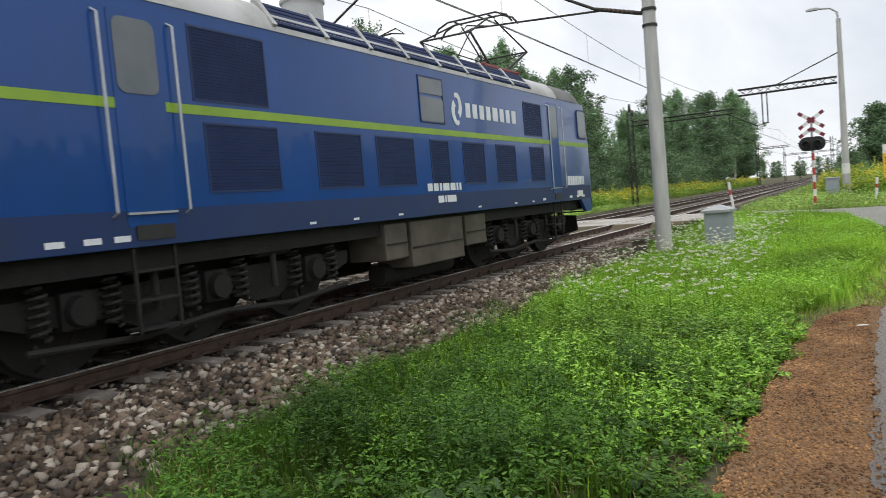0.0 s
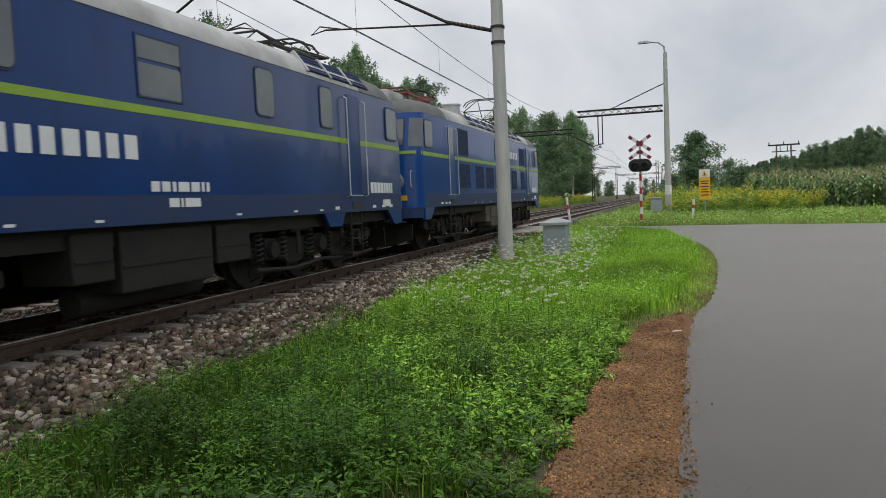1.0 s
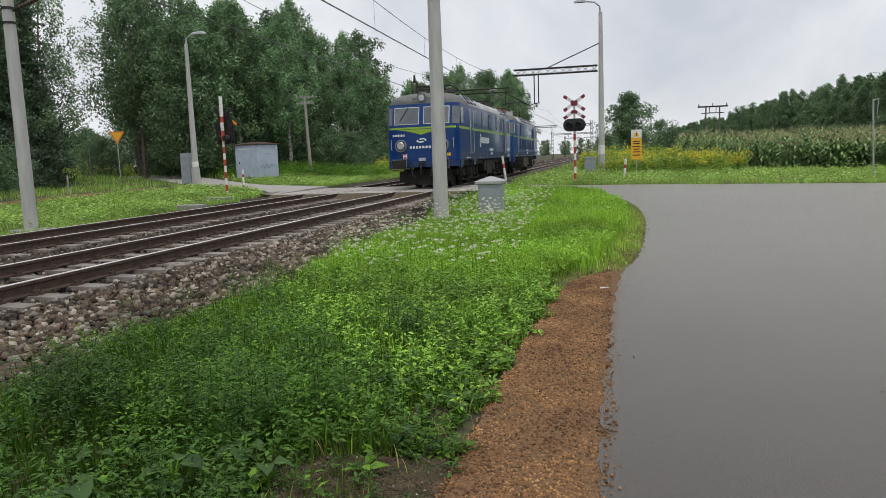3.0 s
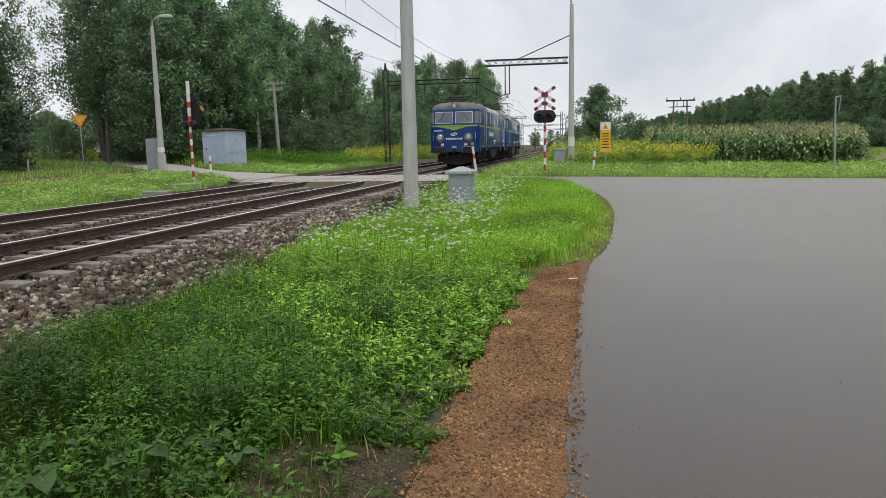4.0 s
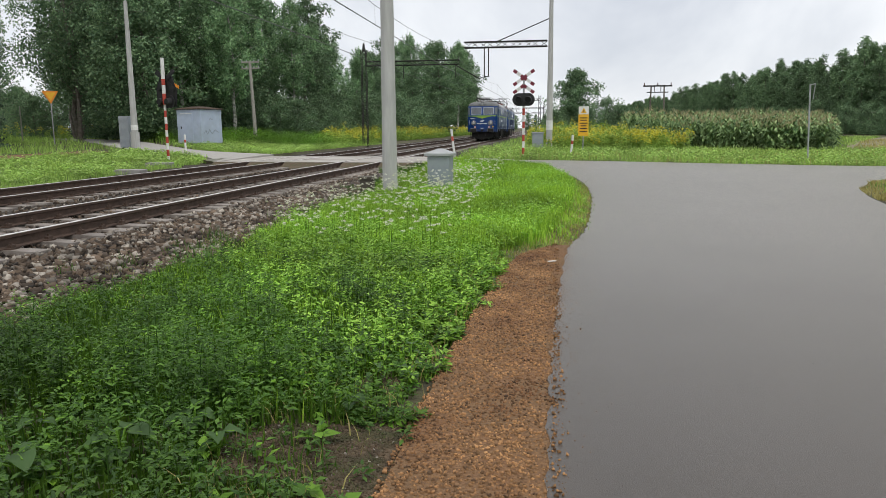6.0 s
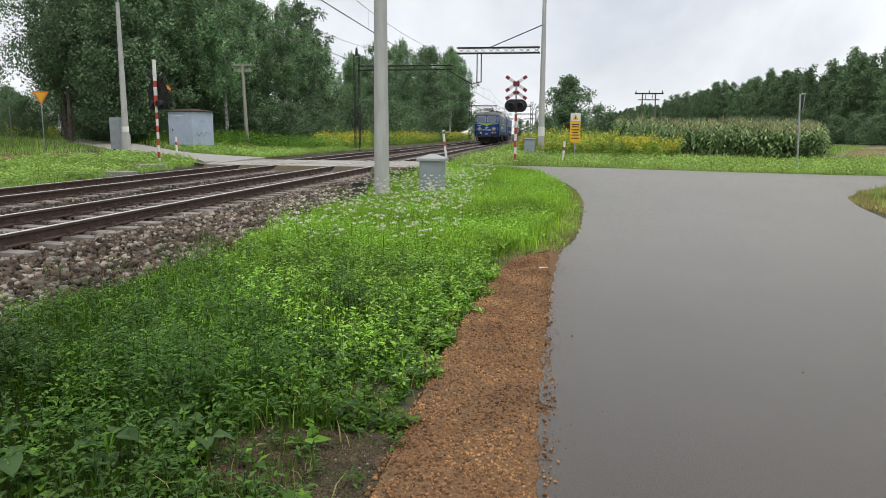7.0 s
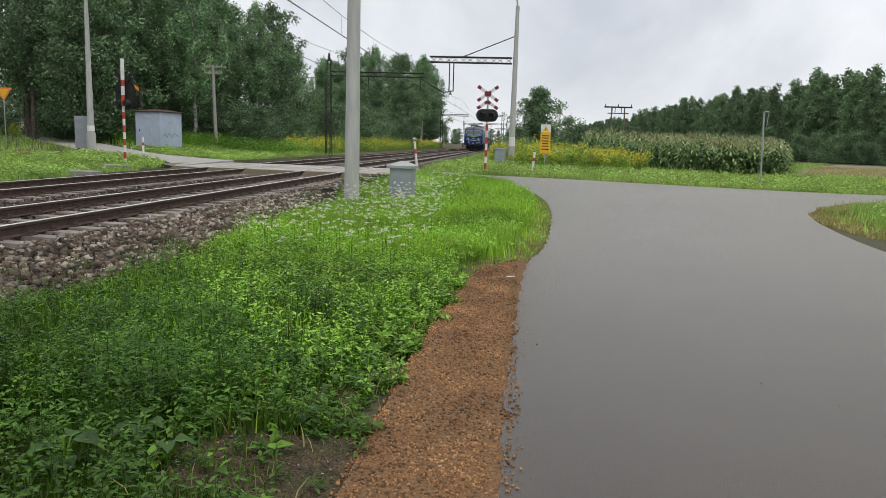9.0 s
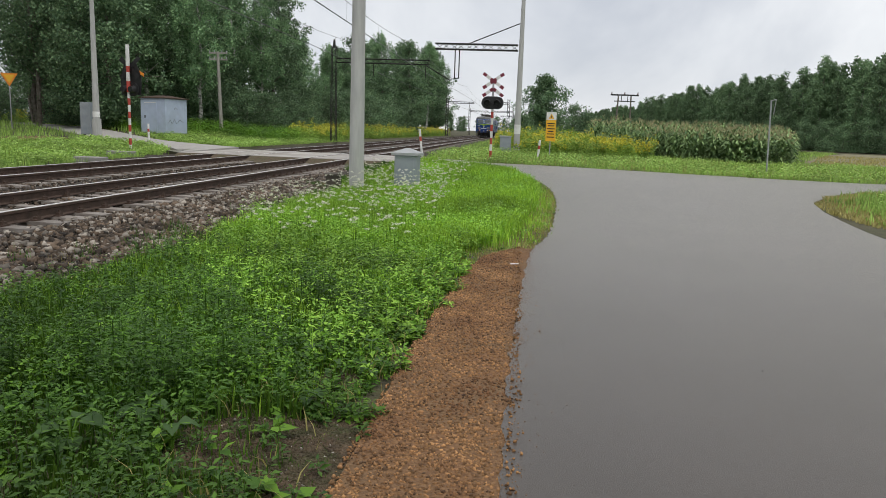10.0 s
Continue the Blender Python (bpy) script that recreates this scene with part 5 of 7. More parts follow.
for k in range(9):
    cx, cz, rr_ = random.uniform(-0.17, 0.12), random.uniform(0.25, 0.55), random.uniform(0.012, 0.04)
    ring = [(cx + rr_ * random.uniform(0.5, 1.6) * math.cos(a), -0.2062, cz + rr_ * random.uniform(0.4, 1.1) * math.sin(a)) for a in np.linspace(0, 6.283, 9, endpoint=False)]
    part("scuff", Build().slab(ring, (0, -1, 0), 0.002), M_WHITE, cab)
bl = thing("concrete_block", (-4.45, 17.2, 0.1), 10, "small dark concrete box beside the mast", "block")
part("body", Build().box(-0.17, 0.17, -0.15, 0.15, -0.1, 0.3, 0.02), M_BOX, bl)
part("cap", Build().box(-0.21, 0.21, -0.19, 0.19, 0.3, 0.36, 0.015), M_BOX, bl)

ll = thing("street_lamp", (-23.8, 39.2, gzf(-23.8, 39.2)), 0, "tall pale street lamp beside the lane", "street lamp")
part("shaft", Build().tube((0, 0, -0.2), (0, 0, 8.3), 0.2, 0.1, 18), M_CONCRETE, ll, "", True)
part("base", Build().tube((0, 0, -0.2), (0, 0, 1.1), 0.26, 0.24, 16), M_CONCRETE, ll)
part("white_band", Build().tube((0, 0, 1.2), (0, 0, 1.5), 0.2, 0.195, 18), M_WHITE, ll)
part("lamp_arm", Build().path([(0, 0, 8.2), (0.05, 0, 8.6), (0.4, 0, 8.8), (0.6, 0, 8.82)], 0.05, 8), M_GALV, ll)
part("lamp_head", Build().rings([[(x, y * w, 8.76 + z * w) for y, z in ((-0.14, 0), (0.14, 0), (0.13, 0.1), (0, 0.17), (-0.13, 0.1))] for x, w in ((0.4, 0.6), (0.6, 1.0), (1.1, 1.0), (1.3, 0.6))]), M_GALV, ll, "pale street lamp head")
gb = thing("cabinet", (-24.6, 39.6, gzf(-24.6, 39.6)), 0, "dark grey cabinet behind the street lamp", "cabinet", "equipment cabinets")
part("body", Build().box(-0.3, 0.3, -0.2, 0.2, 0.2, 2.0, 0.02), M_GREYPAINT, gb)
part("leg", Build().box(-0.25, -0.18, -0.1, 0.1, -0.1, 0.2), M_DARKSTEEL, gb)
part("leg", Build().box(0.18, 0.25, -0.1, 0.1, -0.1, 0.2), M_DARKSTEEL, gb)

hut = thing("relay_hut", (-23.35, 46.2, gzf(-22.6, 46.2) - 0.05), -18, "pale blue-grey metal relay hut with scrawled marks", "hut")
part("wall", Build().box(-1.05, 1.05, -0.95, 0.95, 0.1, 2.3, 0.03), M_HUT, hut)
part("plinth", Build().box(-1.0, 1.0, -0.9, 0.9, -0.3, 0.1), M_CONCDARK, hut)
part("roof", Build().rings([[(-1.15, -1.05, 2.3), (1.15, -1.05, 2.3), (1.15, 1.05, 2.3), (-1.15, 1.05, 2.3)], [(-1.15, -1.05, 2.35), (1.15, -1.05, 2.35), (1.15, 1.05, 2.35), (-1.15, 1.05, 2.35)], [(-0.3, -0.3, 2.5), (0.3, -0.3, 2.5), (0.3, 0.3, 2.5), (-0.3, 0.3, 2.5)]]), M_RUST, hut, "brownish shallow roof")
dr = part("door", Build().box(-0.75, 0.35, -0.97, -0.95, 0.15, 2.1), M_HUT, hut)
part("door_handle", Build().box(-0.68, -0.62, -1.01, -0.97, 1.05, 1.2), M_BLACK, dr)
part("vent", Build().box(-0.7, 0.3, -0.99, -0.97, 2.0, 2.05), M_WHITE, dr)
part("scrawl", Build().path([(1.058, -0.7, 0.75), (1.058, -0.55, 0.95), (1.058, -0.4, 0.7), (1.058, -0.2, 1.0), (1.058, 0.0, 0.72), (1.058, 0.3, 0.98), (1.058, 0.6, 0.8)], 0.018, 5).path([(1.058, -0.2, 1.6), (1.058, -0.1, 1.75), (1.058, 0.1, 1.62)], 0.014, 5), M_GREYPAINT, hut)

wp = thing("utility_pole", (-21.9, 52.0, gzf(-21.9, 52)), 0, "weathered wooden utility pole with two crossarms", "utility pole")
part("shaft", Build().tube((0, 0, -0.3), (-0.2, 0, 5.75), 0.14, 0.10, 12), M_WOODPOLE, wp, "", True)
for z in (5.15, 5.6):
    ca = part("crossarm", Build().box(-0.85, 0.5, -0.06, 0.06, z, z + 0.11), M_WOODPOLE, wp)
    for x in (-0.8, -0.45, 0.1, 0.45):
        part("insulator", Build().tube((x, 0, z + 0.11), (x, 0, z + 0.24), 0.04, 0.025, 8), M_GALV, ca)
py = thing("power_pole", (14.5, 110, 0.3), 0, "distant twin-legged power line pole with a crossarm", "power pole")
for x in (-0.9, 0.9):
    part("leg", Build().tube((x * 1.15, 0, -0.3), (x, 0, 7.2), 0.13, 0.1, 8), M_BARK, py)
part("crossarm", Build().box(-2.0, 2.0, -0.1, 0.1, 7.0, 7.2), M_DARKSTEEL, py)
part("brace", Build().box(-1.5, 1.5, -0.06, 0.06, 6.15, 6.28), M_DARKSTEEL, py)
for x in (-0.45, 0.45):
    part("strut", Build().tube((x, 0, 6.25), (x, 0, 7.0), 0.05, 0.05, 6), M_DARKSTEEL, py)
for x in (-1.85, 0, 1.85):
    part("insulator", Build().tube((x, 0, 7.2), (x, 0, 7.55), 0.09, 0.05, 8), M_INSUL, py)
sk = thing("stake", (10.6, 32.9, gzf(10.6, 32.9)), 0, "thin grey leaning metal post in the verge by the maize", "stake")
part("shaft", Build().tube((0, 0, -0.2), (-0.12, 0, 3.2), 0.035, 0.035, 8), M_GALV, sk)
part("bracket", Build().tube((-0.12, 0, 3.18), (0.1, 0, 3.22), 0.02, 0.02, 6).tube((0.08, 0, 3.22), (0.03, 0, 2.6), 0.015, 0.015, 6), M_GALV, sk)
for x, y, h in ((-39.5, 50.0, 2.6), (-27.5, 33.0, 1.0)):
    fp = thing("fence_post", (x, y, gzf(x, y)), 0, "thin weathered wooden post by the lane", "post")
    part("shaft", Build().tube((0, 0, -0.2), (0, 0, h), 0.05, 0.045, 8), M_WOODPOLE, fp)
for x, y in ((-13.6, 22.0), (-14.4, 25.2)):
    cl_ = thing("cable_lid", (x, y, gzf(x, y) + 0.05), 6, "flat pale concrete cable cover in the grass", "cover", "cable covers")
    part("slab", Build().box(-0.45, 0.45, -0.25, 0.25, -0.08, 0.1, 0.02), M_CONCDARK, cl_)


# ---- plants ----
def blades(x, y, z, h, w, lean=0.35):
    """Grass blades: bent strips of three triangles."""
    n = len(x)
    a = rng.uniform(0, 2 * math.pi, n)
    t = rng.uniform(0.1, 1.0, n) * lean * h
    dx, dy = np.cos(a), np.sin(a)
    f = rng.uniform(0, 2 * math.pi, n)
    sx, sy = np.cos(f) * w / 2, np.sin(f) * w / 2
    zero = np.zeros(n)
    p = np.stack([x, y, z], -1)
    side = np.stack([sx, sy, zero], -1)
    mid = p + np.stack([dx * t * 0.35, dy * t * 0.35, h * 0.55], -1)
    tip = p + np.stack([dx * t, dy * t, h * rng.uniform(0.8, 1.0, n)], -1)
    v = np.stack([p - side, p + side, mid + side * 0.8, mid - side * 0.8, tip], 1).reshape(-1, 3)
    o = 5 * np.arange(n)[:, None, None]
    return v, (np.array([[0, 1, 2], [0, 2, 3], [3, 2, 4]])[None] + o).reshape(-1, 3)


def cards(p, d, length, width, roll=None):
    """Leaves: folded diamonds from p along d."""
    n = len(p)
    d = d / np.linalg.norm(d, axis=1, keepdims=True)
    r = rng.normal(size=(n, 3)) if roll is None else roll
    s = np.cross(d, r)
    s /= np.linalg.norm(s, axis=1, keepdims=True) + 1e-9
    u = np.cross(s, d)
    L_, W_ = np.broadcast_to(length, n)[:, None], np.broadcast_to(width, n)[:, None]
    m = p + d * L_ * 0.45
    v = np.stack([p, m + s * W_ / 2 + u * W_ * 0.18, p + d * L_, m - s * W_ / 2 + u * W_ * 0.18], 1).reshape(-1, 3)
    o = 4 * np.arange(n)[:, None, None]
    return v, (np.array([[0, 1, 2], [0, 2, 3]])[None] + o).reshape(-1, 3)


def merge(*sets):
    vs, fs, o = [], [], 0
    for v, f in sets:
        vs.append(v)
        fs.append(f + o)
        o += len(v)
    return np.concatenate(vs), np.concatenate(fs)


def wob(x, y, k=1.0):
    return np.sin(x * 2.1 * k + 1.3) * np.sin(y * 1.7 * k + 0.4) * 0.5 + np.sin(x * 5.3 * k + y * 4.1 * k) * 0.3 + np.sin(y * 0.9 * k - x * 0.7) * 0.3


DX, DY = [p[0] for p in DIRTL], [p[1] for p in DIRTL]
VC = curve(VERGE, 6)
VX, VY = [p[0] for p in VC], [p[1] for p in VC]


def edge(y):
    return np.where(y < 9.9, np.interp(y, DY, DX), np.interp(y, VY, VX))


def verge_points(n, y0, y1, thin=0.0):
    x, y = rng.uniform(-4.7, 1.0, n), y0 + (y1 - y0) * rng.uniform(0, 1, n) ** (1.25 if y0 > 0 else 0.8)
    e = edge(y) + 0.07 * np.sin(y * 7.3) + 0.06 * np.sin(y * 17.1)
    lo = -3.95 + 0.35 * np.sin(y * 0.9) * 0.6 + 0.2 * np.sin(y * 3.1)
    soft = rng.uniform(0, 0.35, n)
    bare = ((x + 1.2) / 0.42) ** 2 + ((y - 3.25) / 0.36) ** 2 < 1
    bare2 = (((x + 0.86) / 0.17) ** 2 + ((y - 2.95) / 0.7) ** 2 < 1) | (((x + 1.05) / 0.16) ** 2 + ((y - 4.25) / 0.14) ** 2 < 1)
    near_mast = ((x + 3.78) ** 2 + (y - 16.7) ** 2 < 0.16) | ((x + 2.71) ** 2 + (y - 17.5) ** 2 < 0.12)
    k = (x < e - 0.02 - soft * 0.25) & (x > lo - soft) & ~near_mast & ~((bare | bare2) & (rng.uniform(0, 1, n) < 0.72))
    k &= ~((y > 8.6) & (x > e - np.interp(y, [8.6, 10, 17, 22], [0.2, 0.6, 0.5, 0.15])) & (rng.uniform(0, 1, n) < 0.88))
    k &= rng.uniform(0, 1, n) > thin * (wob(x, y) < -0.25)
    k &= ~((x < -3.6) & (y > 26.2))
    return x[k], y[k]


# long grass on the verge beside the track
x, y = verge_points(230000, 1.2, 26.6)
hh = (0.13 + 0.12 * rng.uniform(0, 1, len(x)) + 0.10 * np.clip(wob(x, y), -0.6, 0.9)) * np.clip((edge(y) - x) / 0.5, 0.35, 1) * np.clip((x + 4.5) / 0.5, 0.5, 1)
hh *= np.where(y > 9, 1.35, np.where(y < 3.6, 0.55, 1.0))
bw = rng.uniform(0.004, 0.011, len(x)) * (1 + 0.06 * y)
# blades nearer the camera take the darker green, as shade put into colour
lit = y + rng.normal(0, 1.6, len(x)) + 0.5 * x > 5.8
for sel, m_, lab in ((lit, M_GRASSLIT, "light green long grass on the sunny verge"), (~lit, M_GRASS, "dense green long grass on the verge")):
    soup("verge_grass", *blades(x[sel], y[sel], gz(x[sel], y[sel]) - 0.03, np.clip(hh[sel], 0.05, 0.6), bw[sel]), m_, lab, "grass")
x, y = verge_points(16000, 1.5, 26.0)
k = (edge(y) - x < 0.9) | (x < -3.3)
x, y = x[k], y[k]
soup("dry_grass", *blades(x, y, gz(x, y) - 0.02, rng.uniform(0.05, 0.2, len(x)), rng.uniform(0.004, 0.009, len(x)) * (1 + 0.06 * y), 0.9), M_GRASSDRY, "straw-coloured dry grass along the verge's edges", "grass")

n_ = 26000
x, y = rng.uniform(-4.2, -0.85, n_), rng.uniform(-9, 1.6, n_)
soup("verge_grass", *blades(x, y, gz(x, y) - 0.03, rng.uniform(0.08, 0.28, n_), rng.uniform(0.008, 0.016, n_)), M_GRASS, "green grass on the verge by the shoulder", "grass")


def leafy(n, y0, y1, per, hmin, hmax, l0, l1, ratio, sel=None):
    x, y = verge_points(n, y0, y1)
    if sel is not None:
        k = sel(x, y)
        x, y = x[k], y[k]
    n = len(x)
    h = rng.uniform(hmin, hmax, n) * np.clip((edge(y) - x) / 0.4, 0.4, 1)
    px, py, ph = np.repeat(x, per), np.repeat(y, per), np.repeat(h, per)
    t = rng.uniform(0.25, 1, n * per)
    a = rng.uniform(0, 6.283, n * per)
    p = np.stack([px + np.cos(a) * 0.012, py + np.sin(a) * 0.012, gz(px, py) + ph * t], -1)
    d = np.stack([np.cos(a), np.sin(a), rng.uniform(-0.35, 0.55, n * per)], -1)
    ln = rng.uniform(l0, l1, n * per) * (1.15 - 0.5 * t) * 0.9
    up = np.tile([0.0, 0.0, 1.0], (n * per, 1)) + rng.normal(0, 0.25, (n * per, 3))
    return merge(cards(p, d, ln, ln * ratio, up), blades(x, y, gz(x, y) - 0.02, h, np.full(n, 0.009), 0.1))


# leaf tone carries the verge's brightness: shaded near, lit beyond a diagonal
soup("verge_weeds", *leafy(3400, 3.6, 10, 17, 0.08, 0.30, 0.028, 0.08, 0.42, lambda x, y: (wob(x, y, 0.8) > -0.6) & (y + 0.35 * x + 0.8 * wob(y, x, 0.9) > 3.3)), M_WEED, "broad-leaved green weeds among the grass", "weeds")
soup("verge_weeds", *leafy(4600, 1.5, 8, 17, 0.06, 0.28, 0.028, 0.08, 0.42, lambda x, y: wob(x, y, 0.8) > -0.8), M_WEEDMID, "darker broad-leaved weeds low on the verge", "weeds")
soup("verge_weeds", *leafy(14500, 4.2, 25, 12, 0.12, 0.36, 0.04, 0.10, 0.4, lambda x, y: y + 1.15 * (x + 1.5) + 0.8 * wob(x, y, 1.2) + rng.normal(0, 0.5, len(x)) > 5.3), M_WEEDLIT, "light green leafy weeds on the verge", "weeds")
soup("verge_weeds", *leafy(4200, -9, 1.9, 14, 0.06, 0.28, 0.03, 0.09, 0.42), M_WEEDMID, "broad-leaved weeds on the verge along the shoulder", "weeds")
soup("dock_leaves", *leafy(260, 2.0, 6.5, 7, 0.03, 0.15, 0.08, 0.17, 0.55, lambda x, y: (edge(y) - x < 1.9)), M_WEED, "large dock leaves low on the verge", "weeds")
CLUMPS = ((-2.05, 3.8, 0.34), (-2.5, 4.1, 0.3), (-1.75, 4.05, 0.22), (-3.15, 3.75, 0.3), (-3.6, 4.3, 0.35), (-2.2, 5.0, 0.22), (-2.9, 5.4, 0.25), (-1.5, 5.9, 0.3), (-3.3, 6.6, 0.3))


def in_clump(x, y):
    return np.any([(x - cx) ** 2 + (y - cy) ** 2 < r * r * rng.uniform(0.05, 2.2, len(x)) for cx, cy, r in CLUMPS], axis=0)


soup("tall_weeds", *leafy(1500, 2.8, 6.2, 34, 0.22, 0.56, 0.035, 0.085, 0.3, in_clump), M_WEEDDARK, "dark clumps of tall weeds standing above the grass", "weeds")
# these scattered plants also carry the near darkening in their leaf colour
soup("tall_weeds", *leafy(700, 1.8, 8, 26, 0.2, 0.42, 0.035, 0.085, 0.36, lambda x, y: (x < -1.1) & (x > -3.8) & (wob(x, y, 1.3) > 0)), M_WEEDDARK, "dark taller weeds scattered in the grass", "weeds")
soup("tall_weeds", *leafy(1300, 2.8, 6.2, 30, 0.2, 0.5, 0.035, 0.085, 0.32, in_clump), M_WEEDMID, "mid-green tall weeds mixed into the dark clumps", "weeds")


def burdock(x, y, leaves, size):
    """A rosette of large cupped leaves on ribbed stalks."""
    t = thing("burdock", (x, y, gzf(x, y)), random.uniform(0, 360), "low burdock plant with large dull green leaves", "plant", "burdock plants")
    for k in range(leaves):
        a = 2 * math.pi * (k + random.uniform(-0.3, 0.3)) / leaves
        ln = 0.56 * size * random.uniform(0.6, 1.25)
        out, side = Vector((math.cos(a), math.sin(a), 0)), Vector((-math.sin(a), math.cos(a), 0))
        reach, rise = ln * random.uniform(0.25, 0.5), random.uniform(0.05, 0.16)
        root = out * reach + Vector((0, 0, rise))
        b = Build()
        rows = []
        for i, (u, w) in enumerate(((0.0, 0.12), (0.1, 0.36), (0.3, 0.47), (0.55, 0.42), (0.8, 0.25), (1.0, 0.02))):
            c = root + out * ln * u + Vector((0, 0, ln * (0.22 * u - 0.5 * u * u)))
            ruf = 0.05 * ln * math.sin(i * 2.4 + k)
            rows.append([c + side * w * ln * q + Vector((0, 0, 0.16 * ln * w * abs(q) * 2 + ruf * q * abs(q))) for q in (-1, -0.5, 0, 0.5, 1)])
        b.rings(rows, close=False, cap=False)
        lf = part("leaf", b, M_BURDOCK, t, "", True)
        part("stalk", Build().path([(0, 0, -0.02), root * 0.5 + Vector((0, 0, 0.03)), root, root + out * ln * 0.5 + Vector((0, 0, -0.02 * ln))], 0.006, 5), M_WEED, lf)
    return t


for x, y, m_, sz in ((-1.85, 3.4, 6, 0.2), (-2.05, 3.05, 6, 0.22), (-1.6, 3.15, 4, 0.16), (-1.08, 4.25, 5, 0.13), (-0.86, 4.3, 5, 0.13), (-0.92, 4.6, 5, 0.14), (-1.1, 3.75, 4, 0.12), (-1.3, 4.5, 5, 0.13), (-2.6, 3.2, 4, 0.18), (-1.85, 5.6, 4, 0.15), (-1.2, 5.5, 5, 0.14), (-2.4, 2.8, 5, 0.2)):
    burdock(x, y, m_, sz)


def umbels(n, y0, y1, sel):
    x, y = verge_points(n, y0, y1)
    k = sel(x, y)
    x, y = x[k], y[k]
    n = len(x)
    h = rng.uniform(0.3, 0.58, n)
    per = 24
    px, py, pz = np.repeat(x, per), np.repeat(y, per), np.repeat(gz(x, y) + h, per)
    r, a = np.sqrt(rng.uniform(0, 1, n * per)) * np.repeat(rng.uniform(0.014, 0.04, n), per), rng.uniform(0, 6.283, n * per)
    p = np.stack([px + r * np.cos(a) - 0.01, py + r * np.sin(a), pz + rng.uniform(-0.012, 0.012, n * per)], -1)
    d = np.stack([np.cos(a * 3), np.sin(a * 3), rng.uniform(-0.2, 0.4, n * per)], -1)
    return cards(p, d, 0.023, 0.022, np.tile([0.0, 0.0, 1.0], (n * per, 1))), blades(x, y, gz(x, y), h, np.full(n, 0.008), 0.05)


heads, stems = umbels(1000, 8.5, 21, lambda x, y: (x > -4.3) & (x < -0.9 - 0.03 * y) & (wob(x, y, 0.7) > -0.1))
soup("umbel_flowers", *heads, M_UMBEL, "small white umbel flower heads above the grass", "flowers")
soup("flower_stems", *stems, M_GRASS, "thin green stems of the white flowers", "flowers")
heads, stems = umbels(1300, 12, 21, lambda x, y: (x > -4.2) & (x < -1.4))
soup("umbel_flowers", *heads, M_UMBEL, "many small white flower heads beside the grey cabinet", "flowers")


def field(name, n, xr, yr, h0, h1, w, material, label, keep, lean=0.4):
    x, y = rng.uniform(*xr, n), rng.uniform(*yr, n)
    k = keep(x, y)
    x, y = x[k], y[k]
    h = rng.uniform(h0, h1, len(x)) * (1 + 0.35 * np.clip(wob(x, y, 0.5), -1, 1))
    return soup(name, *blades(x, y, gz(x, y) - 0.04, h, rng.uniform(0.6, 1.3, len(x)) * w, lean), material, label, "grass")


def on_left_road(x, y):
    t = np.interp(y, [27.6, 31.6, 37.4, 48.3, 73, 90], [-13.3, -16, -22, -33, -60, -80])
    t2 = np.interp(y, [33.6, 39.6, 50, 76, 90], [-13.3, -20, -30.5, -57, -72])
    return (x > t - 0.3) & (x < t2 + 0.3) & (y > 27.4) | ((x < -23.4) & (x > -27.4) & (y < 40))


def on_right_road(x, y):
    far = np.interp(x, [-4.5, -3, -1.1, 4, 8.3, 13, 30], [32.4, 30.7, 29.0, 28.85, 29.3, 29.5, 29.9])
    near = np.interp(x, [6.8, 7.3, 8.4, 10.4, 13.5, 18, 30], [17, 18.9, 21, 23.6, 25.2, 26, 26.4])
    return (y < far) & ((x < 6.9) | (y > near))


field("meadow_left", 90000, (-24, -13.9), (4, 60), 0.07, 0.22, 0.022, M_MEADOW, "mown green grass across the tracks", lambda x, y: ~on_left_road(x, y) & (rng.uniform(0, 1, len(x)) < np.clip(1.3 - y / 80, 0.3, 1)))
field("meadow_left", 40000, (-60, -24), (18, 75), 0.2, 0.5, 0.035, M_MEADOW, "green grass along the wood's edge", lambda x, y: ~on_left_road(x, y))
field("meadow_right", 60000, (-4.2, 30), (28.8, 50), 0.10, 0.28, 0.026, M_MEADOW, "rough green grass beyond the road", lambda x, y: ~on_right_road(x, y) & (x > -4.4))
field("meadow_far", 30000, (-4.2, 60), (50, 110), 0.2, 0.45, 0.05, M_MEADOW, "rough green grass beside the maize", lambda x, y: (x > -4.2) & (x < 17 + (y - 48) * 0.45))
field("right_verge", 42000, (6.2, 18), (10, 26), 0.12, 0.4, 0.014, M_MEADOW, "bright grass on the corner of the junction", lambda x, y: ~on_right_road(x, y) & ~on_right_road(x - 0.7, y + 0.5) & (x > np.interp(y, [10, 12.6, 18.9], [6.7, 6.9, 8.3])))
field("right_verge_dry", 60000, (6.0, 18), (10, 26), 0.04, 0.15, 0.028, M_GRASSDRY, "trodden straw-coloured rim of the corner verge", lambda x, y: ~on_right_road(x, y) & (x > np.interp(y, [10, 12.6, 18.9], [5.95, 6.1, 7.25])) & (rng.uniform(0, 1, len(x)) < np.where(x < np.interp(y, [10, 12.6, 18.9, 26], [7.1, 7.4, 9.2, 16]), 1, 0.15)), 0.9)
field("meadow_right_weeds", 9000, (-4.2, 30), (29.6, 48), 0.2, 0.5, 0.03, M_GOLDLEAF, "taller yellowish weeds in the rough grass", lambda x, y: ~on_right_road(x, y) & (wob(x, y, 0.45) > 0.1))
field("meadow_right_straw", 7000, (-4.2, 30), (28.8, 48), 0.15, 0.4, 0.02, M_GRASSDRY, "straw-coloured stalks in the rough grass", lambda x, y: ~on_right_road(x, y) & (wob(x, y, 0.6) < 0.25))
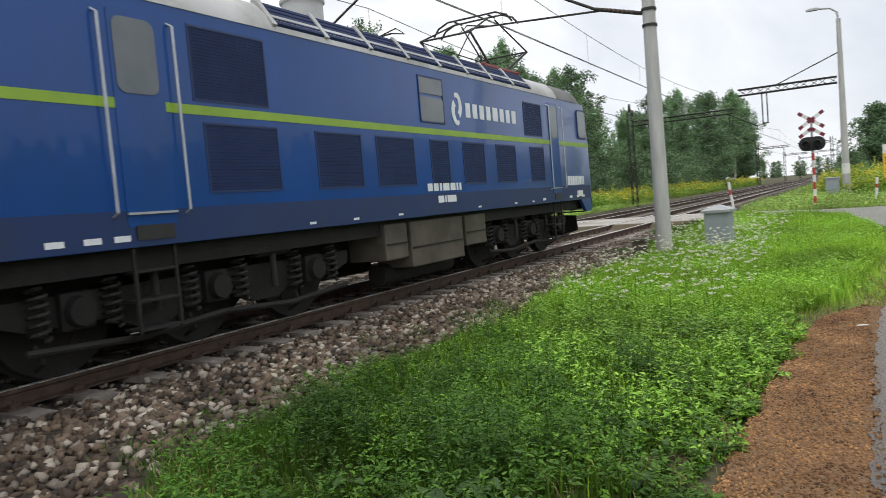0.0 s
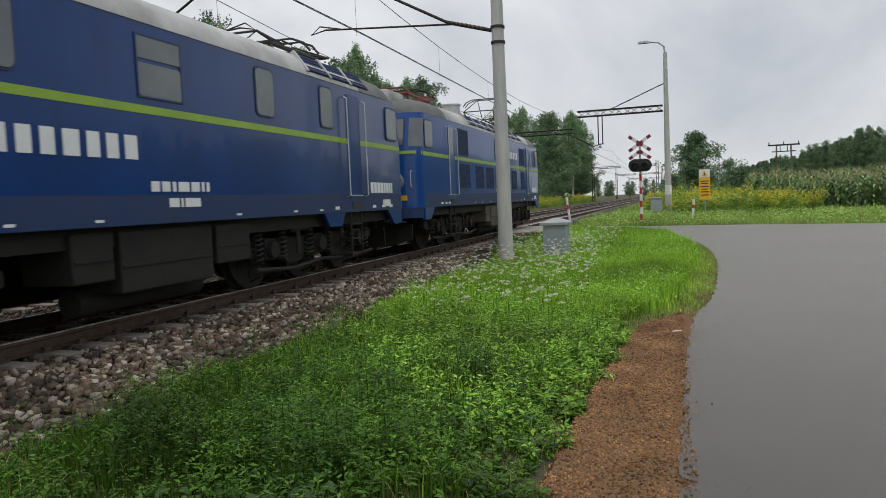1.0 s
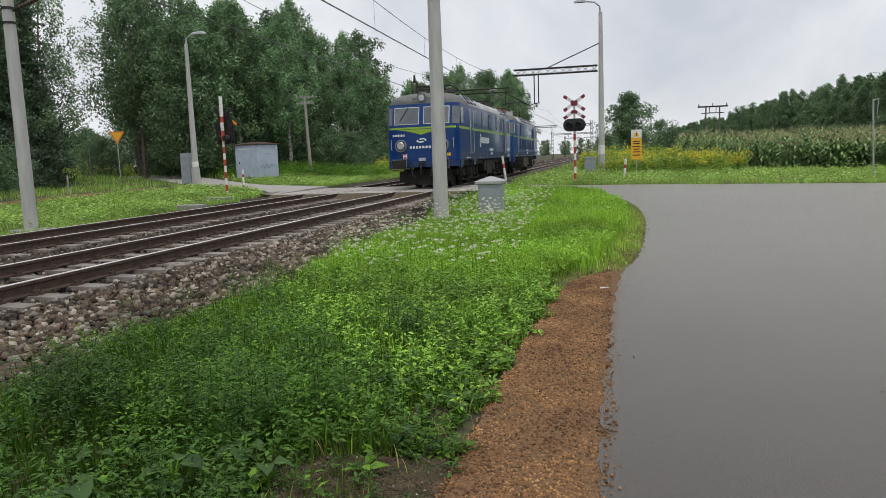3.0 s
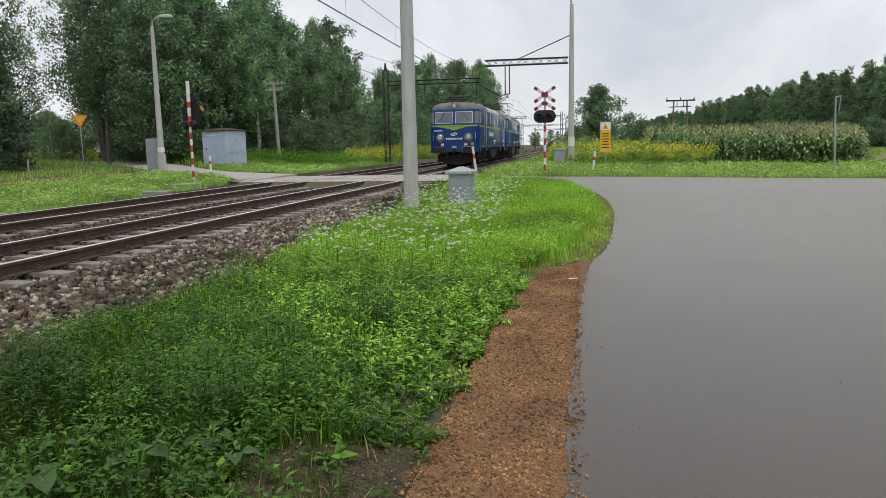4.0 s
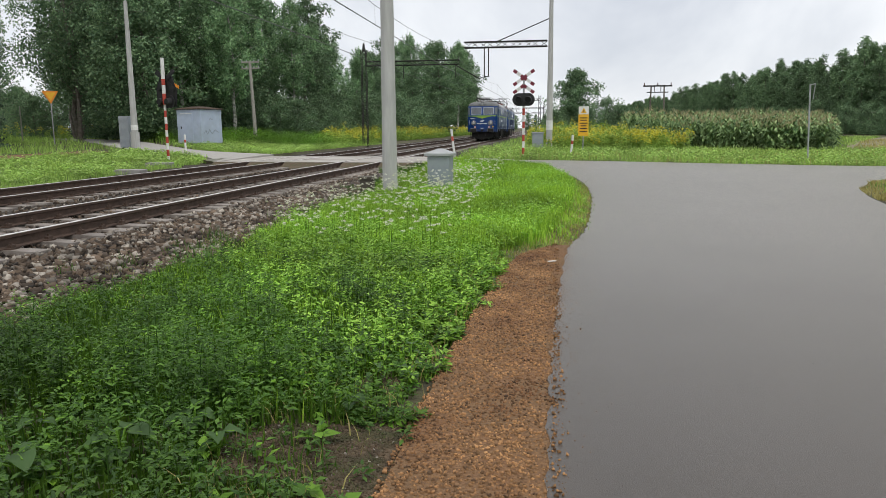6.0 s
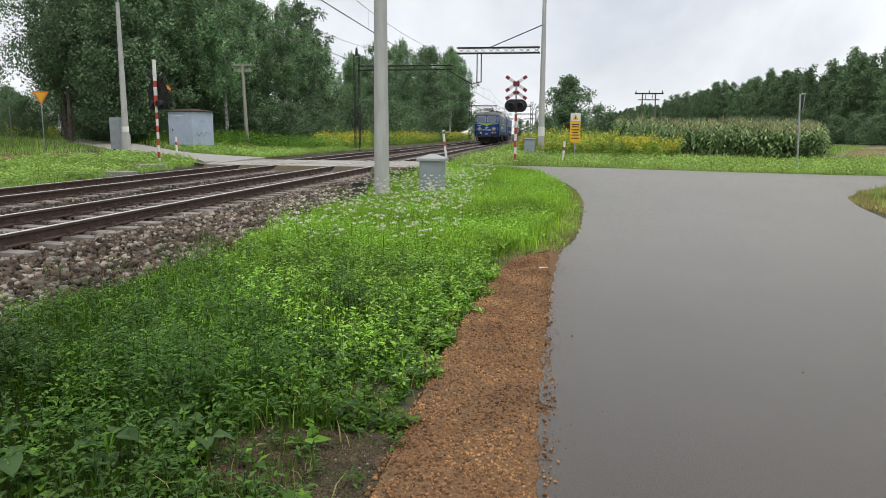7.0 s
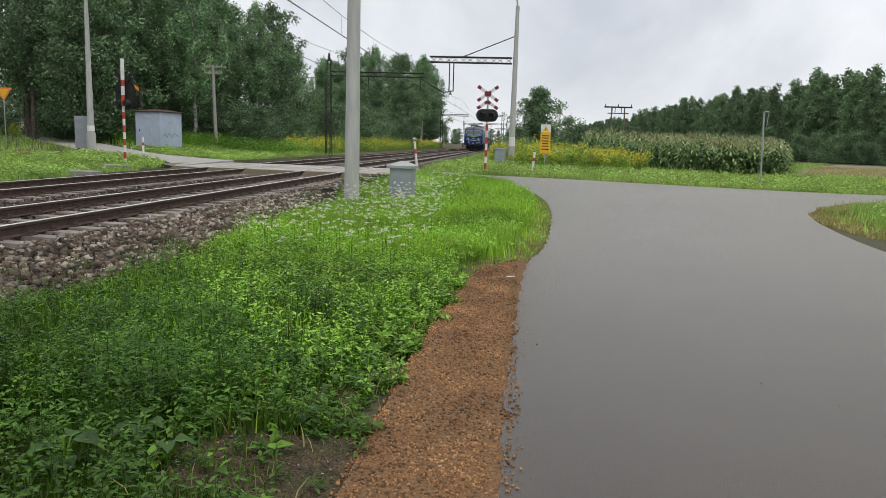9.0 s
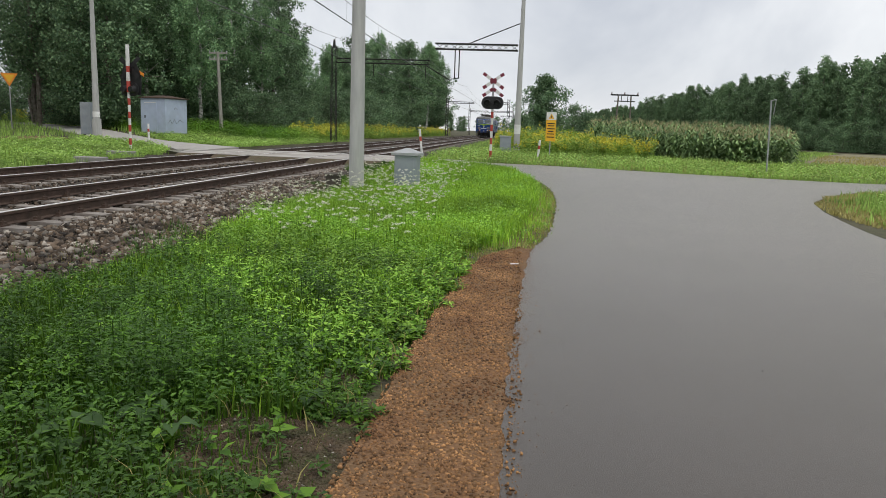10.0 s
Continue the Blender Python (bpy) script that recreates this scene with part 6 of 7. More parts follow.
field("meadow_left_weeds", 9000, (-24, -14), (4, 58), 0.15, 0.45, 0.03, M_GOLDLEAF, "yellowish weeds in the mown grass", lambda x, y: ~on_left_road(x, y) & (wob(x, y, 0.4) > 0.15))
field("ballast_tufts", 34000, (-5.6, -3.8), (3, 25), 0.05, 0.24, 0.010, M_WEEDMID, "dark tufts of grass rooted in the ballast", lambda x, y: wob(x, y, 1.4) + 0.9 * np.clip(x + 4.8, -1, 0.5) > 0.22)
field("ballast_straw", 14000, (-5.2, -3.8), (3, 25), 0.04, 0.18, 0.008, M_GRASSDRY, "dry straw-coloured grass at the rim of the ballast", lambda x, y: wob(y, x, 1.1) + 0.9 * np.clip(x + 4.6, -1, 0.5) > 0.2, 0.9)
field("track_tufts", 5000, (-14.5, -13.4), (2, 27), 0.08, 0.25, 0.014, M_MEADOW, "grass creeping into the far ballast edge", lambda x, y: wob(x, y, 1.1) > -0.3)

field("verge_rim", 40000, (-1.2, 1.0), (8.5, 25.5), 0.02, 0.09, 0.013, M_GRASSDRY, "short yellowish trodden grass along the road's edge", lambda x, y: (x < edge(y) + 0.04 * np.sin(y * 9)) & (x > edge(y) - 0.45 - 0.25 * rng.uniform(0, 1, len(x))), 1.0)

field("verge_rim_green", 22000, (-1.2, 1.0), (8.5, 25.5), 0.02, 0.10, 0.012, M_MEADOW, "short green grass in the trodden rim", lambda x, y: (x < edge(y) - 0.05 + 0.05 * np.sin(y * 9)) & (x > edge(y) - 0.75) & (wob(x, y, 1.5) > -0.4), 1.0)
field("corner_weeds", 14000, (6.2, 18), (10, 26), 0.08, 0.3, 0.03, M_MEADOW, "green weeds among the dry grass of the corner", lambda x, y: ~on_right_road(x, y) & (wob(x, y, 0.9) > -0.15) & (x > np.interp(y, [10, 12.6, 18.9], [6.2, 6.5, 7.7])))
field("stubble_stalks", 22000, (17, 62), (45, 85), 0.08, 0.3, 0.06, M_GRASSDRY, "straw-coloured stalks and weeds in the stubble", lambda x, y: (x > 17.6 + (y - 47) * 0.4) & (wob(x, y, 0.3) > -0.6))
field("stubble_weeds", 9000, (16.5, 50), (43, 60), 0.15, 0.5, 0.05, M_MEADOW, "green weeds along the edge of the stubble", lambda x, y: (x > 16.5 + (y - 47) * 0.4) & (y < 47 + 2.5 * wob(x, y, 0.4)))
field("soil_tufts", 1500, (-1.7, -0.6), (2.1, 4.6), 0.02, 0.09, 0.006, M_GRASS, "sparse short grass on the bare earth", on_soil, 1.2)
field("soil_straw", 900, (-1.7, -0.6), (2.1, 4.6), 0.015, 0.05, 0.005, M_GRASSDRY, "bits of straw on the bare earth", on_soil, 2.5)


def meadow_weeds(n, xr, yr, keep, label, hmax=0.4, material=M_MEADOW):
    """Low leafy weeds scattered in the rough grass."""
    x, y = rng.uniform(*xr, n), rng.uniform(*yr, n)
    k = keep(x, y)
    x, y = x[k], y[k]
    per = 9
    m = len(x) * per
    h = np.repeat(rng.uniform(0.1, hmax, len(x)), per)
    px, py = np.repeat(x, per), np.repeat(y, per)
    a = rng.uniform(0, 6.283, m)
    p = np.stack([px + 0.06 * np.cos(a), py + 0.06 * np.sin(a), gz(px, py) + h * rng.uniform(0.2, 1, m)], -1)
    d = np.stack([np.cos(a), np.sin(a), rng.uniform(-0.3, 0.5, m)], -1)
    soup("meadow_weeds", *cards(p, d, rng.uniform(0.07, 0.16, m), 0.06, np.tile([0.0, 0.0, 1.0], (m, 1)) + rng.normal(0, 0.3, (m, 3))), material, label, "weeds")


meadow_weeds(5000, (-4.2, 24), (29, 46), lambda x, y: ~on_right_road(x, y) & (wob(x, y, 0.5) > -0.3), "leafy green weeds in the rough grass beyond the road")
meadow_weeds(7000, (-24, -13.9), (6, 52), lambda x, y: ~on_left_road(x, y) & (wob(x, y, 0.5) > -0.4), "leafy green weeds across the tracks", 0.3)

meadow_weeds(9000, (-31, -15.5), (46, 62), lambda x, y: ~on_left_road(x, y) & (y > 47.5 + 2 * wob(x, y, 0.3)) & (abs(x + 23.35) + abs(y - 46.2) > 1.8), "rank green weeds along the foot of the wood", 1.0, M_WEED)
meadow_weeds(2500, (6.3, 18), (11, 26), lambda x, y: ~on_right_road(x, y) & ~on_right_road(x - 1.0, y + 0.8), "leafy green weeds on the corner of the junction", 0.4)


# goldenrod
def goldenrod(name, n, xr, yr, keep, label, tall=1.0):
    x, y = rng.uniform(*xr, n), rng.uniform(*yr, n)
    k = keep(x, y)
    x, y = x[k], y[k]
    n = len(x)
    h = tall * rng.uniform(0.6, 1.4, n) * (1 + 0.42 * wob(x, y, 0.5))
    per = 18
    px, py, ph = np.repeat(x, per), np.repeat(y, per), np.repeat(h, per)
    t = rng.uniform(0.72, 1.02, n * per)
    a = rng.uniform(0, 6.283, n * per)
    r = (1.08 - t) * 0.5
    p = np.stack([px + r * np.cos(a), py + r * np.sin(a), gz(px, py) + ph * t], -1)
    d = np.stack([np.cos(a), np.sin(a), rng.uniform(0.0, 0.9, n * per)], -1)
    bloom = np.repeat(rng.uniform(0, 1, n) < np.clip((0.26 + 1.3 * wob(x, y, 0.45)) / tall ** 5, 0.05, 0.9), per)
    heads = cards(p[bloom], d[bloom], rng.uniform(0.07, 0.15, bloom.sum()), 0.06)
    t = rng.uniform(0.05, 0.85, n * per)
    p = np.stack([px, py, gz(px, py) + ph * t], -1)
    d = np.stack([np.cos(a * 2), np.sin(a * 2), rng.uniform(-0.2, 0.8, n * per)], -1)
    lv = cards(p, d, rng.uniform(0.12, 0.24, n * per), 0.06)
    g = thing(name, (0, 0, 0), 0, label, "goldenrod", "", "stuff")
    soup("flowers", *heads, M_GOLD, "", "", "stuff", g)
    soup("leaves", *merge(lv, blades(x, y, gz(x, y) - 0.05, h, np.full(n, 0.03), 0.1)), M_GOLDLEAF, "", "", "stuff", g)


goldenrod("goldenrod_right", 4600, (-2.6, 7.8), (39, 57), lambda x, y: (y > np.interp(x, [-2, 1, 6, 11], [43, 42.2, 41.5, 45.5])) & (y < np.interp(x, [-2, 4, 7, 9.5, 13], [60, 56, 47.5, 45.5, 43])) & (x > -0.034 * y) & (abs(x + 0.3) + abs(y - 44) > 1.2) & (wob(x, y, 0.25) > -0.45), "yellow flowering goldenrod in front of the maize")
goldenrod("goldenrod_tall", 480, (-1.6, 4.5), (46, 55), lambda x, y: wob(x, y, 0.3) > 0.0, "tall green goldenrod scrub behind the lamp mast", 1.3)
goldenrod("goldenrod_left", 7500, (-22, -14.6), (50, 150), lambda x, y: (x > -15.5 - np.minimum(6, (y - 40) * 0.12)) & (wob(x, y, 0.2) > -0.35), "yellow flowering goldenrod along the far side of the tracks")
goldenrod("goldenrod_lane", 900, (-62, -42), (58, 84), lambda x, y: wob(x, y, 0.2) > -0.2, "yellow goldenrod patch beyond the lane")


# maize
def maize():
    rows = []
    for r in range(48):
        yy = 46.5 + r * 0.75 * (1 + r * 0.02)
        m = int(44 + r * 0.5)
        xx = rng.uniform(0, 1, m)
        x0 = np.interp(yy, [46.5, 49, 58, 110], [12.5, 9.0, 5.5, 9])
        x1 = np.interp(yy, [46.5, 47.5, 49.5, 53, 110], [14.8, 16.6, 17.6, 18.6, 39])
        rows.append(np.stack([x0 + (x1 - x0) * xx, np.full(m, yy) + rng.normal(0, 0.12, m)], -1))
    q = np.concatenate(rows)
    n = len(q)
    h = rng.uniform(1.5, 2.15, n) * np.clip(0.86 + (q[:, 1] - 46) * 0.03, 0.84, 1.35) * (1 + 0.09 * wob(q[:, 0], q[:, 1], 0.35)) * np.clip(0.72 + 0.2 * (17.6 + np.maximum(0, q[:, 1] - 49) * 0.35 - q[:, 0]), 0.72, 1)
    per = 11
    px, py, ph = np.repeat(q[:, 0], per), np.repeat(q[:, 1], per), np.repeat(h, per)
    t = np.tile(np.linspace(0.12, 0.9, per), n)
    a = rng.uniform(0, 6.283, n * per)
    p = np.stack([px, py, gz(px, py) + ph * t], -1)
    d1 = np.stack([np.cos(a) * 0.6, np.sin(a) * 0.6, np.full(n * per, 0.75)], -1)
    d2 = np.stack([np.cos(a), np.sin(a), rng.uniform(-0.9, -0.1, n * per)], -1)
    up = np.stack([-np.cos(a), -np.sin(a), np.full(n * per, 0.8)], -1)
    ln = rng.uniform(0.28, 0.46, n * per)
    first = cards(p, d1, ln, 0.15, up)
    q2 = p + d1 / np.linalg.norm(d1, axis=1, keepdims=True) * (ln * 0.8)[:, None]
    second = cards(q2, d2, ln * 1.15, 0.13, up)
    stem = blades(q[:, 0], q[:, 1], gz(q[:, 0], q[:, 1]) - 0.05, h, np.full(n, 0.05), 0.03)
    m = thing("maize_field", (0, 0, 0), 0, "field of tall green maize with brownish tassels", "maize field", "", "stuff")
    soup("leaves", *merge(first, second, stem), M_CORN, "", "", "stuff", m)
    k = 4
    pt = np.stack([np.repeat(q[:, 0], k), np.repeat(q[:, 1], k), np.repeat(gz(q[:, 0], q[:, 1]) + h * 0.95, k)], -1)
    dt = np.stack([rng.normal(0, 0.45, n * k), rng.normal(0, 0.45, n * k), np.ones(n * k)], -1)
    soup("tassels", *cards(pt, dt, rng.uniform(0.22, 0.45, n * k), 0.035), M_TASSEL, "", "", "stuff", m)


maize()


# trees
FORMS = {
    # limbs, rise of the limbs, clump stretch, how far clumps reach
    "birch": (46, 0.10, (0.7, 0.7, 1.35), 0.15),
    "broad": (44, 0.05, (1.0, 1.0, 0.75), 0.17),
    "conifer": (60, -0.03, (1.0, 1.0, 0.4), 0.17),
    "young": (50, 0.07, (0.9, 0.9, 0.9), 0.2),
    "bush": (26, 0.10, (1.0, 1.0, 0.8), 0.17),
}


def tree_parts(seed, h, r, base, n, leaf, trunk_r, form, droop):
    """Trunk and limbs, and leaves that cluster on the limbs with their faces turned out of each cluster."""
    g = np.random.default_rng(seed)
    nl, rise, stretch, reach = FORMS[form]
    b = Build()
    seg = 7
    axis = [Vector((0, 0, -0.3))]
    for k in range(seg):
        axis.append(axis[-1] + Vector((g.normal(0, 0.012 * h), g.normal(0, 0.012 * h), (h * 0.95 + 0.3) / seg)))
    rad = [trunk_r * (1 - 0.9 * k / seg) + 0.015 for k in range(seg + 1)]
    for k in range(seg):
        b.tube(axis[k], axis[k + 1], rad[k], rad[k + 1], 7, False)

    def along(z):
        f = max(0.0, min(0.999, z / (h * 0.95))) * seg
        k = int(f)
        return axis[k].lerp(axis[k + 1], f - k)

    def width(t):
        if form == "conifer":
            return r * (1 - t) ** 0.8 * g.uniform(0.7, 1.1) + 0.1
        if form == "young":
            return r * (1 - t ** 2.2) ** 0.7 * min(1.0, 0.6 + t * 1.4) * g.uniform(0.45, 1.15) + 0.1
        return r * math.sin(math.pi * (0.14 + 0.83 * t)) ** 0.75 * g.uniform(0.4, 1.15)
    centres, sizes = [], []
    for k in range(nl):
        t = (k + g.uniform(0, 1)) / nl
        w = width(t)
        a = k * 2.4 + g.uniform(-0.5, 0.5)
        s = along((base + (h - base) * t) * 0.92)
        e = s + Vector((math.cos(a) * w, math.sin(a) * w, h * rise * (1 - 0.5 * t) + g.normal(0, 0.2)))
        mid = s.lerp(e, 0.5) + Vector((0, 0, 0.12 * w))
        lr = max(0.018, trunk_r * 0.32 * (1 - t))
        b.tube(s, mid, lr, lr * 0.6, 5, False)
        b.tube(mid, e, lr * 0.6, 0.01, 5, False)
        for q in (0.3, 0.55, 0.8, 1.0):
            c = s.lerp(mid, q * 2) if q < 0.5 else mid.lerp(e, q * 2 - 1)
            centres.append(c + Vector((g.normal(0, 0.1 * r), g.normal(0, 0.1 * r), g.normal(0, 0.08 * r))))
            sizes.append((reach * r + 0.16) * g.uniform(0.6, 1.3) * (1.15 - 0.45 * t))
    for z in (0.9, 0.95, 0.985):
        centres.append(along(h * z))
        sizes.append((0.11 if form in ("young", "conifer") else 0.22) * r)
    c, s = np.array([tuple(v) for v in centres]), np.array(sizes)
    idx = g.choice(len(c), n, p=s ** 2 / (s ** 2).sum())
    out = g.normal(size=(n, 3))
    out /= np.linalg.norm(out, axis=1, keepdims=True)
    pos = c[idx] + out * (g.uniform(0, 1, n) ** 0.45 * s[idx] * 1.15)[:, None] * np.array(stretch)
    pos[:, 2] = np.clip(pos[:, 2], 0.2, None)
    d = g.normal(size=(n, 3)) + np.array([0, 0, -droop])
    lf = g.uniform(0.65, 1.3, n) * leaf
    face = out * 0.9 + np.array([0, 0, 0.45]) + g.normal(0, 0.4, (n, 3))
    return b, cards(pos, d, lf, lf * 0.72, face)


def leaf_mesh(name, v, f, material):
    ob = soup(name, v, f, material)
    me = ob.data
    bpy.data.objects.remove(ob)
    return me


PROTO = []
for i, (h, r, base, n, leaf, tr, bark, lm_, droop, form) in enumerate([
        (14.5, 3.0, 3.8, 17000, 0.19, 0.16, M_BIRCH, M_LEAFA, 0.7, "birch"),
        (13.0, 3.3, 1.4, 17000, 0.20, 0.19, M_BARK, M_LEAFB, 0.3, "broad"),
        (16.0, 3.1, 5.2, 18000, 0.19, 0.18, M_BIRCH, M_LEAFA, 0.8, "birch"),
        (11.0, 3.4, 0.8, 16000, 0.20, 0.2, M_BARK, M_LEAFB, 0.2, "broad"),
        (13.5, 2.4, 0.8, 17000, 0.16, 0.17, M_BARK, M_LEAFC, 0.5, "conifer"),
        (3.2, 2.1, 0.15, 7000, 0.12, 0.06, M_BARK, M_LEAFB, 0.1, "bush"),
        (8.2, 2.9, 2.2, 14000, 0.21, 0.15, M_BARK, M_LEAFB, 0.1, "broad"),
        (16.0, 3.5, 3.6, 11500, 0.18, 0.17, M_BARK, M_LEAFB, 0.9, "birch"),
        (15.0, 2.7, 0.5, 8000, 0.28, 0.15, M_BARK, M_LEAFD, 0.2, "young"),
        (14.0, 2.4, 0.5, 8000, 0.27, 0.15, M_BARK, M_LEAFD, 0.4, "young"),
        (15.5, 2.5, 0.5, 8000, 0.28, 0.15, M_BARK, M_LEAFD, 0.1, "young")]):
    bb, (lv, lf) = tree_parts(100 + i, h, r, base, n, leaf, tr, form, droop)
    tm = bb.mesh("trunk", True)
    tm.materials.append(bark)
    PROTO.append((tm, leaf_mesh("crown", lv, lf, lm_)))
LABELS = ["slender birch with white trunk and drooping green crown", "broad dark green deciduous tree in the wood", "tall birch with pale trunk at the wood's edge", "low-branched dark green tree with a full crown", "dark narrow conifer at the edge of the wood", "dense dark green bush in rough grass", "lone round-crowned tree beyond the goldenrod", "tall thin-crowned tree with hanging branches"] + ["green tree in the wood beyond the maize"] * 3


def plant(kind, x, y, s=1.0, rz=None, label="", group="trees of the wood", z=None):
    bush = kind == 5
    t = thing("bush" if bush else "tree", (x, y, gzf(x, y) if z is None else z), random.uniform(0, 360) if rz is None else rz, label or LABELS[kind], "bush" if bush else "tree", "bushes" if bush else group)
    t.scale = (s * random.uniform(0.9, 1.1), s * random.uniform(0.9, 1.1), s)
    part("trunk", PROTO[kind][0], None, t)
    part("crown", PROTO[kind][1], None, t)
    return t


random.seed(5)
# the wood across the tracks
for x, y, k, s in [(-25, 55, 0, 0.86), (-28.5, 53, 2, 0.85), (-31.5, 56, 0, 1.0), (-27, 60, 1, 1.05), (-22.5, 63, 2, 0.76), (-36, 59, 2, 1.0), (-40.0, 62, 1, 1.1), (-35, 66, 3, 1.2), (-30, 68, 2, 1.05), (-24, 70, 1, 1.05), (-45, 66, 4, 1.0), (-20.5, 75, 0, 0.6), (-26, 80, 2, 0.84), (-33, 78, 1, 1.2), (-41, 75, 2, 1.15), (-50, 74, 0, 1.1), (-22, 88, 1, 0.78), (-28, 92, 0, 0.86), (-36, 90, 2, 1.1), (-47, 86, 1, 1.2), (-30.2, 48.5, 1, 0.9), (-29, 50.5, 3, 1.0), (-33, 53, 3, 1.05), (-34, 63, 2, 0.98), (-29.5, 62, 1, 1.12), (-26.5, 67, 0, 0.92), (-38.5, 65, 2, 1.05), (-32, 59, 2, 0.93)]:
    plant(k, x, y, s)
for x, y, k, s in [(-34.6, 49.8, 7, 0.95), (-35.4, 51, 7, 1.05), (-39, 56.5, 7, 1.1), (-38.2, 45, 7, 0.95), (-43.5, 62, 7, 1.15), (-37.5, 41.5, 4, 1.0), (-40.5, 45, 4, 1.1), (-36, 38.5, 4, 0.9), (-43, 47, 4, 1.1), (-38.5, 40, 1, 0.95), (-42, 40, 4, 1.05), (-45, 44, 4, 1.0), (-39, 34, 4, 0.95), (-36, 27, 4, 1.0), (-43, 30, 1, 1.1), (-33.5, 21, 4, 1.05), (-38, 17, 2, 1.0), (-35, 10, 1, 1.05), (-47, 36, 2, 1.1), (-41, 23, 3, 1.1), (-36, 2, 3, 1.1), (-44, 10, 1, 1.2), (-33, -8, 1, 1.1), (-30, 15.5, 1, 0.85), (-30.5, 26, 3, 0.85)]:
    plant(k, x, y, s, label="dark tree beside the sandy lane")
# trees along the line towards the distance
for x, y, k, s in [(-19, 100, 3, 0.8), (-24, 106, 1, 0.98), (-30, 110, 2, 0.72), (-18.5, 120, 1, 1.05), (-25, 124, 2, 0.92), (-33, 128, 1, 1.0), (-18, 136, 2, 0.95), (-23, 142, 1, 1.2), (-30, 146, 2, 1.0), (-18.5, 152, 1, 1.05), (-21, 160, 2, 1.05), (-28, 166, 1, 1.3), (-21.5, 172, 1, 1.1), (-22, 182, 2, 1.15), (-24.5, 196, 1, 1.15), (-24, 204, 1, 1.3), (-27, 222, 2, 1.0), (-29, 240, 1, 1.2), (-31, 262, 1, 1.2), (-34, 290, 1, 1.2), (-39, 330, 1, 1.2)]:
    plant(k, x, y, s * 1.12, label="leafy tree in the belt beside the railway")
for x, y, s in [(-20.5, 57, 1.0), (-18.3, 60, 0.8), (-21, 66, 1.15), (-19.2, 72, 1.3), (-18.8, 79, 1.4), (-18.6, 87, 1.5), (-19, 95, 1.5), (-26.5, 50, 0.7), (-29.5, 50, 0.75), (-20, 105, 1.5), (-17.8, 114, 1.5), (-33, 34, 0.9), (-22, 57, 0.9), (-24.5, 58, 1.1), (-28, 56.5, 1.1), (-31, 53.5, 0.9), (-34.5, 56, 1.0), (-37, 60, 1.2), (-26, 64, 1.3), (-21.5, 70, 1.4), (-22, 78, 1.5), (-20.5, 84, 1.6), (-21, 92, 1.6), (-35, 37, 0.8), (-38, 43, 0.8), (-34, 29, 1.0), (-33, 24, 1.0), (-25.6, 56.5, 1.2), (-27.2, 58.5, 1.4), (-30, 55.5, 1.3), (-23, 60.5, 1.1), (-32.5, 55, 1.3), (-20, 62.5, 0.9), (-36, 55, 1.3), (-50, 65, 1.3), (-53, 67, 1.5), (-56, 70, 1.4), (-47.5, 62, 1.2), (-59, 73, 1.5), (-62, 75, 1.4), (-65, 77, 1.6)]:
    plant(5, x, y, s)
for x, y, s in [(-118, 150, 1.0), (-110, 152, 1.1), (-102, 156, 1.0), (-95, 150, 1.2), (-124, 146, 1.1), (-130, 142, 1.0), (-88, 158, 1.1)]:
    plant(3, x, y, s, label="distant tree beyond the fields")
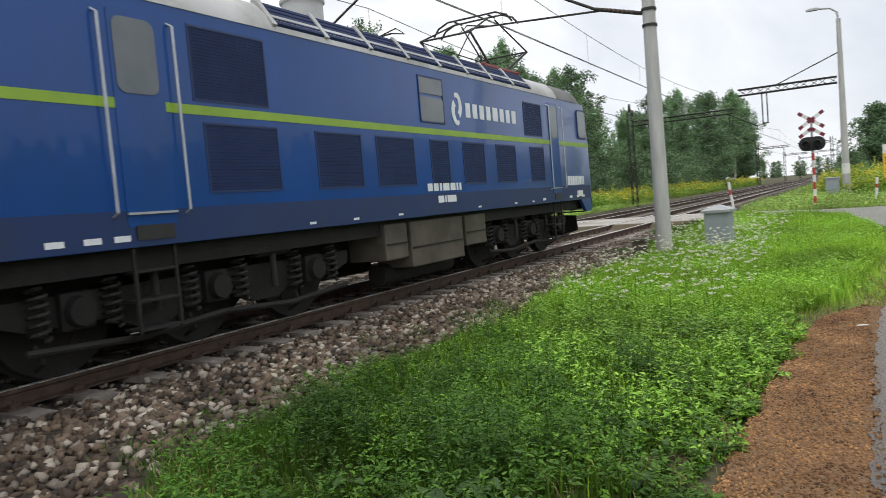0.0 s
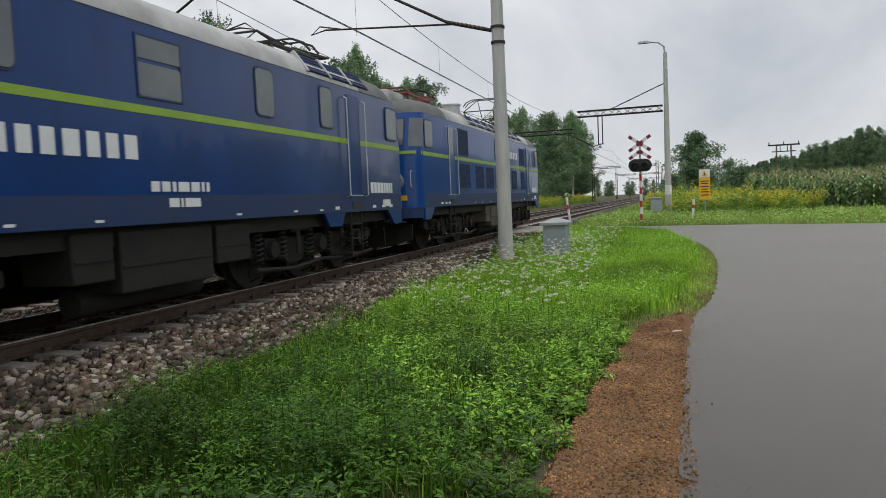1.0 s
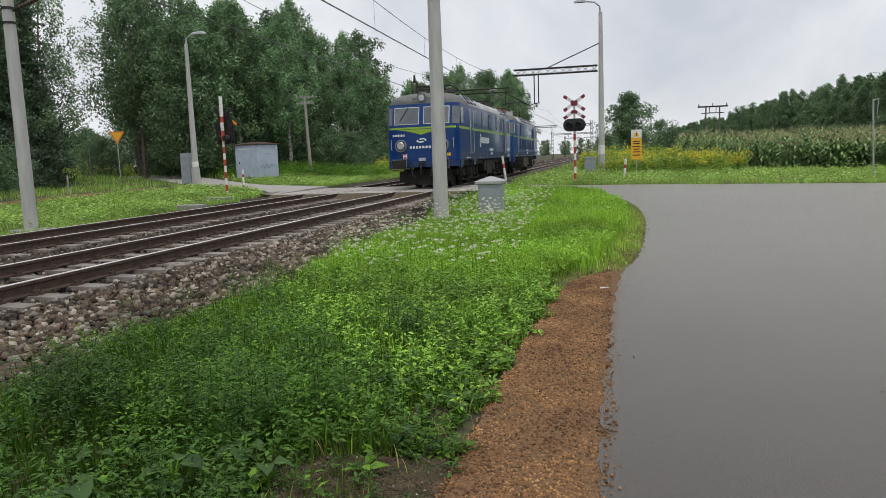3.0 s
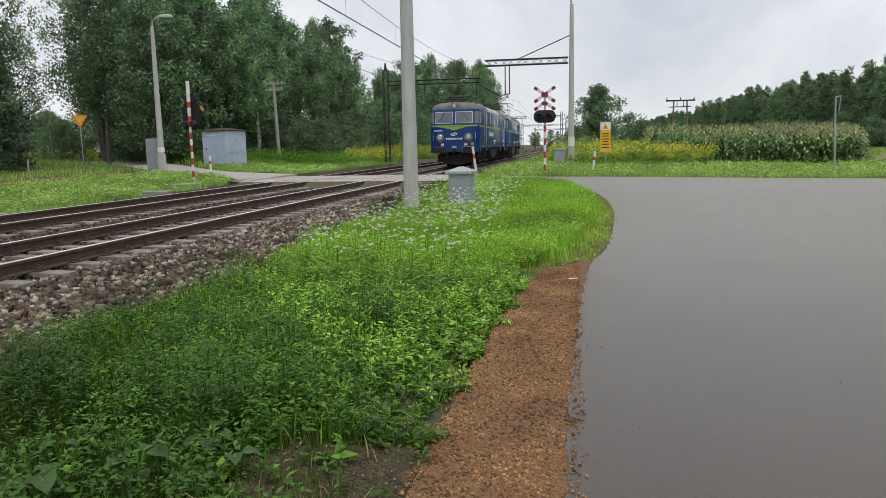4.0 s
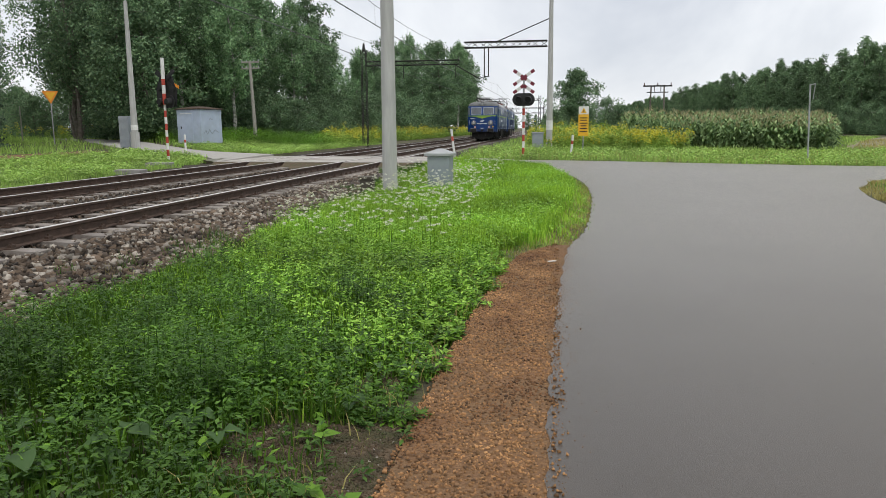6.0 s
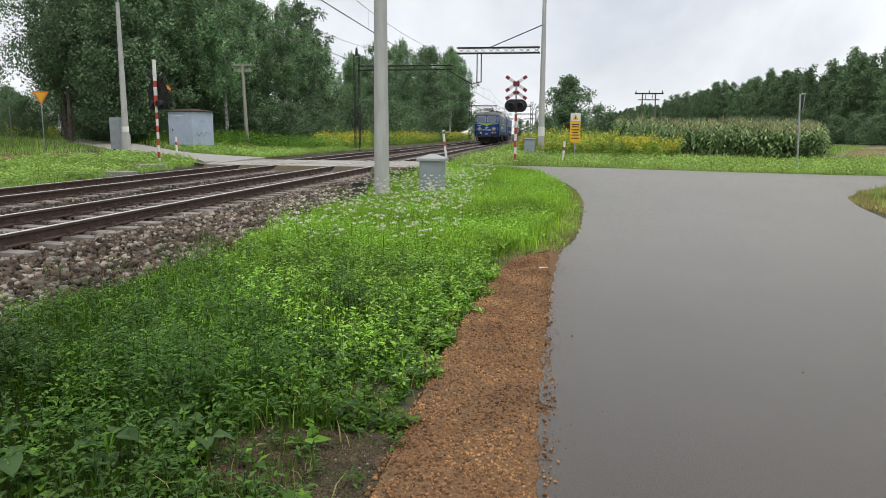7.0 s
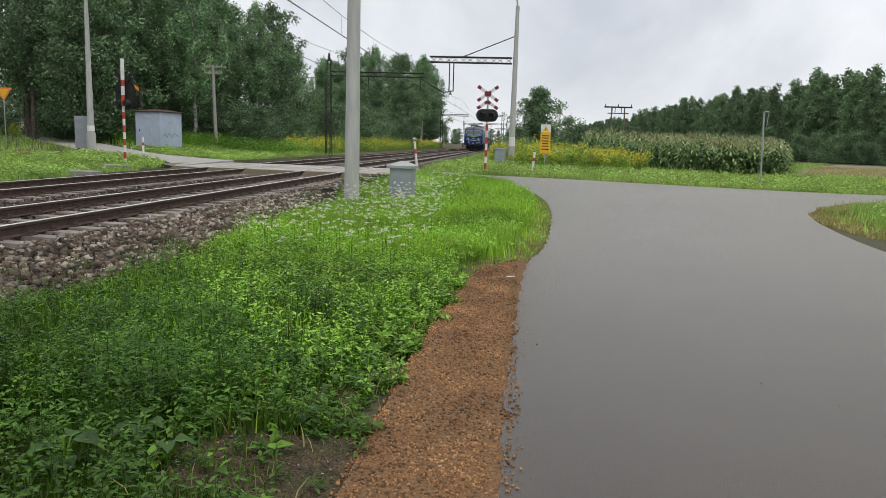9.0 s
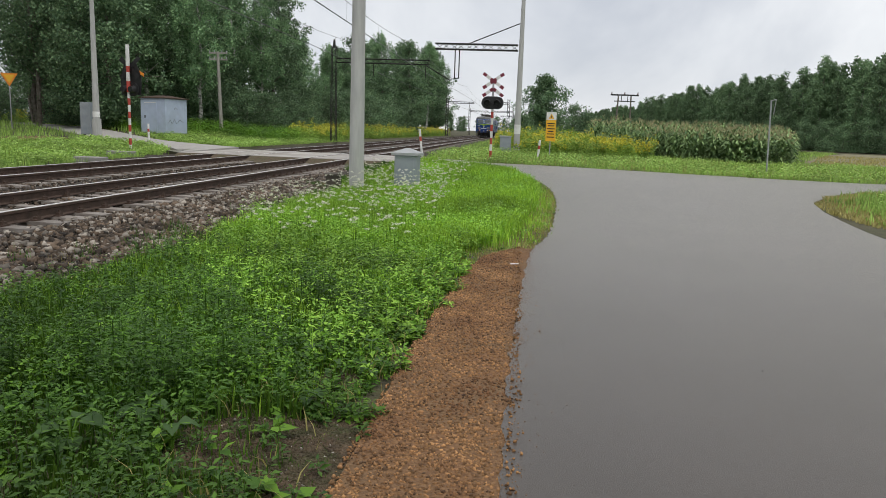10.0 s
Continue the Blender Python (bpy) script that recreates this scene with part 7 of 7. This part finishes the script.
# beyond the road on the other side
plant(6, 2.9, 90, 1.0, group="lone trees")
for x, y, s in [(5.6, 84, 1.4), (7.4, 86, 1.2), (4.2, 88, 1.0), (0.4, 88, 0.9), (-0.2, 82, 1.0), (9.5, 95, 0.9), (1.2, 100, 1.1)]:
    plant(5, x, y, s)
# The first five points, out of view, are added to darken the locomotives' reflections.
line = [(96, -40), (104, 0), (106, 40), (98, 76), (88, 96), (78, 108), (68, 116), (61, 124), (57, 132), (55, 144), (53, 156), (50, 172), (48, 190), (46, 212), (42, 238), (38, 268), (35, 310), (34, 360), (33, 430)]
behind = []
for (xa, ya), (xb, yb) in zip(line, line[1:]):
    m = max(2, int(math.hypot(xb - xa, yb - ya) / 2.9))
    size = float(np.interp(ya, [108, 150, 215, 270, 430], [1.12, 1.08, 1.0, 0.86, 0.8]))
    for i in range(m):
        t = (i + random.uniform(-0.4, 0.4)) / m
        x, y = xa + (xb - xa) * t, ya + (yb - ya) * t
        if 105 < y < 300:
            plant(random.choice((8, 9, 10)), x + random.uniform(-1.2, 1.2), y + random.uniform(-1.5, 1.5), random.uniform(0.8, 1.08) * size, label="green tree in the wood beyond the maize", group="trees beyond the maize", z=0.0)
            if i % 2 == 0:
                plant(5, x - 3 + random.uniform(-1, 1), y - 3, random.uniform(1.2, 2.0), label="scrubby green bush at the foot of the wood", z=0.0)
        else:
            behind.append((x, y, random.uniform(0.85, 1.08) * size))
        for row in (1, 2):
            behind.append((x + row * 4.5 + random.uniform(-1.6, 1.6), y + row * 2.5 + random.uniform(-1.6, 1.6), random.uniform(0.84, 1.1) * size))


def far_wood(spots):
    """The deeper rows of the wood, which only show as crowns behind crowns, its far end, and the added unseen stretch.
    """
    kinds = [tree_parts(300 + k, 15.0, 2.7, 0.5, 2600, 0.46, 0.15, "young", 0.2)[1] for k in range(3)]
    sets = []
    for k, (x, y, sc) in enumerate(spots):
        v, f = kinds[k % 3]
        a = k * 2.1
        turn = np.array([[math.cos(a), -math.sin(a), 0], [math.sin(a), math.cos(a), 0], [0, 0, 1]])
        sets.append((v @ turn.T * sc + np.array([x, y, 0]), f))
    soup("far_wood", *merge(*sets), M_LEAFD, "dense green wood standing behind the first trees", "wood")


far_wood(behind)
for k in range(16):
    plant((1, 3)[k % 2], -42 + 5.2 * k + random.uniform(-2, 2), 430 + random.uniform(-15, 15), random.uniform(0.7, 0.95), label="distant tree at the end of the line", group="distant trees", z=0.0)


# ---- litter on the ground ----
lt_ = thing("litter", (0.0, 8.55, 0.03), 20, "flat pale scrap lying on the shoulder", "litter")
part("scrap", Build().slab([(-0.06, -0.018, 0), (0.045, -0.022, 0.004), (0.06, 0.012, 0.002), (-0.04, 0.02, 0)], (0, 0, 1), 0.006), M_WHITE, lt_)
stones("road_pebbles", 90, (0.0, 4.5), (1.6, 16.0), lambda x, y: gz(x, y) + 0.02, 0.002, 0.0055, M_DARKSTEEL, "dark pebbles and crumbs scattered on the asphalt", keep=lambda x, y: rng.uniform(0, 1, len(x)) < np.exp(-x * 0.6) + 0.06)


# ---- what moves ----
def run(t):
    """Where the rear locomotive's rear buffers are along the track."""
    return 10.8 + 14.85 * (t - 1.8) + 0.1 * (t - 1.8) ** 2


def motions():
    for lo, wheels, off in ((loco_rear, wheels_rear, 0.0), (loco_front, wheels_front, PITCH)):
        walk(lo, [(k * 0.5, pose(NEAR, run(k * 0.5) + off, RAILZ)) for k in range(21)])
        for w, y in wheels:
            walk(w, [(k / 30, pose(0, y, WHEEL_R, -math.degrees((run(k / 30) - run(0)) / WHEEL_R))) for k in range(301)])


motions()
